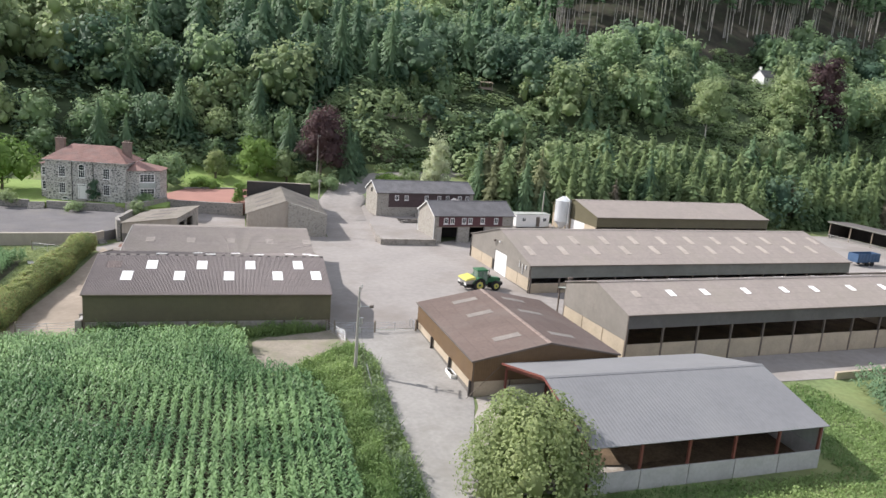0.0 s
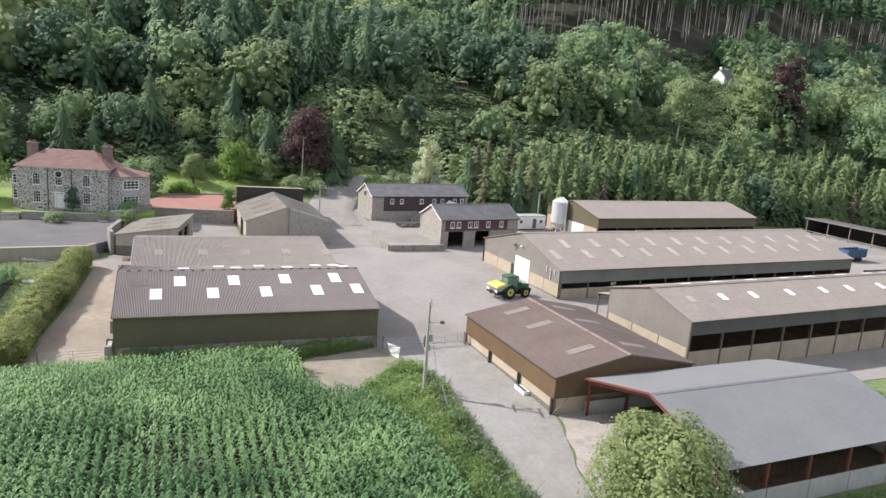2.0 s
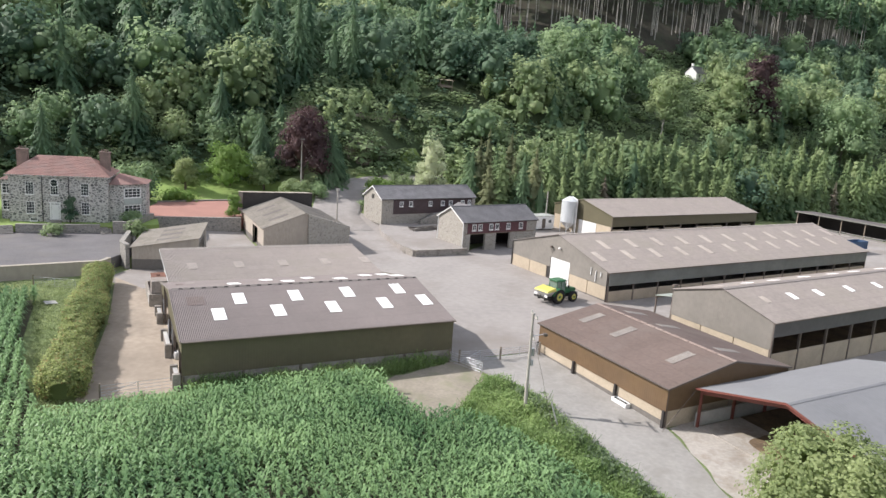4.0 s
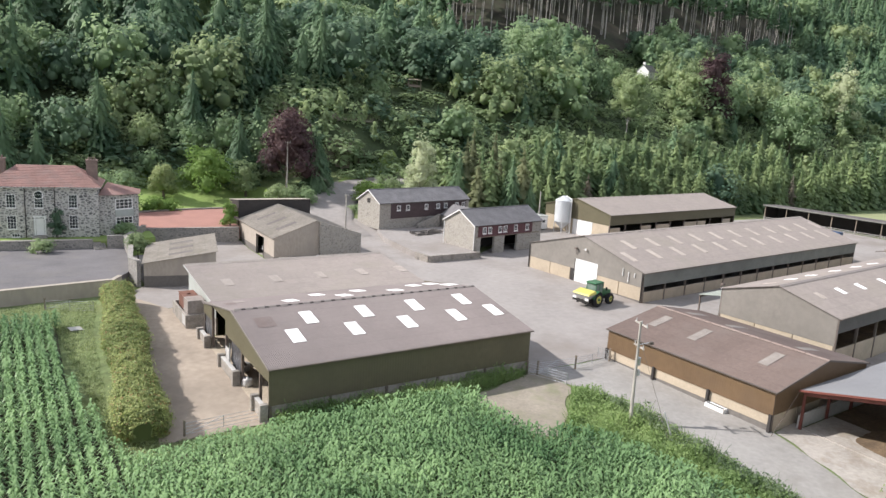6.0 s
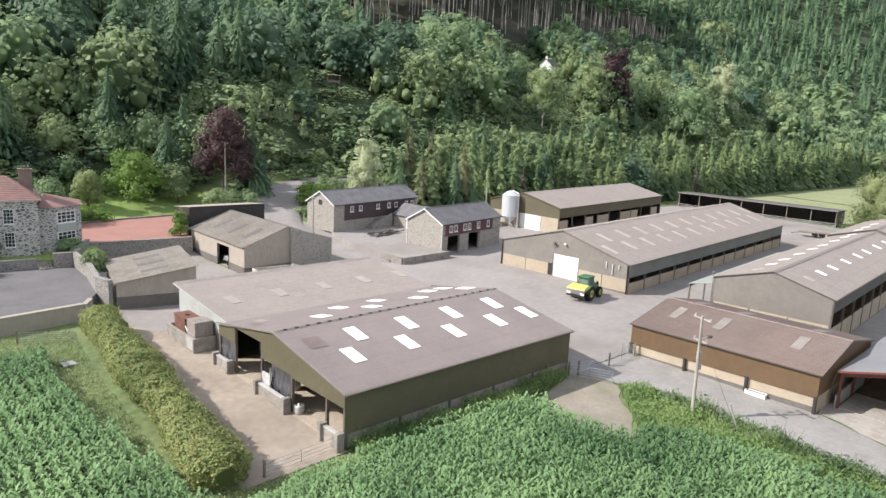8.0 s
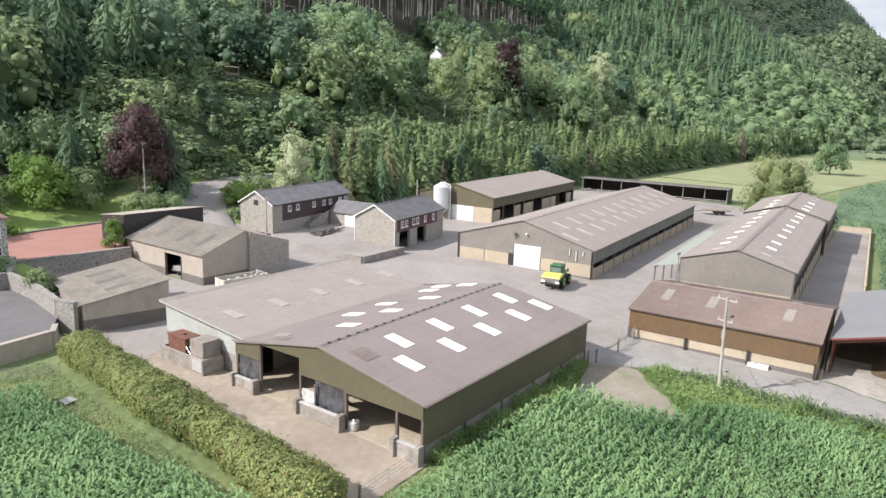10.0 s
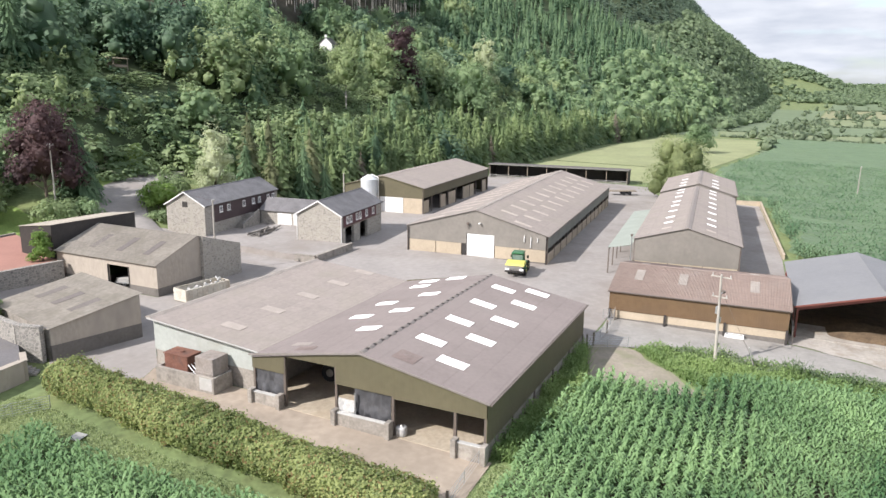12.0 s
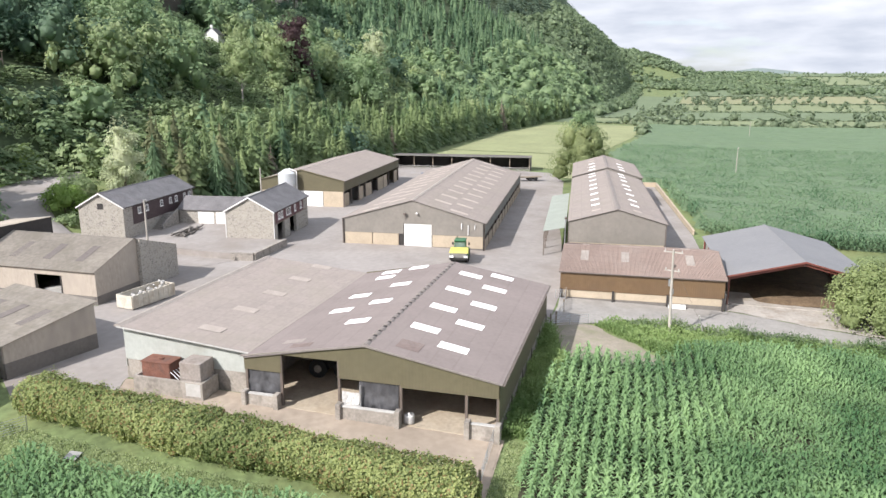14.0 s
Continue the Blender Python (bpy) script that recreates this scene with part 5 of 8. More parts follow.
def tractor():
    o = thing("tractor", 30.75, 90.75, ground(30.75, 90.75) + 0.03, 9, "green tractor with yellow wheels carrying a yellow hopper", "tractor")
    part("chassis", Geo().box(-0.9, 2.7, -0.35, 0.35, 0.55, 1.15), BLACKSTEEL, o, bevel=0.05)
    h = Geo().prism([(0.75, -0.48, 1.1), (2.95, -0.42, 1.1), (2.95, 0.42, 1.1), (0.75, 0.48, 1.1)], [(0.75, -0.44, 2.0), (2.85, -0.34, 1.72), (2.85, 0.34, 1.72), (0.75, 0.44, 2.0)])
    part("bonnet", h, GREENPAINT, o, "sloping green bonnet", bevel=0.06)
    part("grille", Geo().box(2.94, 3.0, -0.34, 0.34, 1.15, 1.65), BLACKSTEEL, o)
    part("front_weight", Geo().box(2.95, 3.45, -0.4, 0.4, 0.6, 1.05), BLACKSTEEL, o, bevel=0.05)
    # panes are opaque; reflections and light through them are put into the green tint
    part("cab_glass", Geo().prism([(-1.0, -0.75, 1.35), (0.75, -0.75, 1.35), (0.75, 0.75, 1.35), (-1.0, 0.75, 1.35)], [(-0.9, -0.7, 2.85), (0.5, -0.7, 2.85), (0.5, 0.7, 2.85), (-0.9, 0.7, 2.85)]), mat("reflection_tint_cab_glass", (0.17, 0.23, 0.19), 0.12, vary=0.2, scale=2.0, spec=0.6), o)
    pil = Geo()
    for x, xt in ((-1.0, -0.9), (-0.1, -0.15), (0.75, 0.5)):
        for s in (-1, 1):
            pil.rod((x, s * 0.77, 1.3), (xt, s * 0.72, 2.88), 0.05, n=6)
    part("cab_frame", pil, GREENPAINT, o)
    part("cab_roof", Geo().box(-1.1, 0.7, -0.82, 0.82, 2.85, 3.1), GREENPAINT, o, bevel=0.08)
    part("cab_base", Geo().box(-1.0, 0.8, -0.7, 0.7, 0.9, 1.36), GREENPAINT, o, bevel=0.04)
    part("exhaust", Geo().rod((0.95, -0.5, 1.7), (0.95, -0.5, 3.0), 0.06), BLACKSTEEL, o)
    for s in (-1, 1):
        f = Geo()
        for i in range(6):
            a0, a1 = math.radians(20 + i * 25), math.radians(20 + (i + 1) * 25)
            pa, pb = (-0.75 + 1.05 * math.cos(a0), 0.95 + 1.05 * math.sin(a0)), (-0.75 + 1.05 * math.cos(a1), 0.95 + 1.05 * math.sin(a1))
            y0, y1 = (0.7, 1.3) if s > 0 else (-1.3, -0.7)
            f.prism([(pa[0], y0, pa[1]), (pa[0], y1, pa[1]), (pb[0], y1, pb[1]), (pb[0], y0, pb[1])], [(pa[0], y0, pa[1] + 0.05), (pa[0], y1, pa[1] + 0.05), (pb[0], y1, pb[1] + 0.05), (pb[0], y0, pb[1] + 0.05)])
        part("mudguard", f, GREENPAINT, o)
        part("mirror", Geo().box(0.75, 0.85, s * 1.15 - 0.12, s * 1.15 + 0.12, 2.0, 2.4), BLACKSTEEL, o)
    for x, rad, wd, tr in ((-0.75, 0.95, 0.6, 0.98), (2.0, 0.7, 0.5, 0.92)):
        for s in (-1, 1):
            w = part("wheel", Geo().rod((0, -wd * 0.42, 0), (0, wd * 0.42, 0), rad * 0.58, n=20), YELLOW, o, "yellow wheel")
            w.matrix_local = pose(x, s * tr, rad)
            ty = Geo()
            n = 28
            prof = [(-wd / 2, rad * 0.56), (-wd / 2, rad * 0.9), (-wd * 0.36, rad), (wd * 0.36, rad), (wd / 2, rad * 0.9), (wd / 2, rad * 0.56)]
            for i in range(n):
                for yy, rr in prof:
                    ty.v.append((rr * math.cos(2 * math.pi * i / n), yy, rr * math.sin(2 * math.pi * i / n)))
            m = len(prof)
            for i in range(n):
                j = (i + 1) % n
                for k in range(m):
                    ty.f.append((i * m + k, i * m + (k + 1) % m, j * m + (k + 1) % m, j * m + k))
            part("tyre", ty, RUBBER, w, "black lugged tyre")
            part("hub", Geo().rod((0, s * wd * 0.42, 0), (0, s * (wd * 0.42 + 0.08), 0), rad * 0.2, n=12), GREENPAINT, w)
            lug = mesh_of("lug", Geo().box(-0.04, 0.04, -wd * 0.44, wd * 0.02, -0.02, 0.05), RUBBER)
            for i in range(18):
                a = 360 / 18 * i
                piece("lug", lug, w, pose(0, 0, 0, 0, a, 0) @ pose(0, 0, rad - 0.01, 0, 0, 25))
                piece("lug", lug, w, pose(0, 0, 0, 0, a + 10, 0) @ pose(0, 0, rad - 0.01, 0, 0, 155))
    hop = Geo().prism([(-2.6, -0.6, 0.95), (-1.6, -0.6, 0.95), (-1.6, 0.6, 0.95), (-2.6, 0.6, 0.95)], [(-3.05, -1.28, 1.7), (-1.55, -1.28, 1.85), (-1.55, 1.28, 1.85), (-3.05, 1.28, 1.7)])
    part("hopper", hop, PALEPANEL, o, "pale grey spreader hopper")
    part("hopper_cover", Geo().prism([(-3.1, -1.33, 1.7), (-1.5, -1.33, 1.86), (-1.5, 1.33, 1.86), (-3.1, 1.33, 1.7)], [(-2.98, -1.22, 1.9), (-1.6, -1.22, 2.2), (-1.6, 1.22, 2.2), (-2.98, 1.22, 1.9)]), YELLOW, o, "yellow hopper cover")
    part("spreader_frame", Geo().box(-2.9, -1.5, -0.7, -0.55, 0.5, 1.0).box(-2.9, -1.5, 0.55, 0.7, 0.5, 1.0).box(-3.0, -2.85, -1.3, 1.3, 0.75, 1.0), BLACKSTEEL, o)
    part("light_board", Geo().box(-3.06, -3.0, -1.25, -0.7, 1.05, 1.35), WHITE, o)
    part("light_board", Geo().box(-3.06, -3.0, 0.7, 1.25, 1.05, 1.35), WHITE, o)
    return o


tractor()


def silo():
    o = thing("feed_silo", 64.3, 135.2, -0.3, 0, "galvanised steel feed silo on legs", "silo")
    part("drum", Geo().rod((0, 0, 2.6), (0, 0, 7.0), 1.7, n=24), ZINC, o, smooth=False)
    part("cone_top", Geo().rod((0, 0, 7.0), (0, 0, 7.9), 1.75, 0.35, n=24), ZINC, o)
    part("hopper_cone", Geo().rod((0, 0, 1.0), (0, 0, 2.6), 0.25, 1.7, n=24), ZINC, o)
    for z in (3.5, 4.7, 5.9):
        part("band", Geo().rod((0, 0, z), (0, 0, z + 0.06), 1.73, n=24), ZINC, o)
    for i in range(4):
        a = math.pi / 4 + i * math.pi / 2
        part("leg", Geo().rod((1.6 * math.cos(a), 1.6 * math.sin(a), 0), (1.6 * math.cos(a), 1.6 * math.sin(a), 3.2), 0.07), ZINC, o)
    part("ladder", Geo().rod((-0.25, -1.8, 0.5), (-0.25, -1.8, 7.2), 0.03).rod((0.2, -1.8, 0.5), (0.2, -1.8, 7.2), 0.03), ZINC, o)
    part("fill_pipe", Geo().rod((0.4, -1.95, 0.3), (0.4, -1.95, 7.4), 0.11), WHITE, o, "white plastic filling pipe")
    part("fill_bend", Geo().rod((0.4, -1.95, 7.4), (0.2, -0.4, 7.95), 0.11), WHITE, o, "white plastic filling pipe")
    return o


silo()


def cabin():
    o = thing("site_cabin", 54.5, 137.0, 0.0, 6, "white portable cabin with two small windows", "cabin")
    part("body", Geo().box(0, 8.2, 0, 2.8, 0.3, 3.0), WHITE, o, bevel=0.05)
    part("roof", Geo().box(-0.1, 8.3, -0.1, 2.9, 3.0, 3.12), PALECLAD, o)
    part("door", Geo().box(4.9, 5.8, -0.04, 0.02, 0.4, 2.5), STEEL, o, "dark cabin door")
    for x in (1.9, 7.0):
        window(o, pose(x, -0.03, 1.9), 0.9, 0.8, 2, 1)
    for x in (0.5, 7.4):
        part("foot", Geo().box(x, x + 0.4, 0.4, 2.4, 0, 0.3), CONCRETE, o)
    return o


cabin()


def pole(x, y, z, h, label, arms=((0.35, 1.9),), yaw=0, lean=0):
    o = thing("electricity_pole", x, y, z, yaw, label, "pole", "electricity poles")
    part("shaft", Geo().rod((0, 0, 0), (lean, 0, h), 0.16, 0.1, n=10), WOODPOLE, o)
    for d, w in arms:
        part("crossarm", Geo().box(-w / 2 + lean, w / 2 + lean, -0.16, -0.06, h - d, h - d + 0.12), WOODPOLE, o)
        for s in (-1, 0, 1):
            part("insulator", Geo().rod((lean + s * (w / 2 - 0.12), -0.11, h - d + 0.12), (lean + s * (w / 2 - 0.12), -0.11, h - d + 0.36), 0.06, 0.04, n=8), PALEPANEL, o)
    return o


def near_pole():
    o = pole(8.3, 63.2, -0.87, 8.9, "tall grey wooden pole with crossarms and switch gear", ((0.3, 1.9), (2.2, 1.5)), 72, 0.2)
    part("lamp_arm", Geo().rod((0.2, 0, 6.9), (0.35, -1.1, 7.0), 0.04), GALV, o)
    part("lamp_head", Geo().box(0.2, 0.5, -1.45, -1.05, 6.85, 7.1), STEEL, o, bevel=0.04)
    part("transformer", Geo().rod((0.35, -0.3, 5.1), (0.35, -0.3, 5.75), 0.2, n=12), GALV, o)
    part("switch_box", Geo().box(-0.05, 0.3, -0.35, -0.12, 4.3, 4.8), PALEPANEL, o, bevel=0.03)
    part("conduit", Geo().rod((0.1, -0.17, 0), (0.22, -0.13, 5.4), 0.035), PALEPANEL, o)
    part("stay_wire", Geo().rod((0.15, 0, 7.6), (-3.4, -1.6, 0), 0.015, n=5), STEEL, o)
    return o


near_pole()
pole(11.2, 127.0, 0.2, 9.6, "slim grey pole beside the block shed", ((0.25, 0.7),))
pole(152.0, 40.3, ground(152.0, 40.3), 9.0, "far wooden pole standing in the maize", ((0.2, 1.7),))
pole(349.0, 10.6, ground(349.0, 10.6), 9.0, "far wooden pole standing in the maize", ((0.2, 1.7),))
pole(14.5, 163.0, 4.0, 11.5, "roadside wooden pole before the copper beech", ((0.3, 1.2),))
pole(61.5, 139.5, 0, 8.0, "thin pole behind the coach house", ())


def cable(p, q, sag, r=0.012):
    g, n = Geo(), 10
    pt = lambda t: Vector(p).lerp(Vector(q), t) - Vector((0, 0, sag * 4 * t * (1 - t)))
    for i in range(n):
        g.rod(pt(i / n), pt((i + 1) / n), r, n=4)
    single("overhead_cable", g, STEEL, "thin dark overhead electricity cable between poles", "cable")


cable((14.5, 163, 15.2), (11.2, 127, 9.7), 0.8)


def field_gate(x, y, z, yaw, ln, label, h=1.15, rails=6):
    o = thing("field_gate", x, y, z, yaw, label, "gate", "field gates")
    for i in range(rails):
        part("rail", Geo().rod((0, 0, 0.15 + i * (h - 0.15) / (rails - 1)), (ln, 0, 0.15 + i * (h - 0.15) / (rails - 1)), 0.017, n=6), GALV, o)
    for t in (0, 0.5, 1):
        part("upright", Geo().rod((ln * t, 0, 0.1), (ln * t, 0, h + 0.03), 0.03, n=6), GALV, o)
    part("brace", Geo().rod((0, 0, 0.15), (ln * 0.5, 0, h), 0.02, n=5), GALV, o)
    part("gate_post", Geo().box(-0.15, -0.02, -0.08, 0.08, 0, h + 0.25), TIMBER, o)
    return o


field_gate(6.9, 75.0, -0.55, -66, 4.0, "open galvanised field gate by the dirt gateway", 1.15, 5)
field_gate(12.4, 74.3, -0.56, 3, 4.6, "galvanised yard gate across the lane")
field_gate(7.8, 74.6, -0.55, -4, 4.4, "galvanised yard gate across the lane")
field_gate(17.2, 74.6, -0.56, 110, 1.2, "short galvanised gate beside the brown shed")
field_gate(-24.6, 75.6, -0.53, 3, 5.6, "low rusty gate at the end of the tan yard", 1.0, 4)
field_gate(-31.5, 110.2, 0, -28, 5.0, "galvanised gate into the maize below the terrace")
field_gate(29.5, 152.0, 1.8, -20, 4.0, "timber gate beside the road", 1.1, 5)


def tank_bay():
    o = thing("tank_bay", -19.5, 98.7, 0, 0, "stained concrete bay against the pale shed wall", "bay")
    part("front_wall", Geo().box(0, 0.25, 0, 6.3, 0, 1.4), CONCRETE, o, bevel=0.03)
    part("front_patch", Geo().box(-0.012, 0, 0.2, 1.5, 0.25, 1.3), PALEPANEL, o, "paler cement patch on the bay wall")
    part("side_wall", Geo().box(0.25, 2.2, 0, 0.25, 0, 1.4), CONCRETE, o, bevel=0.03)
    part("side_wall", Geo().box(0.25, 2.2, 6.05, 6.3, 0, 1.4), CONCRETE, o, bevel=0.03)
    t = thing("rusty_tank", -18.9, 102.0, 0, 0, "rust-red steel box tank in the concrete bay", "tank")
    part("body", Geo().box(0, 1.5, 0, 2.6, 0.3, 2.4), RUST, t, bevel=0.05)
    part("lid", Geo().box(-0.05, 1.55, -0.05, 2.65, 2.4, 2.47), RUST, t)
    part("filler_cap", Geo().rod((0.7, 1.2, 2.47), (0.7, 1.2, 2.6), 0.2), RUST, t)
    part("skid", Geo().box(0.1, 1.4, 0.2, 2.4, 0, 0.3), STEEL, t)
    b = thing("steel_bin", -19.2, 98.98, 0, 0, "grey-brown steel bin with dents and rust", "bin")
    dusty = mat("dusty_steel", (0.30, 0.265, 0.24), 0.85, vary=0.15, scale=0.8, fine=5.0, stain=(0.19, 0.15, 0.125), stain_amt=0.6, stain_scale=0.9)
    part("body", Geo().box(0, 1.8, 0, 1.9, 0.1, 2.85), dusty, b, bevel=0.04)
    part("rib", Geo().box(-0.05, 1.85, -0.02, 1.95, 1.5, 1.62), dusty, b)
    part("foot", Geo().box(0.1, 1.7, 0.1, 1.8, 0, 0.1), STEEL, b)
    g = Geo()
    for i in range(4):
        g.rod((-18.95 + i * 0.32, 100.95, 1.0), (-18.85 + i * 0.32, 101.95, 1.75), 0.045, n=6)
    single("steel_pipes", g, GALV, "loose galvanised pipes leaning in the concrete bay", "pipe", kind="stuff")


tank_bay()


def skip():
    o = thing("tipping_skip", -2.0, 119.2, 0, -9, "cream ribbed steel skip heaped with rubble", "skip")
    c = mat("cream_skip_paint", (0.57, 0.53, 0.455), 0.7, vary=0.14, scale=1.0, fine=5.0, stain=(0.33, 0.25, 0.17), stain_amt=0.6, stain_scale=0.8)
    part("floor", Geo().box(0, 6.2, 0, 2.3, 0.15, 0.3), c, o)
    for y in (0, 2.2):
        part("side", Geo().box(0, 6.2, y, y + 0.1, 0.3, 1.6), c, o)
        for i in range(9):
            part("rib", Geo().box(0.1 + i * 0.73, 0.22 + i * 0.73, y - 0.08 if y == 0 else y + 0.1, y if y == 0 else y + 0.18, 0.2, 1.6), c, o)
    part("end", Geo().box(0, 0.1, 0.1, 2.2, 0.3, 1.6), c, o)
    part("end", Geo().box(6.1, 6.2, 0.1, 2.2, 0.3, 1.6), c, o)
    part("skid", Geo().box(0.2, 6.0, 0.5, 0.7, 0, 0.15).box(0.2, 6.0, 1.6, 1.8, 0, 0.15), STEEL, o)
    random.seed(5)
    g = Geo()
    for i in range(46):
        x, y = random.uniform(0.5, 5.8), random.uniform(0.35, 1.95)
        s = random.uniform(0.18, 0.5)
        g.tbox(pose(x, y, 0.7 + 0.5 * random.random() + (0.75 * (x - 3.4) / 2.4 if x > 3.4 else 0), random.uniform(0, 90), random.uniform(0, 90), random.uniform(0, 90)), s, s * 0.8, s * 0.5)
    g.box(0.15, 6.05, 0.15, 2.15, 0.3, 0.7)
    part("rubble", g, PALEPANEL, o, "pale broken concrete rubble")


skip()


def big_bag(x, y, z, s, yaw):
    g = Geo()
    rings = [(0.40, 0.0), (0.45, 0.06), (0.46, 0.4), (0.45, 0.72), (0.40, 0.8), (0.14, 0.76), (0.1, 0.92)]
    n = 12
    for rr, zz in rings:
        for i in range(n):
            a = 2 * math.pi * i / n
            f = 1 / max(abs(math.cos(a)), abs(math.sin(a))) ** 0.85
            g.v.append((rr * f * math.cos(a) * s * (1 + 0.05 * math.sin(5 * a + 9 * zz + yaw)), rr * f * math.sin(a) * s, (zz + 0.03 * math.sin(3 * a + yaw) * (zz > 0.1)) * s))
    for k in range(len(rings) - 1):
        for i in range(n):
            j = (i + 1) % n
            g.f.append((k * n + i, k * n + j, (k + 1) * n + j, (k + 1) * n + i))
    g.f.append(tuple(range(n))[::-1])
    g.f.append(tuple(range((len(rings) - 1) * n, len(rings) * n)))
    return single("bulk_bag", g, PLASTIC, "white woven bulk bag standing in the shed mouth", "bag", "bulk bags in the shed", smooth=True, at=pose(x, y, z, 0, 0, yaw))


for x, y, s, a in ((-17.4, 87.0, 1.0, 8), (-17.2, 85.7, 0.9, 30), (-15.9, 86.6, 1.0, 20), (-18.0, 82.4, 0.85, 15)):
    big_bag(x, y, -0.47 + 0.0216 * (y - 75.8) if x > -18.4 else ground(x, y) + 0.05, s, a)


def loader():
    o = thing("wheeled_loader", -11.6, 91.2, -0.13, 95, "dark farm loader parked deep in the shed", "loader")
    part("body", Geo().box(-1.7, 1.7, -0.62, 0.62, 0.7, 1.7), BLACKSTEEL, o, bevel=0.08)
    part("cab", Geo().box(-0.7, 0.7, -0.65, 0.65, 1.5, 2.6), DARKGLASS, o, bevel=0.05)
    part("boom", Geo().box(0.5, 2.9, -0.15, 0.15, 1.2, 1.5), STEEL, o)
    for x in (-1.1, 1.1):
        for s in (-0.85, 0.85):
            w = part("wheel", Geo().rod((x, s - 0.2, 0.8), (x, s + 0.2, 0.8), 0.8, n=22), RUBBER, o)
            part("rim", Geo().rod((x, s - 0.22, 0.8), (x, s + 0.22, 0.8), 0.34, n=16), CONCRETE, w)


loader()


def trailer(x, y, z, yaw, ln, mat_, label, sides):
    o = thing("farm_trailer", x, y, z, yaw, label, "trailer")
    part("bed", Geo().box(0, ln, -1.1, 1.1, 0.85, 1.05), mat_, o)
    if sides:
        part("side_board", Geo().box(0, ln, -1.15, -1.05, 1.05, sides), mat_, o)
        part("side_board", Geo().box(0, ln, 1.05, 1.15, 1.05, sides), mat_, o)
        part("end_board", Geo().box(0, 0.1, -1.05, 1.05, 1.05, sides), mat_, o)
        part("end_board", Geo().box(ln - 0.1, ln, -1.05, 1.05, 1.05, sides), mat_, o)
        for i in range(7):
            part("rib", Geo().box(0.2 + i * (ln - 0.5) / 6, 0.32 + i * (ln - 0.5) / 6, -1.22, -1.15, 0.9, sides), mat_, o)
    part("drawbar", Geo().rod((0, 0, 0.8), (-1.6, 0, 0.5), 0.08), STEEL, o)
    for x0 in (ln * 0.5, ln * 0.72):
        for s in (-0.95, 0.95):
            part("wheel", Geo().rod((x0, s - 0.16, 0.48), (x0, s + 0.16, 0.48), 0.48, n=16), RUBBER, o)


trailer(117.0, 109.0, -0.42, 6, 6.4, BLUEPAINT, "blue high-sided grain trailer on the far yard", 2.6)
trailer(119.5, 97.5, -0.42, -60, 6.5, TIMBER, "flat bale trailer parked on the far yard", 0)
trailer(114.0, 121.0, -0.4, 20, 4.0, BLUEPAINT, "small blue implement beside the machinery shed", 1.5)


def small_trailer_in_shed():
    o = thing("flat_bed_cart", 0.4, 129.3, 0.06, 100, "grey flat cart stacked with boards inside the doorway", "cart")
    part("bed", Geo().box(0, 3.0, -0.7, 0.7, 0.55, 0.7), GALV, o)
    for i in range(4):
        part("board", Geo().box(0.1, 2.8, -0.55, 0.6, 0.72 + i * 0.12, 0.8 + i * 0.12), PALEPANEL, o)
    for s in (-0.75, 0.75):
        part("wheel", Geo().rod((1.5, s - 0.1, 0.3), (1.5, s + 0.1, 0.3), 0.3, n=14), RUBBER, o)


small_trailer_in_shed()


def trough(x, y, yaw, ln, label):
    o = thing("water_trough", x, y, ground(x, y) + 0.035, yaw, label, "trough")
    part("basin", Geo().box(0, ln, -0.3, 0.3, 0.0, 0.12).box(0, ln, -0.3, -0.22, 0.12, 0.38).box(0, ln, 0.22, 0.3, 0.12, 0.38).box(0, 0.08, -0.22, 0.22, 0.12, 0.38).box(ln - 0.08, ln, -0.22, 0.22, 0.12, 0.38), WHITE, o)
    part("water", Geo().box(0.08, ln - 0.08, -0.22, 0.22, 0.12, 0.3), DARKGLASS, o)


trough(17.95, 61.1, 92, 1.9, "white water trough against the brown shed")
single("marker_post", Geo().rod((9.5, 59.8, -0.95), (8.9, 60.4, 1.3), 0.06), PALEPANEL, "leaning pale marker post on the verge", "post")
single("white_board", Geo().tbox(pose(-29.4, 101.8, 0.25, 14, 8, 25), 1.3, 0.75, 0.06), PALEPANEL, "white board lying beside the maize", "board")


def beam_heap():
    random.seed(9)
    o = thing("timber_heap", 32.5, 136.0, 0.92, 15, "heap of dark old timbers in the court", "heap")
    for i in range(26):
        ln = random.uniform(1.5, 4.5)
        part("timber", Geo().tbox(pose(random.uniform(-2.8, 2.8), random.uniform(-0.7, 0.7), 0.12 + 0.5 * random.random() * (1 - abs(i - 13) / 16), random.uniform(-6, 6), random.uniform(-6, 6), random.uniform(-25, 25)), ln, 0.22, 0.18), BLOCKBAND, o)


beam_heap()


def hut():
    o = thing("hill_hut", 71.3, 213.4, ground(71.3, 213.4) + 0.1, -8, "small open timber hut on the hillside", "hut")
    part("roof", Geo().prism([(-2.2, -1.7, 2.4), (2.2, -1.7, 2.4), (2.2, 1.7, 2.8), (-2.2, 1.7, 2.8)], [(-2.2, -1.7, 2.5), (2.2, -1.7, 2.5), (2.2, 1.7, 2.9), (-2.2, 1.7, 2.9)]), CREAM, o)
    for x in (-1.9, 1.9):
        for y in (-1.4, 1.4):
            part("post", Geo().box(x - 0.1, x + 0.1, y - 0.1, y + 0.1, -0.6, 2.5), TIMBER, o)
    part("back_board", Geo().box(-1.9, 1.9, 1.35, 1.45, -0.5, 2.5), TIMBER, o)
    part("rail", Geo().box(-1.9, 1.9, -1.5, -1.4, 0.4, 1.0), RUSTY, o)


hut()


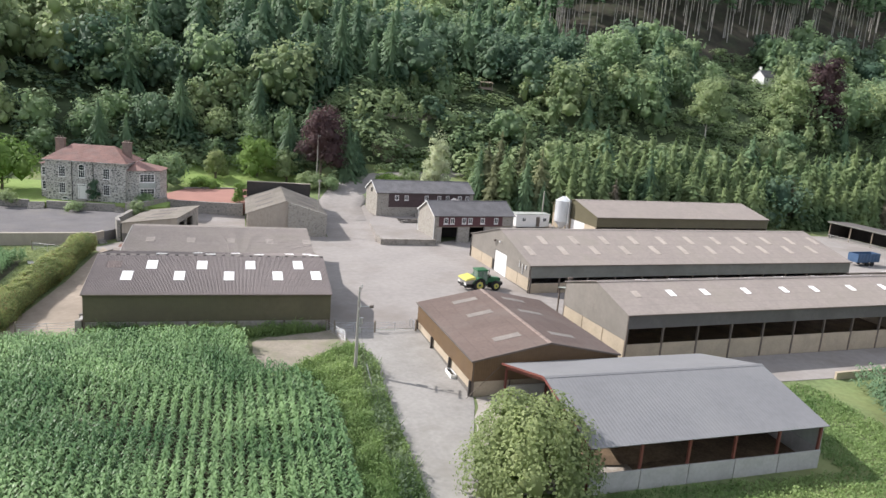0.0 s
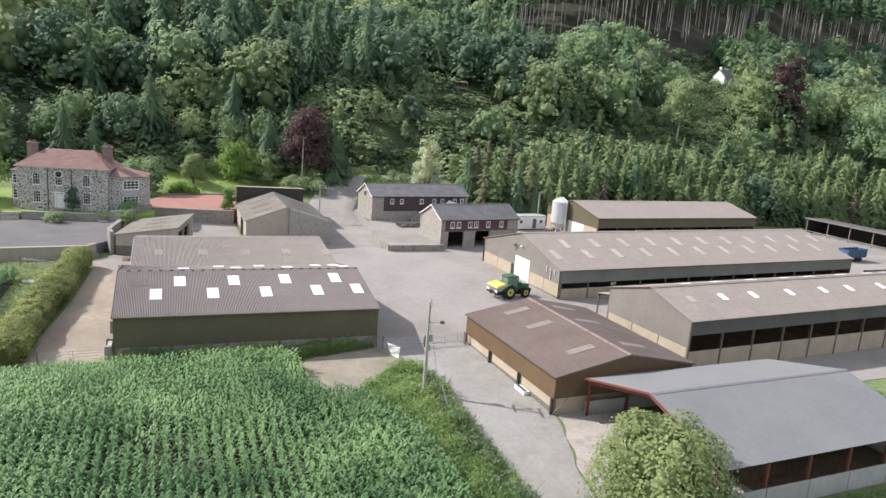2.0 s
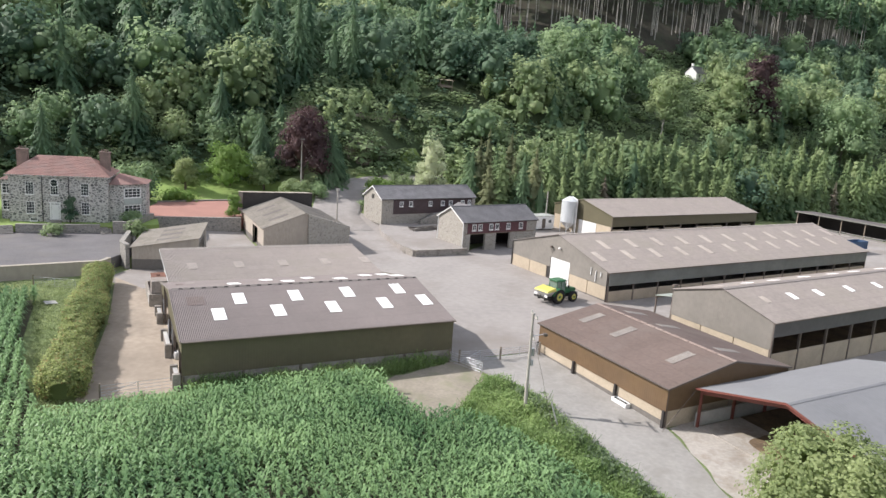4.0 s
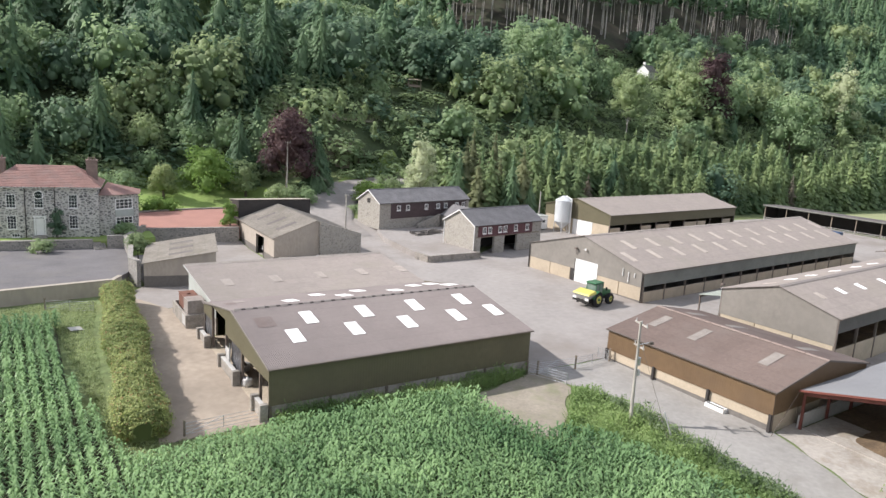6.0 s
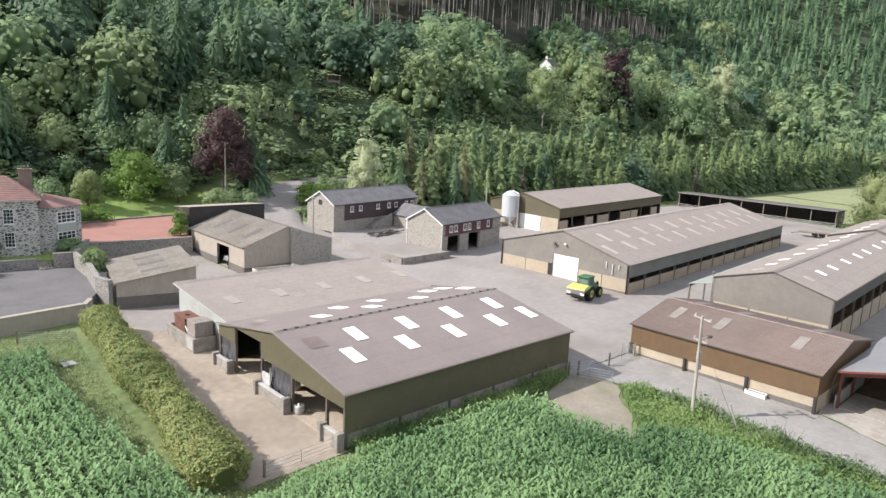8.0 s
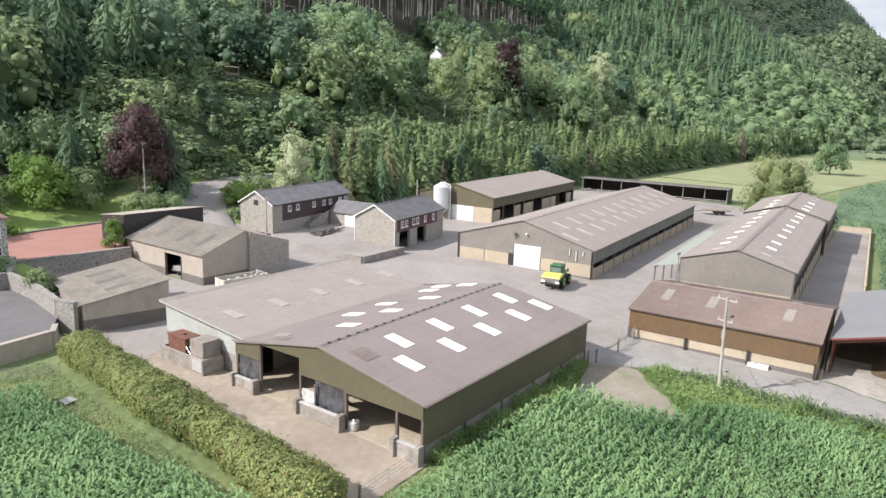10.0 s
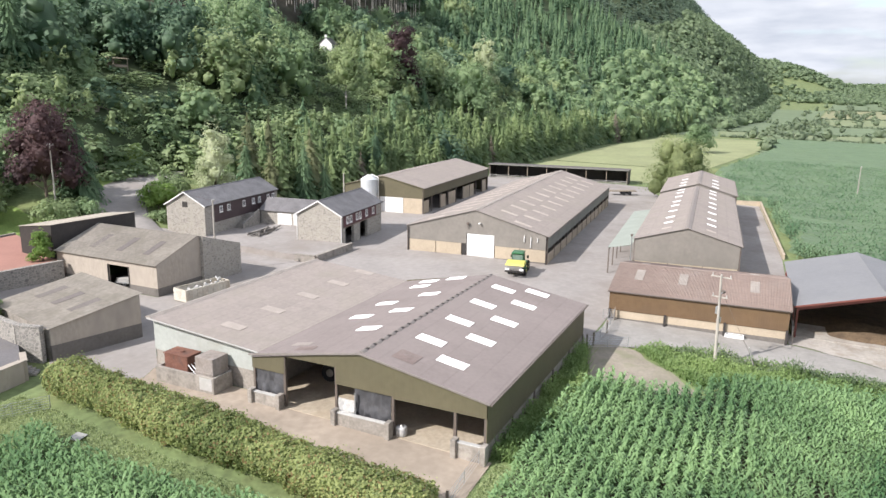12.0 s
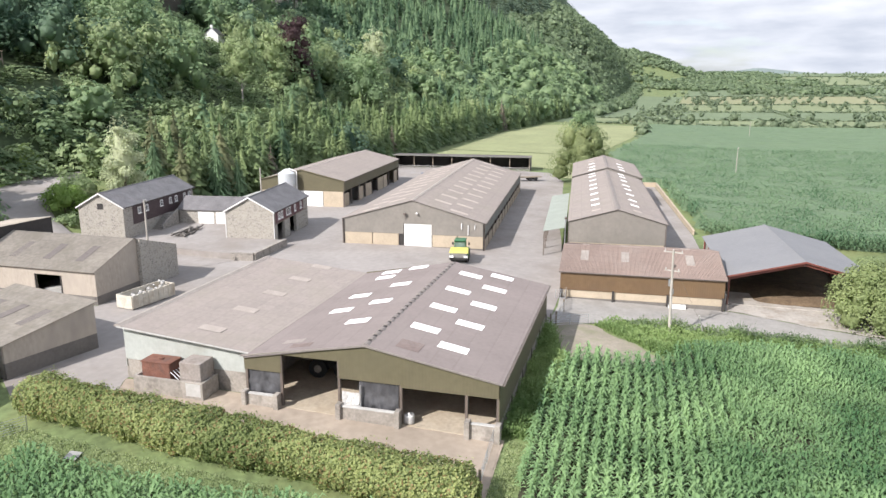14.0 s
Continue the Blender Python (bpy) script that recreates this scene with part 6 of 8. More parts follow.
def cottage():
    o = thing("hill_cottage", 184.4, 225.3, 39.4, 15, "white cottage half hidden among hillside trees", "cottage")
    part("wall", Geo().box(0.2, 7.8, 0, 5.0, -3.5, 3.6), WHITE, o)
    stone_gable(o, -0.05, 0.2, 5.0, 3.6, 6.0, WHITE, -3.5)
    stone_gable(o, 7.8, 8.05, 5.0, 3.6, 6.0, WHITE, -3.5)
    slate_roof(o, 8, 5.0, 3.6, 6.0)
    part("chimney", Geo().box(0.3, 1.0, 2.1, 2.9, 5.0, 7.0), WHITE, o)
    for x in (2.0, 6.0):
        window(o, pose(x, -0.03, 2.4), 1.0, 1.1, 2, 2)


cottage()


# ---- ground sheets ----
WOODFLOOR = mat("woodland_floor", (0.055, 0.078, 0.035), 0.95, vary=0.3, scale=0.2, fine=1.5, stain=(0.09, 0.11, 0.045), stain_amt=0.6, stain_scale=0.08)


def ground_sheet():
    xs = sorted(set([-900, -600, -400, -300, -220, -160] + list(range(-120, -70, 6)) + list(range(-70, 170, 2)) + list(range(170, 420, 8)) + list(range(420, 1000, 30)) + list(range(1000, 4800, 120))))
    ys = sorted(set([-4000, -2500, -1400, -800, -450, -250, -140, -80, -40] + list(range(-20, 30, 10)) + list(range(30, 210, 2)) + list(range(210, 420, 7)) + list(range(420, 900, 30)) + [960, 1100, 1300, 1700]))
    v = np.array([(x, y, ground(x, y) - 0.02) for x in xs for y in ys])
    nx, ny = len(xs), len(ys)
    i, j = np.meshgrid(np.arange(nx - 1), np.arange(ny - 1), indexing="ij")
    k = (i * ny + j).ravel()
    f = np.stack([k, k + ny, k + ny + 1, k + 1], 1)
    me = bpy.data.meshes.new("ground")
    me.from_pydata(v.tolist(), [], f.tolist())
    me.materials.append(MEADOW)
    me.materials.append(WOODFLOOR)
    cx, cy = v[f].mean(1)[:, 0], v[f].mean(1)[:, 1]
    me.polygons.foreach_set("material_index", [1 if b > foot(a) + 3 else 0 for a, b in zip(cx, cy)])
    me.polygons.foreach_set("use_smooth", [True] * len(f))
    tagged(new("ground", me), "valley floor of rough grass rising to a wooded hill", "ground", kind="structure")


ground_sheet()


def inside(ring, x, y):
    hit = False
    for (x0, y0), (x1, y1) in zip(ring, ring[1:] + ring[:1]):
        if (y0 > y) != (y1 > y) and x < (x1 - x0) * (y - y0) / (y1 - y0) + x0:
            hit = not hit
    return hit


def laid(name, ring, lift, material, label, category, grid=2.0, wobble=0.0):
    """A surface laid on the ground inside a ring of corners, following its fall."""
    bm = bmesh.new()
    vs = [bm.verts.new((x, y, 0)) for x, y in ring]
    bm.faces.new(vs)
    xs, ys = [p[0] for p in ring], [p[1] for p in ring]
    for axis, lo, hi in ((0, min(xs), max(xs)), (1, min(ys), max(ys))):
        c = math.ceil(lo / grid) * grid
        while c < hi:
            no = (1, 0, 0) if axis == 0 else (0, 1, 0)
            co = (c, 0, 0) if axis == 0 else (0, c, 0)
            bmesh.ops.bisect_plane(bm, geom=bm.verts[:] + bm.edges[:] + bm.faces[:], plane_co=co, plane_no=no)
            c += grid
    for v in bm.verts:
        if wobble and v.is_boundary:
            v.co.x += wobble * noise.noise(Vector((v.co.x * 0.35, v.co.y * 0.35, 1)))
            v.co.y += wobble * noise.noise(Vector((v.co.x * 0.35, v.co.y * 0.35, 7)))
        v.co.z = ground(v.co.x, v.co.y) + lift
    bmesh.ops.recalc_face_normals(bm, faces=bm.faces)
    if bm.faces and sum(f.normal.z for f in bm.faces) < 0:
        bmesh.ops.reverse_faces(bm, faces=bm.faces)
    me = bpy.data.meshes.new(name)
    bm.to_mesh(me)
    bm.free()
    me.materials.append(material)
    return tagged(new(name, me), label, category, kind="structure")


laid("yard", [(7.4, 75.4), (18.2, 75.4), (34, 75.6), (38, 77), (60, 80), (124, 86), (142, 92), (146, 140), (112, 140), (60, 144), (50, 148), (44, 146), (46, 130), (31, 119.6), (23.4, 119.4), (23.0, 124), (23.8, 134),
              (26.4, 143.0), (24.2, 150.0), (22, 153), (13.0, 148), (12.6, 141.5), (12.8, 124), (-1.6, 124.1), (-1.6, 140), (-16, 141.5), (-20.2, 134), (-20.2, 117.5), (-22.6, 114.2), (-24.3, 111.5), (-19.6, 106.5), (-17.6, 107.4), (7.4, 107.4)],
     0.03, YARD, "worn pale grey concrete farmyard", "yard")
laid("tan_yard", [(-26.6, 75.0), (-18.4, 75.2), (-18.4, 95.6), (-17.3, 95.8), (-17.5, 107.35), (-19.6, 106.4), (-22.6, 112.6), (-23.6, 96), (-25.0, 85)], 0.035, TANYARD, "dusty tan concrete apron before the shed", "yard", wobble=0.1)
laid("lane", [(9.6, -58), (13.7, -58), (13.9, 18), (14.1, 41), (15.4, 47.4), (17.2, 52), (18.6, 56.8), (17.8, 75.3), (7.4, 75.3), (8.8, 73.0), (9.2, 70.8), (10.6, 68.2), (11.0, 65), (10.6, 61), (10.4, 55), (10.2, 40), (9.8, 18)], 0.035, TRACK, "worn grey lane between verge and sheds", "road", wobble=0.25)
laid("gateway", [(7.4, 75.0), (2.5, 73.8), (0.2, 73.3), (-1.4, 71.6), (-1.4, 67.4), (-0.4, 64.6), (1.8, 64.2), (4.2, 66.8), (6.6, 69.2), (8.7, 71.2), (8.9, 73.6)], 0.045, DIRT, "bare trodden dirt gateway into the maize", "dirt", 1.0, wobble=0.7)
laid("barn_apron", [(14.3, 41.0), (22.3, 40.3), (22.3, 57.2), (18.8, 56.9), (17.4, 52), (15.6, 47.4)], 0.04, PALEYARD, "pale dusty hardstanding before the open barn", "yard", 1.0, wobble=0.5)
laid("feed_apron", [(46.0, 57.0), (62.0, 57.6), (123.5, 62.8), (123.0, 68.8), (112.8, 68.2), (86.5, 66.7), (38.2, 62.9), (38.0, 57.5)], 0.03, YARD, "concrete feeding apron along the shed", "yard")


def ribbon(name, pts, w, lift, material, label, category):
    """A road of width w along a line, following the ground."""
    g = Geo()
    n = len(pts)
    dense = []
    for (a, b) in zip(pts, pts[1:]):
        k = max(2, int(math.hypot(b[0] - a[0], b[1] - a[1]) / 2))
        dense += [(a[0] + (b[0] - a[0]) * i / k, a[1] + (b[1] - a[1]) * i / k, a[2] + (b[2] - a[2]) * i / k) for i in range(k)]
    dense.append(pts[-1])
    for i, (x, y, ww) in enumerate(dense):
        x0, y0, _ = dense[max(0, i - 3)]
        x1, y1, _ = dense[min(len(dense) - 1, i + 3)]
        d = math.hypot(x1 - x0, y1 - y0)
        nx, ny = -(y1 - y0) / d, (x1 - x0) / d
        for s in (-1.12, -1, -0.5, 0, 0.5, 1, 1.12):
            px, py = x + nx * ww / 2 * s, y + ny * ww / 2 * s
            g.v.append((px, py, ground(px, py) - 0.15 if abs(s) > 1 else max(ground(px, py), ground(x, y)) + lift))
    for i in range(len(dense) - 1):
        for j in range(6):
            k = i * 7 + j
            g.f.append((k, k + 7, k + 8, k + 1)[::-1])
    return single(name, g, material, label, category, kind="structure", smooth=True)


ribbon("farm_road", [(17.6, 140.0, 9.8), (18.2, 150, 9.0), (21.5, 158, 9.4), (26.5, 164.5, 9.6), (32.5, 168.8, 9.0), (40, 172.0, 8), (47, 175.0, 7), (53, 178.5, 6)], 7, 0.07, YARD, "grey road climbing past the barn", "road")


# ---- foliage ----
rng = np.random.default_rng(7)


def mesh_np(name, v, f, material):
    """A mesh from arrays of vertices and of quads."""
    me = bpy.data.meshes.new(name)
    v, f = np.asarray(v, np.float32), np.asarray(f, np.int32)
    me.vertices.add(len(v))
    me.vertices.foreach_set("co", v.ravel())
    k = f.shape[1]
    me.loops.add(f.size)
    me.loops.foreach_set("vertex_index", f.ravel())
    me.polygons.add(len(f))
    me.polygons.foreach_set("loop_start", np.arange(0, f.size, k, dtype=np.int32))
    me.update(calc_edges=True)
    me.materials.append(material)
    return me


def unit(a):
    return a / np.maximum(np.linalg.norm(a, axis=1, keepdims=True), 1e-9)


def cards(c, nrm, size, aspect=1.0):
    """Leaf clumps as bent four-cornered pieces at points c, facing nrm."""
    n = len(c)
    a = unit(np.cross(nrm, rng.normal(size=(n, 3))))
    b = np.cross(nrm, a)
    s = (size * rng.uniform(0.6, 1.35, n))[:, None]
    fold = nrm * s * rng.uniform(-0.3, 0.3, (n, 1))
    v = np.stack([c - a * s * 0.5, c - b * s * 0.42 * aspect + fold, c + a * s * 0.5, c + b * s * 0.42 * aspect + fold], 1).reshape(-1, 3)
    return v, np.arange(4 * n).reshape(-1, 4)


def join(bits):
    vs, fs, k = [], [], 0
    for v, f in bits:
        vs.append(v)
        fs.append(f + k)
        k += len(v)
    return np.concatenate(vs), np.concatenate(fs)


def ball(c, r, n=7, m=5):
    """A rough closed lump of quads."""
    v, f = [], []
    for i in range(m + 1):
        t = math.pi * (i + 0.02) / (m + 0.04)
        for j in range(n):
            p = 2 * math.pi * j / n
            q = rng.uniform(0.8, 1.1)
            v.append((c[0] + r[0] * q * math.sin(t) * math.cos(p), c[1] + r[1] * q * math.sin(t) * math.sin(p), c[2] + r[2] * q * math.cos(t)))
    for i in range(m):
        for j in range(n):
            f.append((i * n + j, (i + 1) * n + j, (i + 1) * n + (j + 1) % n, i * n + (j + 1) % n))
    return np.array(v), np.array(f)


def crown(lobes, count, size, core=0.66, droop=0.0, hearts=99, spread=(0.72, 1.14), up=0.25):
    """A broadleaf crown: leaf clumps over uneven lobes (centre, radii)."""
    bits = []
    w = np.array([r[0] * r[0] for _, r in lobes])
    w[0] *= 0.45
    w = w / w.sum()
    for k, ((c, r), share) in enumerate(zip(lobes, w)):
        n = max(5, int(count * share))
        d = unit(rng.normal(size=(n, 3)))
        d[:, 2] = np.where(d[:, 2] < -0.4, -d[:, 2], d[:, 2])
        rad = rng.uniform(*spread, (n, 1))
        p = np.array(c) + d * np.array(r) * rad
        keep = np.ones(n, bool)
        for c2, r2 in lobes:
            if c2 is not c:
                keep &= (((p - np.array(c2)) / (np.array(r2) * 0.72)) ** 2).sum(1) > 1
        nrm = unit(d + rng.normal(size=(n, 3)) * 0.3 + np.array((0, 0, up - droop)))
        bits.append(cards(p[keep], nrm[keep], size, 1.0))
        if core and k < hearts:
            bits.append(ball(c, [q * (core + 0.12 if k == 0 else core) for q in r], 6 if k == 0 else 4, 5 if k == 0 else 3))
    return join(bits)


def lobes_of(h, w, n, base=0.3):
    """Lobes of a rounded crown: height h, width w, starting at base*h."""
    out = [((0, 0, h * (base + 0.52 * (1 - base))), (w * 0.36, w * 0.36, h * (1 - base) * 0.46))]
    for i in range(n):
        a = i * 2.399 + rng.uniform(-0.4, 0.4)
        t = (i + 0.5) / n
        rr = w * 0.30 * (1 - 0.45 * t) + 0.05 * w
        z = h * (base + (1 - base) * (0.16 + 0.68 * t))
        s = w * rng.uniform(0.19, 0.27) * (1.1 - 0.3 * t)
        out.append(((rr * math.cos(a), rr * math.sin(a), z), (s, s, s * rng.uniform(0.75, 1.0))))
    return out


def spruce(h, w, tiers=12, arms=8, segs=2, base=0.05, core=True, ragged=0.3, spray=0.4):
    """A spruce: tiers of drooping boughs, each a row of roof-shaped sprays, round a dark heart."""
    v = []
    for i in range(tiers):
        t = (i + rng.uniform(-0.3, 0.3)) / tiers
        t = max(t, 0.0)
        r = w / 2 * (1 - t) ** 0.82 + 0.03 * w
        for j in range(arms if t < 0.75 else max(4, arms - 3)):
            a = 2 * math.pi * (j + rng.uniform(-0.35, 0.35)) / arms + i * 1.7
            rr = r * rng.uniform(1 - ragged, 1 + ragged * 0.5)
            d, s = np.array((math.cos(a), math.sin(a), 0)), np.array((-math.sin(a), math.cos(a), 0))
            z = h * (base + (1 - base) * t) + rng.uniform(-0.3, 0.3) * h / tiers
            drop = rng.uniform(0.25, 0.6)
            for k in range(segs):
                u0, u1 = 0.2 + 0.8 * k / segs, 0.28 + 0.8 * (k + 1) / segs
                um = 0.45 * u0 + 0.55 * u1
                pt = [d * rr * u + np.array((0, 0, z - drop * rr * u * u)) for u in (u0, um, u1)]
                wd = s * rr * spray * (1 - 0.3 * k / segs) * rng.uniform(0.75, 1.25)
                low = np.array((0, 0, -rr * rng.uniform(0.12, 0.3)))
                tip = pt[2] + low * 0.5
                v += [pt[0], pt[1] - wd + low, tip, pt[1] + wd + low]
    for q in range(3):
        a = q * 2.1
        e = np.array((math.cos(a), math.sin(a), 0)) * w * 0.045
        v += [np.array((0, 0, h * 0.9)), e + np.array((0, 0, h * 0.93)), np.array((0, 0, h * 1.04)), -e * 0.3 + np.array((0, 0, h * 0.95))]
    v = np.array(v)
    bits = [(v, np.arange(len(v)).reshape(-1, 4))]
    if core:
        bits.append(ball((0, 0, h * 0.36), (w * 0.2, w * 0.2, h * 0.34), 6, 4))
        bits.append(ball((0, 0, h * 0.66), (w * 0.1, w * 0.1, h * 0.26), 5, 3))
    return join(bits)


def tile(templates, places):
    """Copies of templates as one set of arrays: places are (x, y, z, yaw, width, height, which)."""
    bits, k = [], 0
    vs, fs = [], []
    places = np.asarray(places, float)
    for ti, (tv, tf) in enumerate(templates):
        sel = places[places[:, 6] == ti]
        if not len(sel):
            continue
        c, s = np.cos(sel[:, 3])[:, None], np.sin(sel[:, 3])[:, None]
        x, y, z = tv[:, 0][None], tv[:, 1][None], tv[:, 2][None]
        w, h = sel[:, 4][:, None], sel[:, 5][:, None]
        out = np.stack([(x * c - y * s) * w + sel[:, 0][:, None], (x * s + y * c) * w + sel[:, 1][:, None], z * h + sel[:, 2][:, None]], 2).reshape(-1, 3)
        fo = (tf[None] + (np.arange(len(sel)) * len(tv))[:, None, None]).reshape(-1, 4) + k
        vs.append(out)
        fs.append(fo)
        k += len(out)
    return np.concatenate(vs), np.concatenate(fs)


def stuff(name, v, f, material, label, category):
    return tagged(new(name, mesh_np(name, v, f, material)), label, category, kind="stuff")


LEAF_MID = leafy("leaf_mid_green", (0.14, 0.225, 0.12), (0.39, 0.505, 0.27))
LEAF_LIGHT = leafy("leaf_light_green", (0.18, 0.255, 0.125), (0.45, 0.53, 0.275))
LEAF_DARK = leafy("leaf_dark_green", (0.08, 0.15, 0.10), (0.24, 0.335, 0.205))
LEAF_BRIGHT = leafy("leaf_bright_green", (0.14, 0.245, 0.055), (0.31, 0.44, 0.13))
LEAF_PALE = leafy("leaf_pale_silver", (0.40, 0.46, 0.27), (0.68, 0.72, 0.49))
LEAF_PURPLE = leafy("leaf_purple", (0.05, 0.032, 0.038), (0.155, 0.095, 0.095), through=0.42)
LEAF_HEDGE = leafy("hedge_leaf", (0.21, 0.275, 0.10), (0.54, 0.58, 0.25))
LEAF_SCRUB = leafy("scrub_leaf", (0.18, 0.265, 0.135), (0.45, 0.54, 0.29))
NEEDLE = leafy("needles", (0.075, 0.15, 0.085), (0.25, 0.36, 0.195), through=0.42)
NEEDLE_BELT = leafy("belt_needles", (0.085, 0.155, 0.07), (0.32, 0.40, 0.185), through=0.42)
NEEDLE_DRY = leafy("dry_needles", (0.19, 0.165, 0.12), (0.33, 0.295, 0.225), through=0.42)
# far leaves and needles: distance haze is put into bluer, paler base colours
LEAF_HAZE = leafy("far_leaf_hazed", (0.16, 0.225, 0.135), (0.31, 0.395, 0.23))
NEEDLE_HAZE = leafy("far_needles_hazed", (0.1, 0.15, 0.11), (0.2, 0.27, 0.18))
LEAF_LANE = leafy("lane_tree_leaf", (0.11, 0.17, 0.065), (0.42, 0.485, 0.225))
LARCH = leafy("larch_brown_green", (0.13, 0.15, 0.078), (0.31, 0.33, 0.175))
MAIZE = leafy("maize_leaf", (0.062, 0.145, 0.058), (0.33, 0.485, 0.22), rough=0.42, through=0.22)
WEED = leafy("verge_weeds", (0.135, 0.235, 0.082), (0.36, 0.47, 0.19))

# woods: templates one unit high; broadleaf ones one unit wide, conifers at their own slimness
BROAD = [crown(lobes_of(1.0, 1.0, n, 0.02), 660, 0.064, 0.5) for n in (10, 14, 11, 16, 12)]
BROAD_HIGH = [crown(lobes_of(1.0, 1.0, n, 0.03), 260, 0.1) for n in (8, 10, 7, 11, 9)]
SHRUB = [crown(lobes_of(1.0, 1.0, n, 0.0), 80, 0.19, 0, 0.0, 1, up=0.6) for n in (5, 6, 4)]
THICKET = [crown(lobes_of(1.0, 1.0, n, 0.0), 170, 0.125, 0, 0.0, 1, up=0.55) for n in (6, 7, 5)]
SAPLING = [crown([((0, 0, 0.5), (0.14, 0.14, 0.45)), ((0.08, 0.05, 0.35), (0.15, 0.13, 0.2)), ((-0.08, 0.02, 0.5), (0.13, 0.13, 0.2)), ((0.02, -0.08, 0.68), (0.11, 0.11, 0.18))], 90, 0.11) for _ in range(3)]
PINE = [spruce(1.0, w, 15, 10, 5, 0.03, ragged=0.45, spray=0.15) for w in (0.56, 0.7, 0.62, 0.76)]
PINE_HIGH = [spruce(1.0, w, 11, 8, 2, 0.03, ragged=0.5, spray=0.3) for w in (0.66, 0.84, 0.74, 0.9)]
SPUR = [crown(lobes_of(1.0, 1.0, n, 0.03), 52, 0.22, 0.8, 0.0, 1) for n in (5, 7, 6, 8, 5)]


def bushy(count, size):
    """A far tree or bush: a rough lump under a few leaf clumps."""
    return join([crown(lobes_of(1.0, 1.0, 3, 0.0), count, size, 0), ball((0, 0, 0.45), (0.4, 0.4, 0.42), 5, 3)])


FARB = [bushy(15, 0.34) for _ in range(3)]


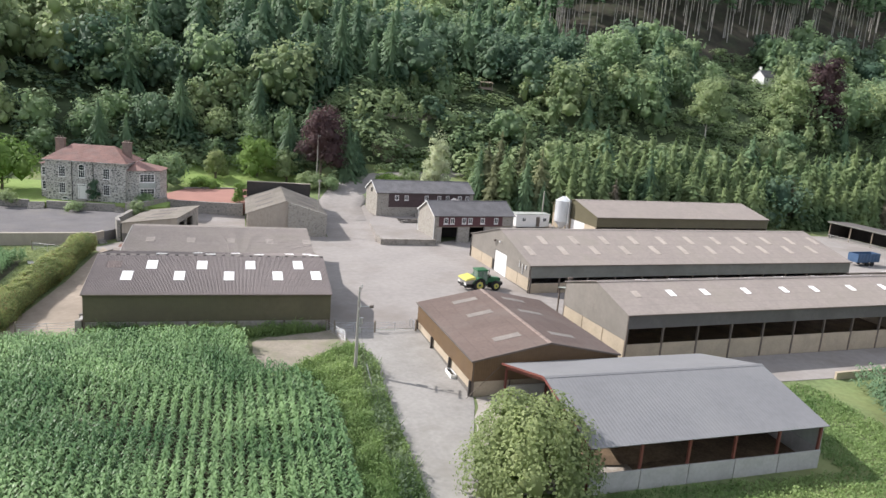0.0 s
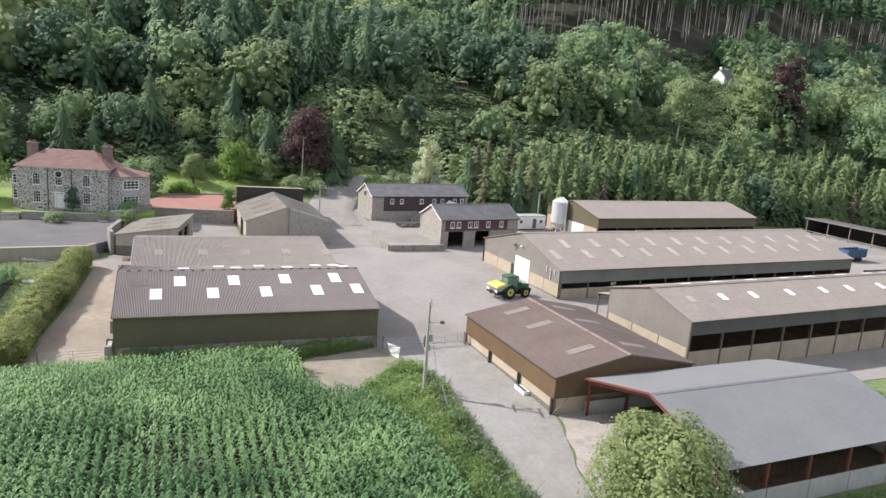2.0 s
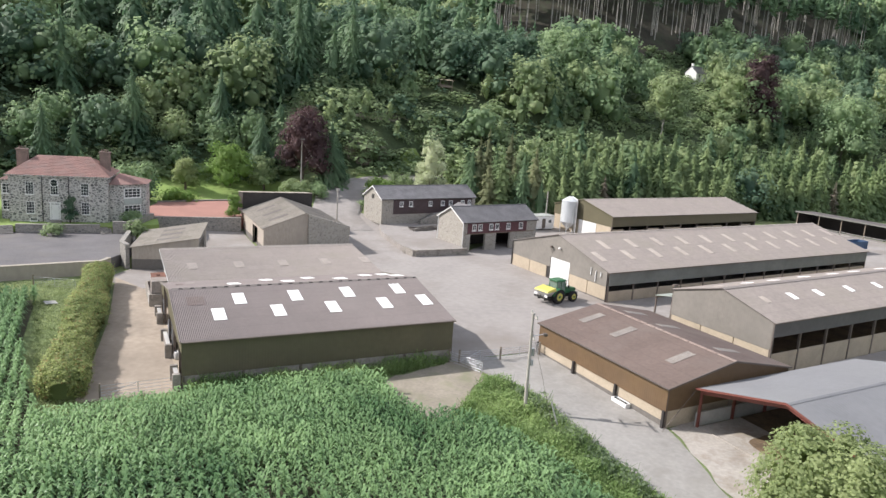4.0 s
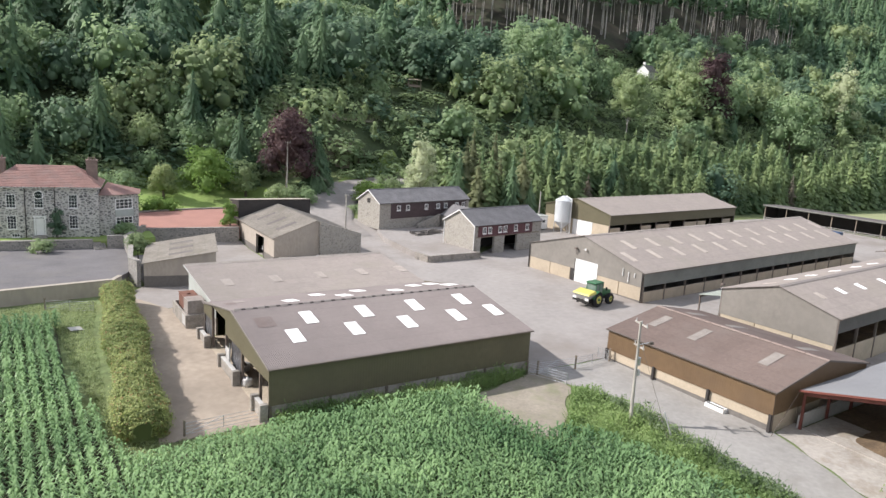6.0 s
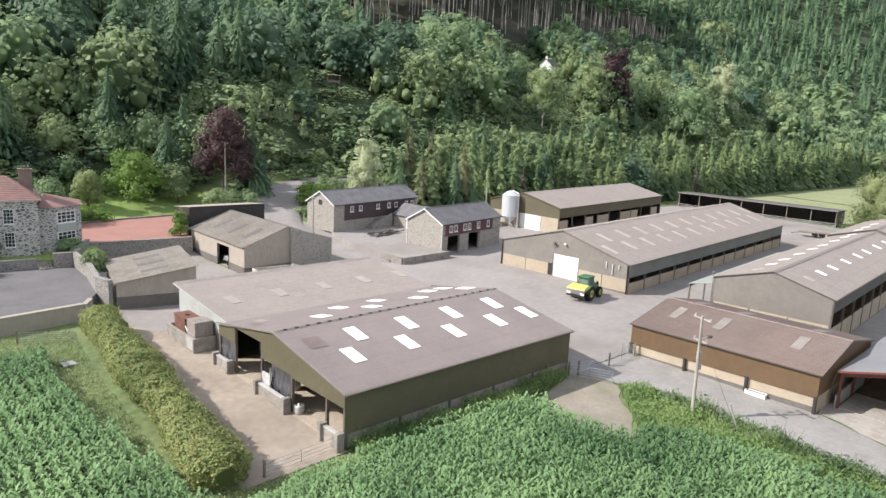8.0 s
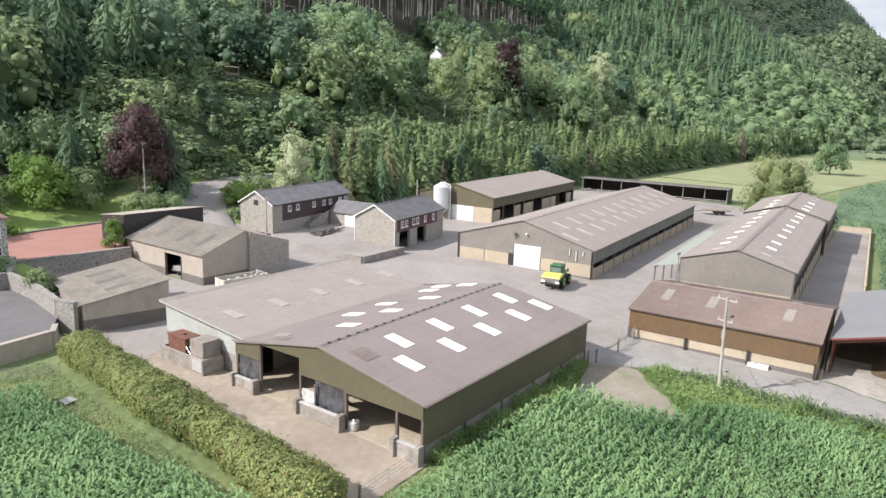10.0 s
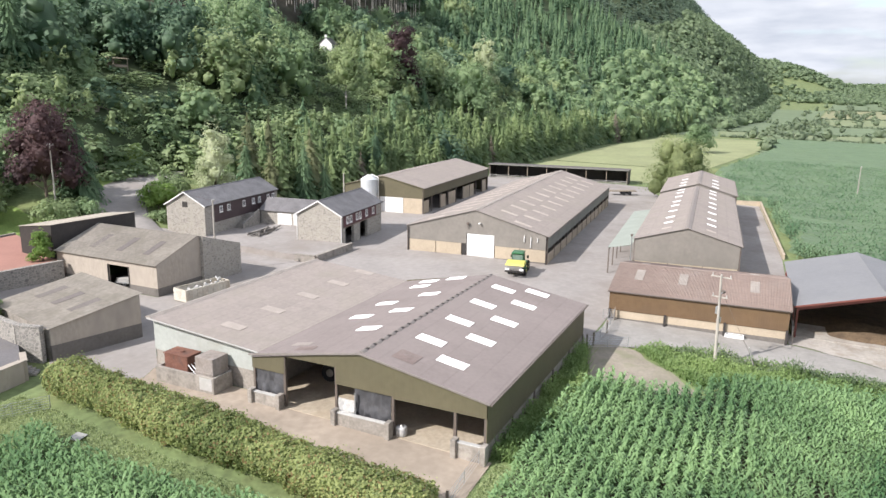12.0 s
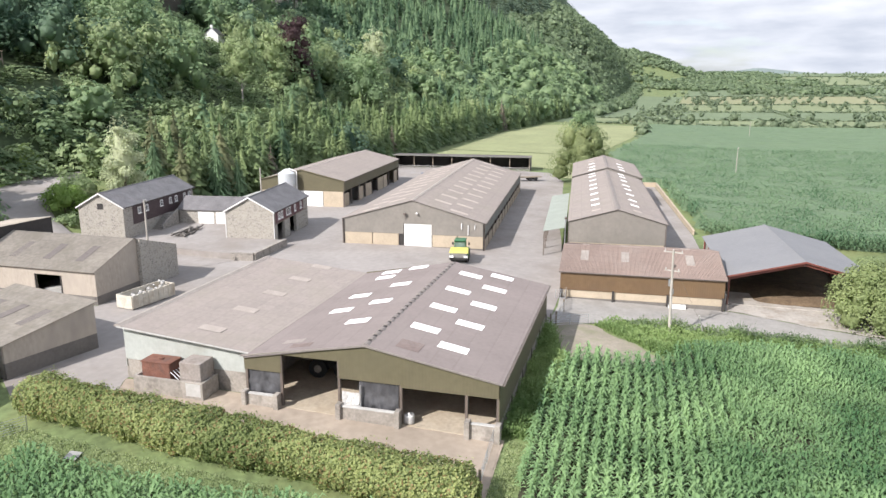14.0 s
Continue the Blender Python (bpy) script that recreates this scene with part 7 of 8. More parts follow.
def wood():
    lots = {"mid": [], "light": [], "dark": [], "pine": [], "pine_high": [], "thicket": [], "scrub": [], "low": [], "sapling": [], "mid_high": [], "light_high": [], "dark_high": [], "top": []}

    def put(kind, x, y, width, height, n):
        lots[kind].append((x, y, ground(x, y) - 0.4, rng.uniform(0, 6), width, height, rng.integers(n)))

    y = 150.0
    while y < 420:
        x = -130.0
        while x < 430:
            px, py = x + rng.uniform(-3, 3), y + rng.uniform(-3, 3)
            x += 6.8
            d = py - foot(px)
            stand = 243 + 0.05 * (px - 95)
            if d < (3 if px < 19 else 2) or py > 345 + max(0, px - 120) * 0.25 or (112 < px < 340 and stand < py < stand + 38):
                continue
            if py > 300 + max(0, px - 150) * 0.3:
                s = rng.uniform(9, 17)
                put("top", px, py, s * 1.1, s, 3)
                continue
            if 18 < px < 64 and d < 30:
                for _ in range(9):
                    qx, qy = px + rng.uniform(-3.4, 3.4), py + rng.uniform(-3.4, 3.4)
                    if 29 < qx < 50 and 180 < qy < 198 and rng.random() < 0.5 or qy < foot(qx) + 1.5 or 28 < qx < 53 and qy < 181.5:
                        continue
                    sh = rng.uniform(2.0, 4.5) if rng.random() < 0.7 else rng.uniform(4.5, 8)
                    put("low" if rng.random() < 0.15 else "thicket", qx, qy, sh * rng.uniform(0.9, 1.5), sh, 3)
                if rng.random() < 0.4:
                    put("sapling", px, py, *[rng.uniform(6, 10)] * 2, 3)
                continue
            if 156 < px < 192 and 224 < py < 246 or py < 231 and (py > 194 and 0.85 * (228 - py) - 13 < 184 - px < 1.52 * (228 - py) + 13 or 104 < px and 180 < py < 195 and min(abs((px - 184) - k * (py - 228)) for k in (0.9, 1.2, 1.5)) < 11):
                for _ in range(9):
                    qx, qy, sh = px + rng.uniform(-3.2, 3.2), py + rng.uniform(-3.2, 3.2), rng.uniform(1.5, 3.4)
                    put("scrub", qx, qy, sh * 1.5, sh, 3)
                continue
            scrub = 52 < px < 300 and 4 < d < 44 + 17 * (px < 84) + 10 * noise.noise(Vector((px * 0.03, 1, 0))) or 112 < px < 335 and stand - 14 < py < stand
            if scrub:
                near_hut = abs(px - 67) < 11 and 194 < py < 216
                for _ in range(5 if px < 160 else 3):
                    qx, qy, sh = px + rng.uniform(-3.3, 3.3), py + rng.uniform(-3.3, 3.3), rng.uniform(2.4, 5.6)
                    put("scrub" if rng.random() < 0.88 else "low", qx, qy, sh * rng.uniform(0.9, 1.4), sh * (0.4 if near_hut else 1), 3)
                if near_hut:
                    continue
                q = rng.random()
                edge = py > stand - 14
                hgt = rng.uniform(10.0, 16.0) if edge else rng.uniform(5.0, 10.5)
                if edge and q < 0.85:
                    put("mid_high" if q < 0.5 else "dark_high", px, py, hgt * rng.uniform(0.8, 1.1), hgt, 5)
                elif q < 0.35:
                    put("sapling", px, py, hgt * 1.2, hgt * 1.2, 3)
                elif q < 0.6:
                    put("mid_high" if rng.random() < 0.5 else "light_high", px, py, hgt * rng.uniform(0.8, 1.2), hgt, 5)
                elif q < 0.7:
                    put("pine_high", px, py, hgt * 1.1, hgt * 1.2, 4)
                continue
            if d < 34 and px < 66:
                for _ in range(3):
                    sh = rng.uniform(2.2, 5.0)
                    put("low" if rng.random() < 0.3 else "scrub", px + rng.uniform(-3.4, 3.4), py + rng.uniform(-3.4, 3.4), sh * rng.uniform(1.1, 1.6), sh, 3)
            u = noise.noise(Vector((px * 0.022, py * 0.022, 5)))
            west = px < 66
            if rng.random() < (0.4 if west else 0.2):
                sh = rng.uniform(3.0, 6.0)
                put("low", px, py, sh * 1.5, sh, 3)
                continue
            q = rng.random()
            grove = 0.5 if -10 < px < 112 and 208 < py < 252 else 0.0
            high = px > 215 and d > 105 - 0.3 * (px - 215) + 30 * u
            if q < (0.2 if west else 0.14) + 0.7 * u + grove + (0.7 if high else -0.1 if px > 215 else 0):
                hgt = rng.uniform(13, 26) if west else rng.uniform(11, 22)
                hgt *= 0.55 if -70 < px < 14 and d < 24 else 1.0
                put("pine" if -50 < px < 110 and d < 80 else "pine_high", px, py, hgt * rng.uniform(0.85, 1.1), hgt, 4)
            else:
                hgt = rng.uniform(11, 21) if west else rng.uniform(9, 19)
                hgt *= 0.6 if -70 < px < 14 and d < 24 else 1.0
                k = "light" if rng.random() < (0.36 if west else 0.42) - 0.4 * u - grove else ("dark" if rng.random() < 0.25 else "mid")
                k = "dark" if grove and k != "light" else k
                k += "_high" if d > 72 or px > 225 or px < -45 else ""
                put(k, px, py, hgt * rng.uniform(0.82, 1.1), hgt, 5)
        y += 6.8
    # undergrowth along the foot, round the lawn and road
    for _ in range(760):
        px = rng.uniform(-80, 330)
        py = foot(px) + rng.uniform(-1.5, 7)
        if 17 < px < 30:
            continue
        hgt = rng.uniform(1.5, 4.0)
        put("scrub", px, py, hgt * rng.uniform(1, 1.6), hgt, 3)
    for k, tpl, m, name, label in (("mid", BROAD, LEAF_MID, "hillside_wood", "mixed green broadleaf wood covering the hillside"), ("light", BROAD, LEAF_LIGHT, "hillside_wood", "lighter green ash and birch in the hillside wood"),
                                   ("dark", BROAD, LEAF_DARK, "hillside_wood", "dark green oaks in the hillside wood"), ("mid_high", BROAD_HIGH, LEAF_MID, "hillside_wood", "mixed broadleaf trees high on the hill"),
                                   ("light_high", BROAD_HIGH, LEAF_LIGHT, "hillside_wood", "lighter green trees high on the hill"), ("dark_high", BROAD_HIGH, LEAF_DARK, "hillside_wood", "dark green trees high on the hill"),
                                   ("top", FARB, LEAF_MID, "hilltop_wood", "broadleaf wood over the top of the hill"), ("pine", PINE, NEEDLE, "hillside_conifers", "dark conifers scattered through the hillside wood"),
                                   ("pine_high", PINE_HIGH, NEEDLE, "hillside_conifers", "dark conifers high on the hillside"), ("thicket", THICKET, LEAF_SCRUB, "hillside_scrub", "leafy thicket on the bank above the road"),
                                   ("sapling", SAPLING, LEAF_LIGHT, "hillside_scrub", "slim young birches rising from the scrub"),
                                   ("scrub", SHRUB, LEAF_SCRUB, "hillside_scrub", "low regrowth scrub and bracken on the slope"), ("low", SHRUB, LEAF_DARK, "hillside_scrub", "dark gorse and holly among the scrub")):
        v, f = tile(tpl, lots[k])
        stuff(name, v, f, m, label, "scrub" if name == "hillside_scrub" else "woodland")


wood()


def belt():
    green, dry, larch = [], [], []
    for row, (y0, step) in enumerate(((150.0, 4.3), (154.6, 4.4), (159.4, 4.6))):
        x = 54.0
        while x < 190:
            y = y0 + rng.uniform(-1.1, 1.1) + 3.0 * smooth01(75, 49, x)
            s = rng.uniform(12.0, 18.0) - (1.5 if row == 0 else 0)
            place = (x, y, ground(x, y) - 0.2, rng.uniform(0, 6), s * rng.uniform(1.0, 1.2), s, rng.integers(5))
            (larch if x < 68 and rng.random() < 0.55 else dry if rng.random() < 0.05 else green).append(place)
            x += step * rng.uniform(0.75, 1.25)
    # bigger, closer conifers on along the foot of the hill
    x = 190.0
    while x < 346:
        for y0 in (150.5, 156.0):
            y = y0 + rng.uniform(-1.3, 1.3)
            s = rng.uniform(13.5, 19.0)
            green.append((x + rng.uniform(-1.5, 1.5), y, ground(x, y) - 0.2, rng.uniform(0, 6), s * rng.uniform(1.15, 1.45), s, rng.integers(5)))
        x += rng.uniform(4.2, 5.8)
    # second belt farther along
    for i in range(95):
        x = 345 + i * 2.6 + rng.uniform(-1, 1)
        y = foot(x) + rng.uniform(-3, 6)
        s = rng.uniform(13, 19)
        (dry if 0.02 < i / 95 < 0.1 and rng.random() < 0.6 else green).append((x, y, ground(x, y) - 0.2, rng.uniform(0, 6), s, s, rng.integers(5)))
    tpl = [spruce(1.0, w, 17, 9, 3, 0.02, ragged=0.4, spray=0.26) for w in (0.42, 0.5, 0.45, 0.54, 0.48)]
    for name, lot, m, label in (("conifer_belt", green, NEEDLE_BELT, "close belt of green conifers behind the sheds"), ("dry_conifers", dry, NEEDLE_DRY, "a few browned conifers in the belt"),
                                ("larches", larch, LARCH, "brownish larches beside the conifer belt")):
        v, f = tile(tpl, lot)
        stuff(name, v, f, m, label, "woodland")


belt()


def plantation():
    """Bare-stemmed conifers along the top of the slope: pale trunks under dark crowns."""
    g, tops = Geo(), []
    for i in range(270):
        x = 108 + rng.uniform(0, 235)
        y = 249 + rng.uniform(0, 30) + 0.05 * (x - 95)
        z = ground(x, y)
        h = rng.uniform(22, 28)
        g.rod((x, y, z - 0.3), (x + rng.uniform(-0.9, 0.9), y, z + h), 0.2, 0.1, n=5)
        tops.append((x, y, z + h * 0.66, rng.uniform(0, 6), h * rng.uniform(0.36, 0.46), h * 0.42, rng.integers(4)))
    v, f = tile([spruce(1.0, w, 8, 6, 1, 0.04, spray=0.45) for w in (0.42, 0.5, 0.46, 0.56)], tops)
    stuff("plantation_crowns", v, f, NEEDLE, "dark crowns of a conifer plantation", "woodland")
    single("plantation_trunks", g, PALEBARK, "pale bare trunks of a conifer plantation", "woodland", kind="stuff")


plantation()
# dark sheet behind the trunks: litter brown with the plantation's shade in its colour
laid("forest_floor", [(104, 240), (150, 242), (250, 247), (345, 252), (345, 292), (250, 288), (104, 284)], 0.35, mat("shaded_needle_litter", (0.05, 0.045, 0.032), 0.95, vary=0.3, scale=0.3, fine=3.0, stain=(0.06, 0.085, 0.04), stain_amt=0.5, stain_scale=0.2), "brown needle litter, shade between the trunks put into its dark colour", "ground", 6.0, wobble=2.0)


def far_woods():
    near, far, ridge = [], [], []
    y = 60.0
    while y < 430:
        x = 395.0
        while x < 780:
            px, py = x + rng.uniform(-6.5, 6.5), y + rng.uniform(-6.5, 6.5)
            x += 10.4
            d = py - foot(px)
            if 1 < d < 290 and rng.random() < 0.9:
                s = rng.uniform(10, 20)
                near.append((px, py, ground(px, py) - 1, rng.uniform(0, 6), s * 1.1, s, rng.integers(5), d))
        y += 10.4
    for k in range(3900):
        x = 770 + (2300 * rng.random() ** 1.5 if k % 5 < 2 else 900 * rng.random())
        d = rng.uniform(0, 380)
        y = foot(x) + d
        s = rng.uniform(7, 12) * (1 + x / 3500)
        (far if d < 120 + 70 * noise.noise(Vector((x * 0.006, 0, 0))) else ridge).append((x, y, ground(x, y) - 1, rng.uniform(0, 6), s * 1.15, s, rng.integers(3)))
    for _ in range(1100):
        x, d = rng.uniform(600, 1500), rng.uniform(-22, 16)
        s = rng.uniform(6, 12)
        far.append((x, foot(x) + d, ground(x, foot(x) + d) - 1, rng.uniform(0, 6), s * 1.2, s, rng.integers(3)))
    for _ in range(1900):
        x, y = rng.uniform(1350, 2700), rng.uniform(-330, 130)
        if noise.noise(Vector((x * 0.004, y * 0.012, 4))) > -0.2:
            s = rng.uniform(8, 15)
            far.append((x, y, ground(x, y) - 1, rng.uniform(0, 6), s * 1.5, s, rng.integers(3)))
    leafs = [b[:7] for b in near if b[7] < 62 + 50 * noise.noise(Vector((b[0] * 0.012, b[1] * 0.01, 0)))]
    pines = [b[:4] + (b[5] * 1.25, b[5] * 1.25, b[6] % 3) for b in near if b[7] >= 62 + 50 * noise.noise(Vector((b[0] * 0.012, b[1] * 0.01, 0)))]
    slim = [spruce(1.0, 0.5, 7, 5, 1, 0.03) for _ in range(3)]
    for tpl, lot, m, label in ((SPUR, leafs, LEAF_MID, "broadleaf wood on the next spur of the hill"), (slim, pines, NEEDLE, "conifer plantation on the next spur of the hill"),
                               (FARB, far, LEAF_HAZE, "far broadleaf woods along the valley side"), ([spruce(1.0, 0.8, 4, 5, 1, 0.03, False, spray=0.6) for _ in range(3)], ridge, NEEDLE_HAZE, "far dark conifer plantation along the ridge")):
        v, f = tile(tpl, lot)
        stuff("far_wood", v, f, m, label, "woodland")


far_woods()


def hedgerows():
    """Field hedges and trees down the valley."""
    bits = []
    lines = [((330, 66), (470, 64)), ((455, 66), (460, -140)), ((470, 100), (520, -260)), ((560, 110), (640, -420)), ((760, 60), (900, -700)), ((980, 20), (1150, -900)),
             ((1250, 0), (1500, -1200)), ((1700, -40), (1900, -1500)), ((2300, -80), (2400, -1800)), ((520, -60), (900, -80)), ((620, -200), (1300, -300)), ((900, -20), (1700, -60)), ((1200, -420), (2400, -520))]
    for (x0, y0), (x1, y1) in lines:
        ln = math.hypot(x1 - x0, y1 - y0)
        n = int(ln / 5.0)
        for i in range(n):
            t = (i + rng.random()) / n
            x, y = x0 + (x1 - x0) * t, y0 + (y1 - y0) * t
            big = rng.random() < 0.045
            s = rng.uniform(5, 9) * (1 + x / 4000) if big else rng.uniform(1.4, 2.2) * (1 + x / 3000)
            bits.append((x, y, ground(x, y) - 0.5, rng.uniform(0, 6), s * (1.1 if big else 3.6), s, rng.integers(3)))
    for cx, cy, n, r in ((456, 58, 9, 6), (452, 38, 3, 3), (458, -22, 8, 7), (462, -55, 5, 3), (464, -95, 5, 5), (520, 60, 8, 12), (640, 40, 16, 20), (620, -130, 8, 14), (900, -200, 30, 60), (1300, -150, 50, 120), (1500, -600, 40, 120), (1900, -300, 60, 200), (2300, -900, 60, 250), (1100, -60, 40, 60), (1500, -350, 80, 160), (2600, -600, 90, 260), (1200, -700, 60, 130), (700, -320, 20, 30), (800, 20, 30, 30)):
        for _ in range(n):
            x, y = cx + rng.normal() * r, cy + rng.normal() * r
            s = rng.uniform(4.5, 8.5)
            bits.append((x, y, ground(x, y) - 0.5, rng.uniform(0, 6), s * 1.1, s, rng.integers(3)))
    v, f = tile([bushy(10, 0.4) for _ in range(3)], bits)
    # the pale grey-green leaf colour carries the valley haze
    stuff("hedgerows", v, f, leafy("hedgerow_leaf_hazed", (0.17, 0.225, 0.14), (0.32, 0.39, 0.25)), "hedgerows and hedgerow trees down the valley", "hedge")


hedgerows()
FIELD_A = mat("pale_pasture", (0.20, 0.235, 0.125), 0.95, vary=0.1, scale=0.03, fine=0.4)
FIELD_B = mat("cut_hay_field", (0.245, 0.25, 0.14), 0.95, vary=0.1, scale=0.03, fine=0.4)
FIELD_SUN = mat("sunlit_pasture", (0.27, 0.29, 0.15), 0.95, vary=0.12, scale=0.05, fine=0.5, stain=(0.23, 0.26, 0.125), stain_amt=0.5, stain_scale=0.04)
FIELD_C = mat("green_pasture", (0.15, 0.195, 0.11), 0.95, vary=0.12, scale=0.03, fine=0.4)
for ring, m, label in (([(464, 64), (462, -140), (516, -256), (472, 96)], FIELD_B, "pale cut hay field beyond the maize"), ([(480, 98), (528, -262), (634, -418), (556, 106)], FIELD_A, "pale green pasture down the valley"),
                       ([(566, 108), (648, -420), (890, -690), (756, 58)], FIELD_C, "green pasture down the valley"), ([(770, 58), (905, -690), (1140, -880), (976, 18)], FIELD_A, "pale green pasture down the valley"),
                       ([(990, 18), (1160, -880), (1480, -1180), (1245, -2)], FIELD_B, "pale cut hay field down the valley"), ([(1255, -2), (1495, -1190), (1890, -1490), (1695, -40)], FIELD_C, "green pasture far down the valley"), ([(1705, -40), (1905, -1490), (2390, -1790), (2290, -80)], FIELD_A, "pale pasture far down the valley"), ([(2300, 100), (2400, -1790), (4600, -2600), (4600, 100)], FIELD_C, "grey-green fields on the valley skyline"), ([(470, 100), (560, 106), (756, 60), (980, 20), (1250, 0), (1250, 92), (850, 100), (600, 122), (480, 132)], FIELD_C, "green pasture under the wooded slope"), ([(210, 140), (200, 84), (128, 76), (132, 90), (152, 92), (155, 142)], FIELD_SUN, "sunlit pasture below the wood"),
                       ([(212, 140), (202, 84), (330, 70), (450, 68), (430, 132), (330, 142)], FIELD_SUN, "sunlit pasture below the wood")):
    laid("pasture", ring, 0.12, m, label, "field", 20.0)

# far hills on the skyline
for x0, y0, w, h, d in ((4300, -560, 900, 70, 500), (4500, -1300, 1600, 45, 500), (4400, -2200, 1500, 60, 500)):
    g = Geo()
    n = 24
    for i in range(n + 1):
        t = i / n
        zz = h * math.sin(math.pi * t) ** 0.8 * (0.8 + 0.3 * noise.noise(Vector((t * 5, w, 0)))) + 40
        yy = y0 + (t - 0.5) * w
        g.v += [(x0 - d * 0.5, yy, 20), (x0, yy, zz + 20), (x0 + d, yy, 20)]
    for i in range(n):
        for j in range(2):
            k = i * 3 + j
            g.f.append((k, k + 1, k + 4, k + 3))
    # haze over the hill is painted as its flat blue-green colour
    single("far_hill", g, mat("far_hill_hazed", (0.19, 0.235, 0.22), 1.0, vary=0.08, scale=0.004, fine=0.02), "low skyline hill, distance haze put into its blue-green colour", "hill", kind="structure", smooth=True)


# ---- single trees ----


def tree(x, y, h, w, leaf, label, count=900, size=0.5, base=0.22, n=11, name="tree", trunk=0.22, z=None, bark=None, droop=0.0, spread=(0.72, 1.14)):
    z = ground(x, y) - 0.05 if z is None else z
    o = thing(name, x, y, z, rng.uniform(0, 360), label, "tree" if name != "shrub" else "shrub")
    g = Geo()
    lobes = lobes_of(h, w, n, base)
    g.rod((0, 0, -0.2), (0, 0, h * 0.45), trunk * 1.3, trunk * 0.8)
    g.rod((0, 0, h * 0.44), (0.05, 0, h * 0.8), trunk * 0.8, trunk * 0.25)
    for c, r in lobes[1:]:
        zz = min(c[2] * 0.75, h * 0.6)
        g.rod((0, 0, zz * 0.75), (c[0] * 0.85, c[1] * 0.85, c[2]), trunk * 0.45, trunk * 0.12, n=6)
    part("trunk", g, bark or BARK, o)
    v, f = crown(lobes, count, size, 0.58, droop, 99, spread)
    ob = new("crown", mesh_np("crown", v, f, leaf))
    ob.parent = o
    return o


def pine(x, y, h, w, label, leaf=None):
    z = ground(x, y) - 0.05
    o = thing("conifer", x, y, z, rng.uniform(0, 360), label, "tree")
    part("trunk", Geo().rod((0, 0, -0.2), (0, 0, h * 0.95), 0.22, 0.04), BARK, o)
    v, f = spruce(h, w, 26, 15, 8, 0.04, ragged=0.4, spray=0.085)
    ob = new("crown", mesh_np("crown", v, f, leaf or NEEDLE))
    ob.parent = o


tree(18.0, 41.6, 7.3, 9.4, LEAF_LANE, "round-crowned young tree beside the lane", 20000, 0.25, 0.0, 40, trunk=0.16, spread=(0.72, 1.14))
tree(122.0, 81.5, 16.0, 15.6, leafy("ash_leaf", (0.16, 0.21, 0.09), (0.43, 0.48, 0.235)), "broad ash tree behind the long shed", 9000, 0.34, 0.02, 20)
tree(300.0, 95.0, 15.0, 15.0, LEAF_MID, "rounded tree out in the pasture", 2400, 0.8, 0.02, 12)
tree(15.8, 166.8, 17.8, 11.6, LEAF_PURPLE, "copper beech with dark purple leaves", 5000, 0.46, 0.05, 17)
tree(40.8, 154.2, 16.6, 6.8, LEAF_PALE, "pale silvery-leaved poplar behind the stone barn", 5200, 0.36, 0.06, 15)
tree(-46.0, 149.0, 11.0, 13.0, LEAF_BRIGHT, "broad green tree beside the farmhouse", 3000, 0.5, 0.05, 12)
tree(-18.0, 161.5, 7.5, 9.5, LEAF_MID, "rounded bushy tree behind the farmhouse", 2200, 0.42, 0.0, 10)
tree(-8.0, 169.6, 7.2, 5.6, leafy("weeping_leaf", (0.22, 0.28, 0.12), (0.46, 0.52, 0.25)), "weeping pale green tree on the lawn", 3200, 0.32, 0.0, 9, droop=0.25)
tree(1.4, 172.5, 9.6, 11.0, LEAF_BRIGHT, "bright green maple on the lawn edge", 2600, 0.45, 0.05, 11)
tree(8.2, 170.0, 8.2, 6.5, LEAF_LIGHT, "light green shrub-like tree by the lawn", 1600, 0.42, 0.0, 9)
tree(13.0, 160.5, 4.2, 7.0, LEAF_LIGHT, "spreading shrub between lawn and road", 1400, 0.36, 0.0, 8, name="shrub", trunk=0.08)
tree(17.2, 159.5, 3.0, 5.0, LEAF_MID, "low shrub beside the road", 900, 0.34, 0.0, 7, name="shrub", trunk=0.08)
tree(-10.0, 161.8, 2.2, 7.5, LEAF_BRIGHT, "low spreading juniper on the drive edge", 1200, 0.32, 0.0, 8, name="shrub", trunk=0.08)
tree(-2.6, 142.6, 4.3, 2.9, LEAF_BRIGHT, "upright green shrub beside the dark store", 1500, 0.26, -0.1, 9, name="shrub", trunk=0.08, z=2.5)
tree(-19.4, 127.6, 3.6, 3.4, LEAF_LIGHT, "self-sown bush behind the grey shed", 900, 0.26, 0.1, 8, name="shrub", trunk=0.06, z=1.4)
tree(-19.5, 138.4, 2.0, 4.0, LEAF_MID, "garden shrub under the bay window", 700, 0.26, 0.0, 7, name="shrub", trunk=0.06, z=2.5)
tree(-28.3, 138.3, 4.6, 2.2, LEAF_DARK, "dark climbing shrub against the house wall", 800, 0.26, 0.0, 7, name="shrub", trunk=0.06, z=2.5)
tree(-42.0, 136.5, 2.0, 4.0, LEAF_LIGHT, "low garden shrub on the terrace", 700, 0.26, 0.0, 7, name="shrub", trunk=0.06, z=2.4)
tree(-30.5, 133.6, 1.7, 3.6, LEAF_SCRUB, "straggly shrub against the garden wall", 500, 0.24, 0.0, 7, name="shrub", trunk=0.05, z=1.55)
tree(30.5, 158.0, 4.8, 8.0, LEAF_BRIGHT, "bright green shrubs behind the barn", 2200, 0.34, -0.05, 11, name="shrub", trunk=0.08)
tree(36.5, 160.5, 5.0, 8.0, LEAF_LIGHT, "light green shrubs behind the barn", 2200, 0.34, -0.05, 11, name="shrub", trunk=0.08)
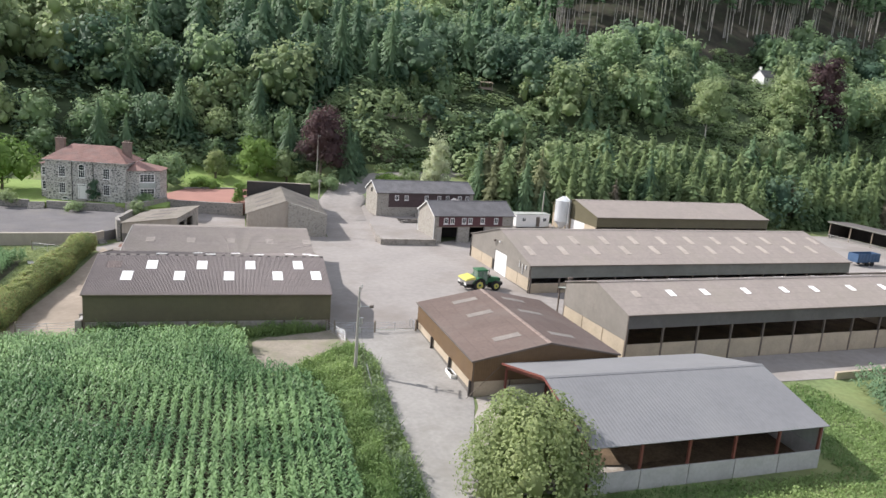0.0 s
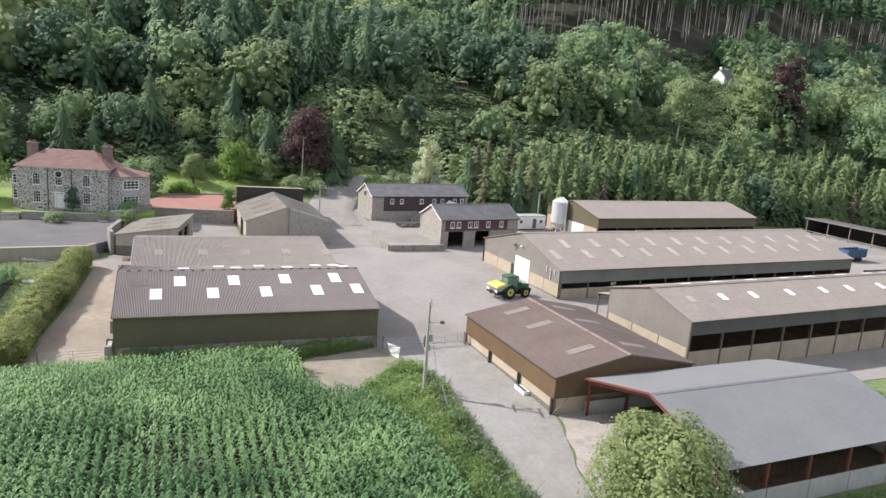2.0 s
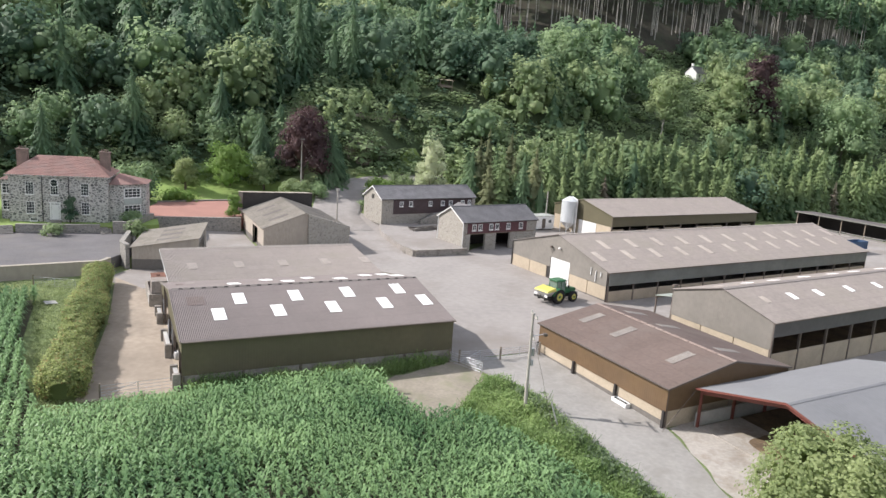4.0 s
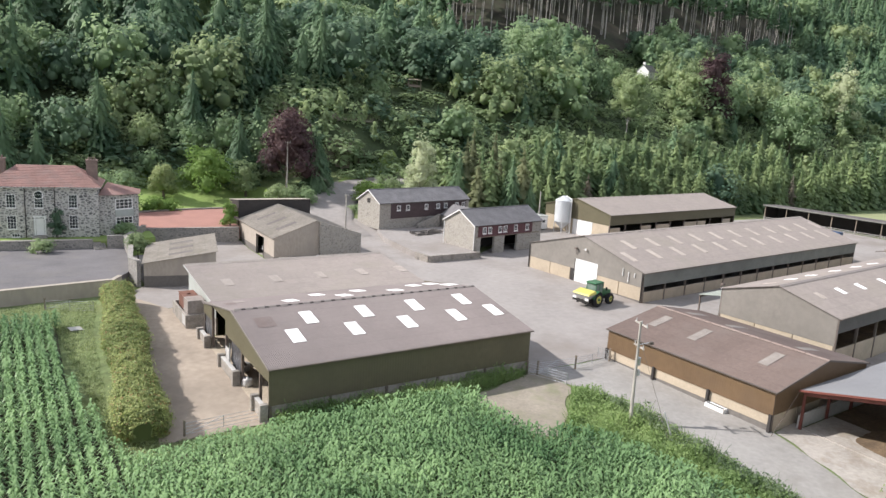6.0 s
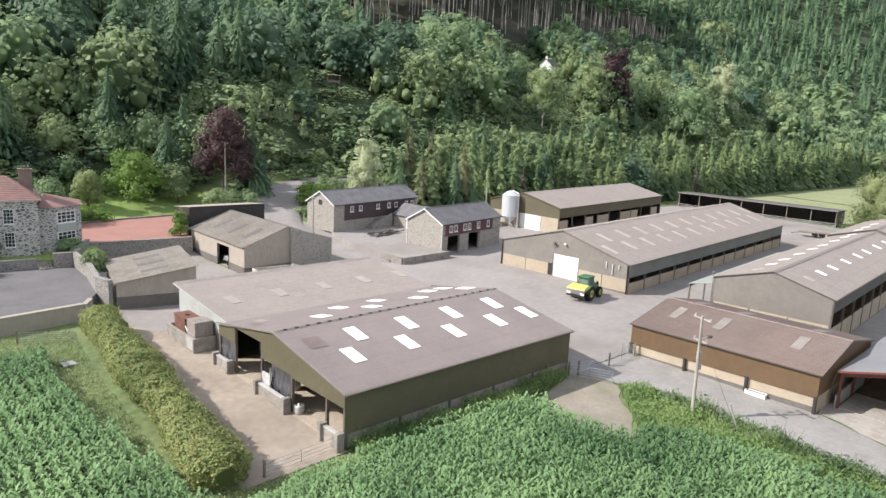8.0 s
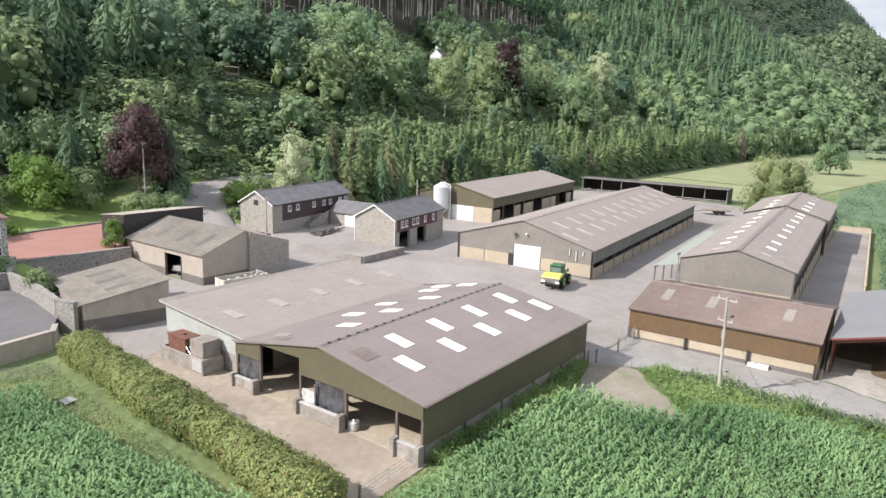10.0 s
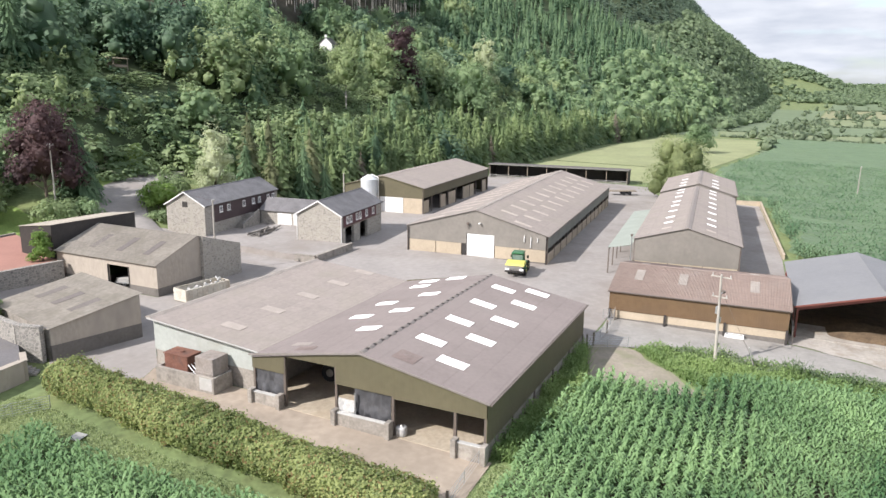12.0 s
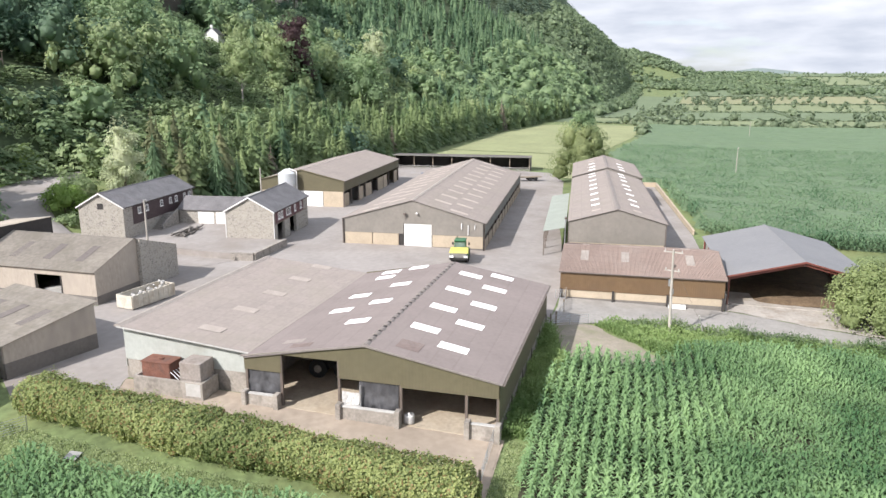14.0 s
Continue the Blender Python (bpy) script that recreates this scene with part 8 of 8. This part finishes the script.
tree(26.0, 153.5, 1.6, 4.5, LEAF_SCRUB, "low weedy bank beside the barn", 600, 0.26, 0.0, 7, name="shrub", trunk=0.05)
tree(181.0, 192.0, 30.0, 14.0, LEAF_PURPLE, "tall copper beech high on the slope", 4600, 0.6, 0.02, 14)
tree(171.5, 196.0, 20.0, 15.0, LEAF_LIGHT, "bright green tree beside the hill cottage", 2600, 0.7, 0.1, 13)
tree(134.0, 186.0, 22.0, 13.5, LEAF_LIGHT, "pale birch clump on the slope", 3200, 0.6, 0.22, 13, bark=PALEBARK)
tree(111.5, 210.0, 22.0, 19.5, LEAF_MID, "large spreading oak on the slope", 5200, 0.7, 0.03, 19)
tree(206.0, 175.5, 25.0, 23.0, LEAF_MID, "broad flat-topped tree on the slope", 4200, 0.8, 0.12, 16)
tree(271.0, 195.0, 30.0, 13.0, LEAF_PALE, "tall pale poplar above the belt", 2600, 0.85, 0.08, 14)
for x, y, h, w in ((22.2, 167.0, 13.5, 8.5), (24.6, 171.5, 10.5, 7.5), (9.0, 177.0, 15.0, 9.5), (2.0, 188.0, 17.0, 10.0), (-17.0, 187.0, 16.0, 10.0), (-27.0, 165.0, 9.0, 5.5), (-34.0, 178.0, 14.0, 8.0), (39.0, 206.0, 23.0, 11.0),
                   (25.0, 209.0, 26.0, 12.0), (18.0, 206.0, 22.0, 10.0), (10.0, 200.0, 20.0, 9.5), (52.0, 156.5, 12.0, 6.5), (61.0, 149.0, 14.0, 7.0), (64.5, 146.5, 9.0, 5.5)):
    pine(x, y, h, w, "dark green spruce standing apart from the wood")
laid("lawn", [(-14, 159.6), (-5, 161.3), (6.4, 162.0), (12.5, 163.5), (13.0, 172), (5, 181), (-9, 182), (-19, 174)], 0.06, LAWN, "mown lawn sloping up to the wood", "lawn", 2.0, wobble=0.4)
laid("road_verge", [(29.5, 171.5), (35, 174.6), (43, 177.2), (52, 181.5), (50, 185), (41, 181), (33, 178)], 0.1, LAWN, "mown grass bank above the road", "verge", 1.0, wobble=0.6)
laid("earth_scar", [(30.5, 182.0), (34, 180.6), (40, 181.5), (43, 183), (41, 186), (36, 187), (32, 185)], 0.3, EARTH, "bare earth scar on the steep bank", "bank", 1.0, wobble=2.5)
laid("bank_path", [(33.5, 193.0), (38, 192.0), (45, 192.2), (52, 195), (51, 197.5), (44, 195.8), (38, 196)], 0.3, DIRT, "pale trodden terrace across the bank", "bank", 1.0, wobble=1.5)


# ---- hedge beside the tan yard ----


def hedge():
    """A clipped hedge: dense small leaves over uneven sides, young shoots breaking the outline."""
    o = thing("clipped_hedge", -27.5, 75.4, -0.55, 0, "long clipped field hedge, yellow-green new growth", "hedge")
    ln, ax = 35.0, np.array((0.088, 1.0))
    ax = ax / np.linalg.norm(ax)
    side = np.array((ax[1], -ax[0]))
    fall = lambda t: 0.023 * t * ax[1]
    half = lambda t: 1.55 + 0.25 * np.sin(t * 0.35 + 1.0)

    def shell(n, size, reach, seed, spread):
        t = rng.uniform(-0.3, ln + 0.3, n)
        a = rng.uniform(-0.3 * math.pi, 1.3 * math.pi, n)
        lump = np.array([noise.noise(Vector((u * 0.7, v * 1.5, seed))) + 0.6 * noise.noise(Vector((u * 2.2, v * 3.0, seed + 4))) for u, v in zip(t, a)])
        end = np.clip(np.minimum(t + 0.3, ln + 0.3 - t) / 1.0, 0.2, 1) ** 0.5
        rx, rz = half(t) * (1 + 0.22 * lump) * end, 1.25 * (1 + 0.24 * lump) * end
        ca, sa = np.cos(a), np.sin(a)
        q = 1 / np.maximum(np.abs(ca) ** 3.4 + np.abs(sa) ** 3.4, 0.3) ** (1 / 3.4)
        j = rng.uniform(*reach, n)
        off = rx * ca * q * j
        p = np.stack([ax[0] * t + side[0] * off, ax[1] * t + side[1] * off, np.maximum(1.3 + rz * sa * q * j, 0.05) + fall(t)], 1)
        nr = unit(np.stack([side[0] * ca, side[1] * ca, sa + 0.2], 1) + rng.normal(size=(n, 3)) * spread)
        return cards(p, nr, size, 0.8)

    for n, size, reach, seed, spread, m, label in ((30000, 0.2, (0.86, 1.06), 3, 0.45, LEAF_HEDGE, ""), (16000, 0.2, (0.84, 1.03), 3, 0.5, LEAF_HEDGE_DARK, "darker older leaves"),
                                                   (3200, 0.2, (0.93, 1.07), 3, 0.5, LEAF_HEDGE_RED, "russet young leaves"), (3800, 0.16, (1.02, 1.24), 3, 0.8, LEAF_HEDGE, "loose new shoots")):
        v, f = shell(n, size, reach, seed, spread)
        ob = new("foliage", mesh_np("foliage", v, f, m))
        ob.parent = o
        tagged(ob, label=label)
    g = Geo()
    d = Vector((ax[0], ax[1], 0))
    s = Vector((side[0], side[1], 0))
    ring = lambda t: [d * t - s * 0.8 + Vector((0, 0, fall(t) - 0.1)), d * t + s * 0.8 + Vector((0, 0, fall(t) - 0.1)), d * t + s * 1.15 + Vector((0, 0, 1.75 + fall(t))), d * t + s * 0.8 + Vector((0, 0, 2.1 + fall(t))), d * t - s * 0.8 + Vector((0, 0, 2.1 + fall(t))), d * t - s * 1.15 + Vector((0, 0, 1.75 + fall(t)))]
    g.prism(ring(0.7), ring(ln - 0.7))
    # solid filler; its darker leaf colour stands in for shade inside the hedge
    part("inner_growth", g, LEAF_HEDGE_DARK, o, "solid core behind the leaves, inner shade put into its dark colour")


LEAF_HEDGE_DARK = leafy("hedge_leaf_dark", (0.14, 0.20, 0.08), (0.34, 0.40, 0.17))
LEAF_HEDGE_RED = leafy("hedge_leaf_russet", (0.24, 0.17, 0.08), (0.46, 0.34, 0.17))
hedge()

# ---- maize ----


def maize_plant(h, leaves):
    """A maize plant: arching strap leaves in pairs up a stalk, closest together at the top."""
    v, f = [], []
    for i in range(leaves):
        t = i / (leaves - 1)
        a = (0 if i % 2 else math.pi) + rng.uniform(-0.7, 0.7)
        d, s = np.array((math.cos(a), math.sin(a), 0)), np.array((-math.sin(a), math.cos(a), 0))
        z = h * (0.3 + 0.62 * t)
        ln = rng.uniform(0.5, 0.8) * (1.0 - 0.3 * t)
        w = 0.082
        p0 = np.array((0, 0, z))
        p1 = p0 + d * ln * 0.5 + np.array((0, 0, ln * (0.36 + 0.2 * t)))
        p2 = p0 + d * ln * 1.0 + np.array((0, 0, ln * rng.uniform(-0.35, 0.3)))
        k = len(v)
        v += [p0 - s * w * 0.5, p0 + s * w * 0.5, p1 + s * w, p1 - s * w, p2 + s * w * 0.15, p2 - s * w * 0.15]
        f += [(k, k + 1, k + 2, k + 3), (k + 3, k + 2, k + 4, k + 5)]
    k = len(v)
    v += [np.array((-0.02, 0, 0)), np.array((0.02, 0, 0)), np.array((0.015, 0, h)), np.array((-0.015, 0, h))]
    f.append((k, k + 1, k + 2, k + 3))
    return np.array(v), np.array(f)


MAIZE_TPL = [maize_plant(1.95, 7) for _ in range(6)]
NEAR = [(-60, 99), (-60, 70), (-42, 52), (-36, 32), (5.0, 30), (5.4, 42), (5.6, 53), (4.6, 58), (3.6, 61), (1.6, 62.8), (-0.8, 63.6), (-2.2, 66.4), (-2.0, 71.0), (-3.8, 73.0), (-12, 73.6), (-29.0, 73.0), (-31.3, 88), (-31.0, 104.0), (-45, 102)]


def maize():
    pts = []
    for along_x in (True, False):
        for r in range(200):
            for i in range(600):
                u, w = -62 + i * 0.22, 25 + r * 0.86
                if along_x:
                    x, y = u, w
                else:
                    x, y = -62 + r * 0.86, 25 + i * 0.22
                if x > 6 or y > 104:
                    continue
                head = y > 60.5 + 1.5 * math.sin(x * 0.2) and x > -29.5
                if head != along_x or not inside(NEAR, x, y):
                    continue
                thin = noise.noise(Vector((x * 0.06, y * 0.06, 9)))
                if rng.random() < (0.05 if thin < 0.28 else 0.35):
                    continue
                bare = math.hypot(x + 14, (y - 57) * 0.8) < 2.5 or math.hypot(x + 26, (y - 47) * 0.8) < 2.4
                if bare and rng.random() < 0.55:
                    continue
                s = 0.9 + 0.25 * thin + rng.uniform(-0.14, 0.14)
                edge = 0.8 if x > 3.2 or (y > 71.5 and x > -29) else 1.0
                pts.append((x + rng.normal() * 0.05, y + rng.normal() * 0.05, ground(x, y), rng.uniform(0, 6.28), s * 1.1, s * edge, rng.integers(6)))
    v, f = tile(MAIZE_TPL, pts)
    stuff("maize_crop", v, f, MAIZE, "tall green maize standing in rows", "maize")
    # soil between the rows
    laid("field_soil", NEAR, 0.02, mat("field_soil", (0.06, 0.06, 0.035), 0.95, vary=0.3, scale=0.6, fine=4), "brown soil under the maize rows", "soil", 4.0)


maize()


def maize_block(name, x0, x1, y0, y1, step, ring, label, h=1.95):
    """Distant standing maize: the closed canopy with its ridged top and its edges down to the soil."""
    xs, ys = np.arange(x0, x1 + 0.1, step), np.arange(y0, y1 + 0.1, step)
    g = Geo()
    idx = {}
    for i, x in enumerate(xs):
        for j, y in enumerate(ys):
            if inside(ring, x, y):
                idx[i, j] = len(g.v)
                e = rng.uniform(-0.17, 0.13) + 0.25 * noise.noise(Vector((x * 0.05, y * 0.05, 2)))
                g.v.append((x + rng.uniform(-0.3, 0.3) * step, y + rng.uniform(-0.3, 0.3) * step, ground(x, y) + h + e))
    for (i, j), k in list(idx.items()):
        q = [(i, j), (i + 1, j), (i + 1, j + 1), (i, j + 1)]
        if all(c in idx for c in q):
            g.f.append(tuple(idx[c] for c in q))
        if any((i + a, j + b) not in idx for a in (-1, 0, 1) for b in (-1, 0, 1)):
            x, y, z = g.v[k]
            g.v[k] = (x, y, ground(x, y) - 0.05)
    return single(name, g, MAIZE_FAR, label, "maize", kind="stuff")


MAIZE_FAR = mat("maize_canopy", (0.118, 0.175, 0.093), 0.7, vary=0.14, scale=0.12, fine=2.2, bump=0.12, stain=(0.135, 0.19, 0.10), stain_amt=0.6, stain_scale=0.03)
EAST = [(59, -150), (58, 20), (57.5, 46), (62.5, 56.0), (124.5, 61.5), (126, 72), (200, 80), (330, 66), (452, 63), (458, -150)]
maize_block("maize_crop", 56, 460, -150, 82, 1.6, EAST, "wide field of green maize in the valley")
maize_block("maize_crop", -140, 6, -60, 104, 1.3, [(-140, 96), (-140, -60), (4.9, -60), (4.9, 29.7), (-36.4, 31.7), (-42.4, 52), (-60.3, 70), (-60.6, 98)], "green maize field below the flight", 1.85)


def maize_edge():
    pts = []
    for i in range(22000):
        x, y = 58 + 190 * rng.random() ** 1.6, rng.uniform(-40, 74)
        y = round((y - 0.08 * x) / 0.8) * 0.8 + 0.08 * x
        if inside(EAST, x, y) and noise.noise(Vector((x * 0.1, y * 0.1, 3))) > -0.35:
            s = rng.uniform(1.0, 1.3)
            pts.append((x, y, ground(x, y), rng.uniform(0, 6.28), s * 1.2, s, rng.integers(6)))
    v, f = tile([(a[:24], b[:8]) for a, b in ((maize_plant(2.1, 4)) for _ in range(6))], pts)
    stuff("maize_crop", v, f, leafy("maize_leaf_dull", (0.075, 0.15, 0.075), (0.20, 0.30, 0.165), rough=0.6, through=0.2), "maize plants along the near side of the valley field", "maize")


maize_edge()


def weeds(name, ring, per_m2, h, size, material, label, category="grass"):
    xs, ys = [p[0] for p in ring], [p[1] for p in ring]
    area = (max(xs) - min(xs)) * (max(ys) - min(ys))
    n = int(area * per_m2)
    x, y = rng.uniform(min(xs), max(xs), n), rng.uniform(min(ys), max(ys), n)
    keep = np.array([inside(ring, a, b) for a, b in zip(x, y)])
    x, y = x[keep], y[keep]
    clump = np.array([0.45 + 0.9 * max(0, 0.5 + noise.noise(Vector((a * 0.5, b * 0.5, 4)))) for a, b in zip(x, y)])
    z = np.array([ground(a, b) for a, b in zip(x, y)]) + h * clump * rng.uniform(0.1, 1, len(x))
    p = np.stack([x, y, z], 1)
    nr = unit(rng.normal(size=(len(x), 3)) * 0.5 + np.array((-0.3, 0.1, 0.75)))
    leaf = cards(p, nr, size * 0.95, 0.75)
    # grass blades between the leaves, each leaning its own way
    k = rng.integers(0, len(x), int(len(x) * 1.1))
    b = np.stack([x[k] + rng.normal(size=len(k)) * 0.15, y[k] + rng.normal(size=len(k)) * 0.15, z[k] * 0], 1)
    b[:, 2] = [ground(u, w) for u, w in zip(b[:, 0], b[:, 1])]
    lean = rng.normal(size=(len(k), 3)) * np.array((0.3, 0.3, 0))
    a = rng.uniform(0, math.pi, len(k))
    wide = np.stack([np.cos(a), np.sin(a), a * 0], 1) * 0.035
    up = (np.array((0, 0, 1.0)) + lean) * (h * clump[k] * rng.uniform(0.5, 1.15, len(k)))[:, None]
    v = np.stack([b - wide, b + wide, b + up + wide * 0.3 + lean * h * 0.2, b + up - wide * 0.3 + lean * h * 0.2], 1).reshape(-1, 3)
    v, f = join([leaf, (v, np.arange(len(v)).reshape(-1, 4))])
    stuff(name, v, f, material, label, category)


weeds("verge_growth", [(5.6, 30), (9.7, 30), (10.1, 40), (10.3, 55), (10.5, 61), (10.8, 65), (10.4, 68), (8.9, 70.8), (6.8, 68.8), (4.4, 66.4), (1.9, 63.9), (3.8, 61.6), (5.0, 58), (6.0, 53)], 60, 0.85, 0.26, WEED, "rough grass and nettles on the lane verge")
weeds("wall_weeds", [(-18, 73.5), (-6, 72.6), (-3.5, 72.0), (-1.5, 73.2), (2.5, 73.9), (6.8, 75.0), (7.0, 75.45), (-18, 75.4)], 60, 1.25, 0.26, WEED, "weeds growing along the shed wall")
weeds("field_margin", [(-31.2, 104), (-30.2, 88), (-29.0, 73.4), (-18.5, 73.4), (-18.5, 74.9), (-25.5, 75.0), (-29.4, 77), (-28.0, 100), (-26.4, 112), (-36, 112), (-36, 104)], 40, 0.26, 0.16, leafy("margin_grass", (0.25, 0.31, 0.15), (0.44, 0.5, 0.26)), "short grass margin between hedge and maize")
weeds("barn_grass", [(23, 33), (50, 36), (58, 40), (57, 56), (46.5, 56.5), (46, 40), (23.5, 40)], 30, 0.4, 0.25, WEED, "rough green grass round the open barn")
weeds("lane_grass", [(13.8, 30), (23, 33), (22.6, 40), (14.3, 40)], 40, 0.4, 0.22, WEED, "rough grass under the lane tree")

# taller docks and seeding stalks along the verge
DOCK = leafy("dock_leaf", (0.10, 0.155, 0.085), (0.27, 0.34, 0.19))
weeds("verge_docks", [(8.0, 30), (9.6, 30), (10.0, 55), (10.5, 65), (10.0, 68.2), (9.2, 67), (8.4, 58)], 26, 1.25, 0.34, DOCK, "tall grey-green docks and seed heads on the verge")


def muck_heap():
    """A low trodden mound of straw and muck inside the open barn."""
    g, n, m = Geo(), 26, 12
    for i in range(n + 1):
        for k in range(m + 1):
            u, w = i / n, k / m
            x, y = 23.2 + 11 * u, 43.5 + 10 * w
            z = -1.05 + 0.9 * math.sin(math.pi * u) ** 0.7 * math.sin(math.pi * w) ** 0.7 * (0.75 + 0.5 * noise.noise(Vector((x * 0.7, y * 0.7, 2))))
            g.v.append((x + 0.3 * noise.noise(Vector((x, y, 5))), y + 0.3 * noise.noise(Vector((x, y, 8))), z))
    for i in range(n):
        for k in range(m):
            a = i * (m + 1) + k
            g.f.append((a, a + m + 1, a + m + 2, a + 1))
    single("trodden_muck", g, MUCK, "trodden brown mound of straw and muck in the barn", "muck", kind="stuff", smooth=True)


muck_heap()
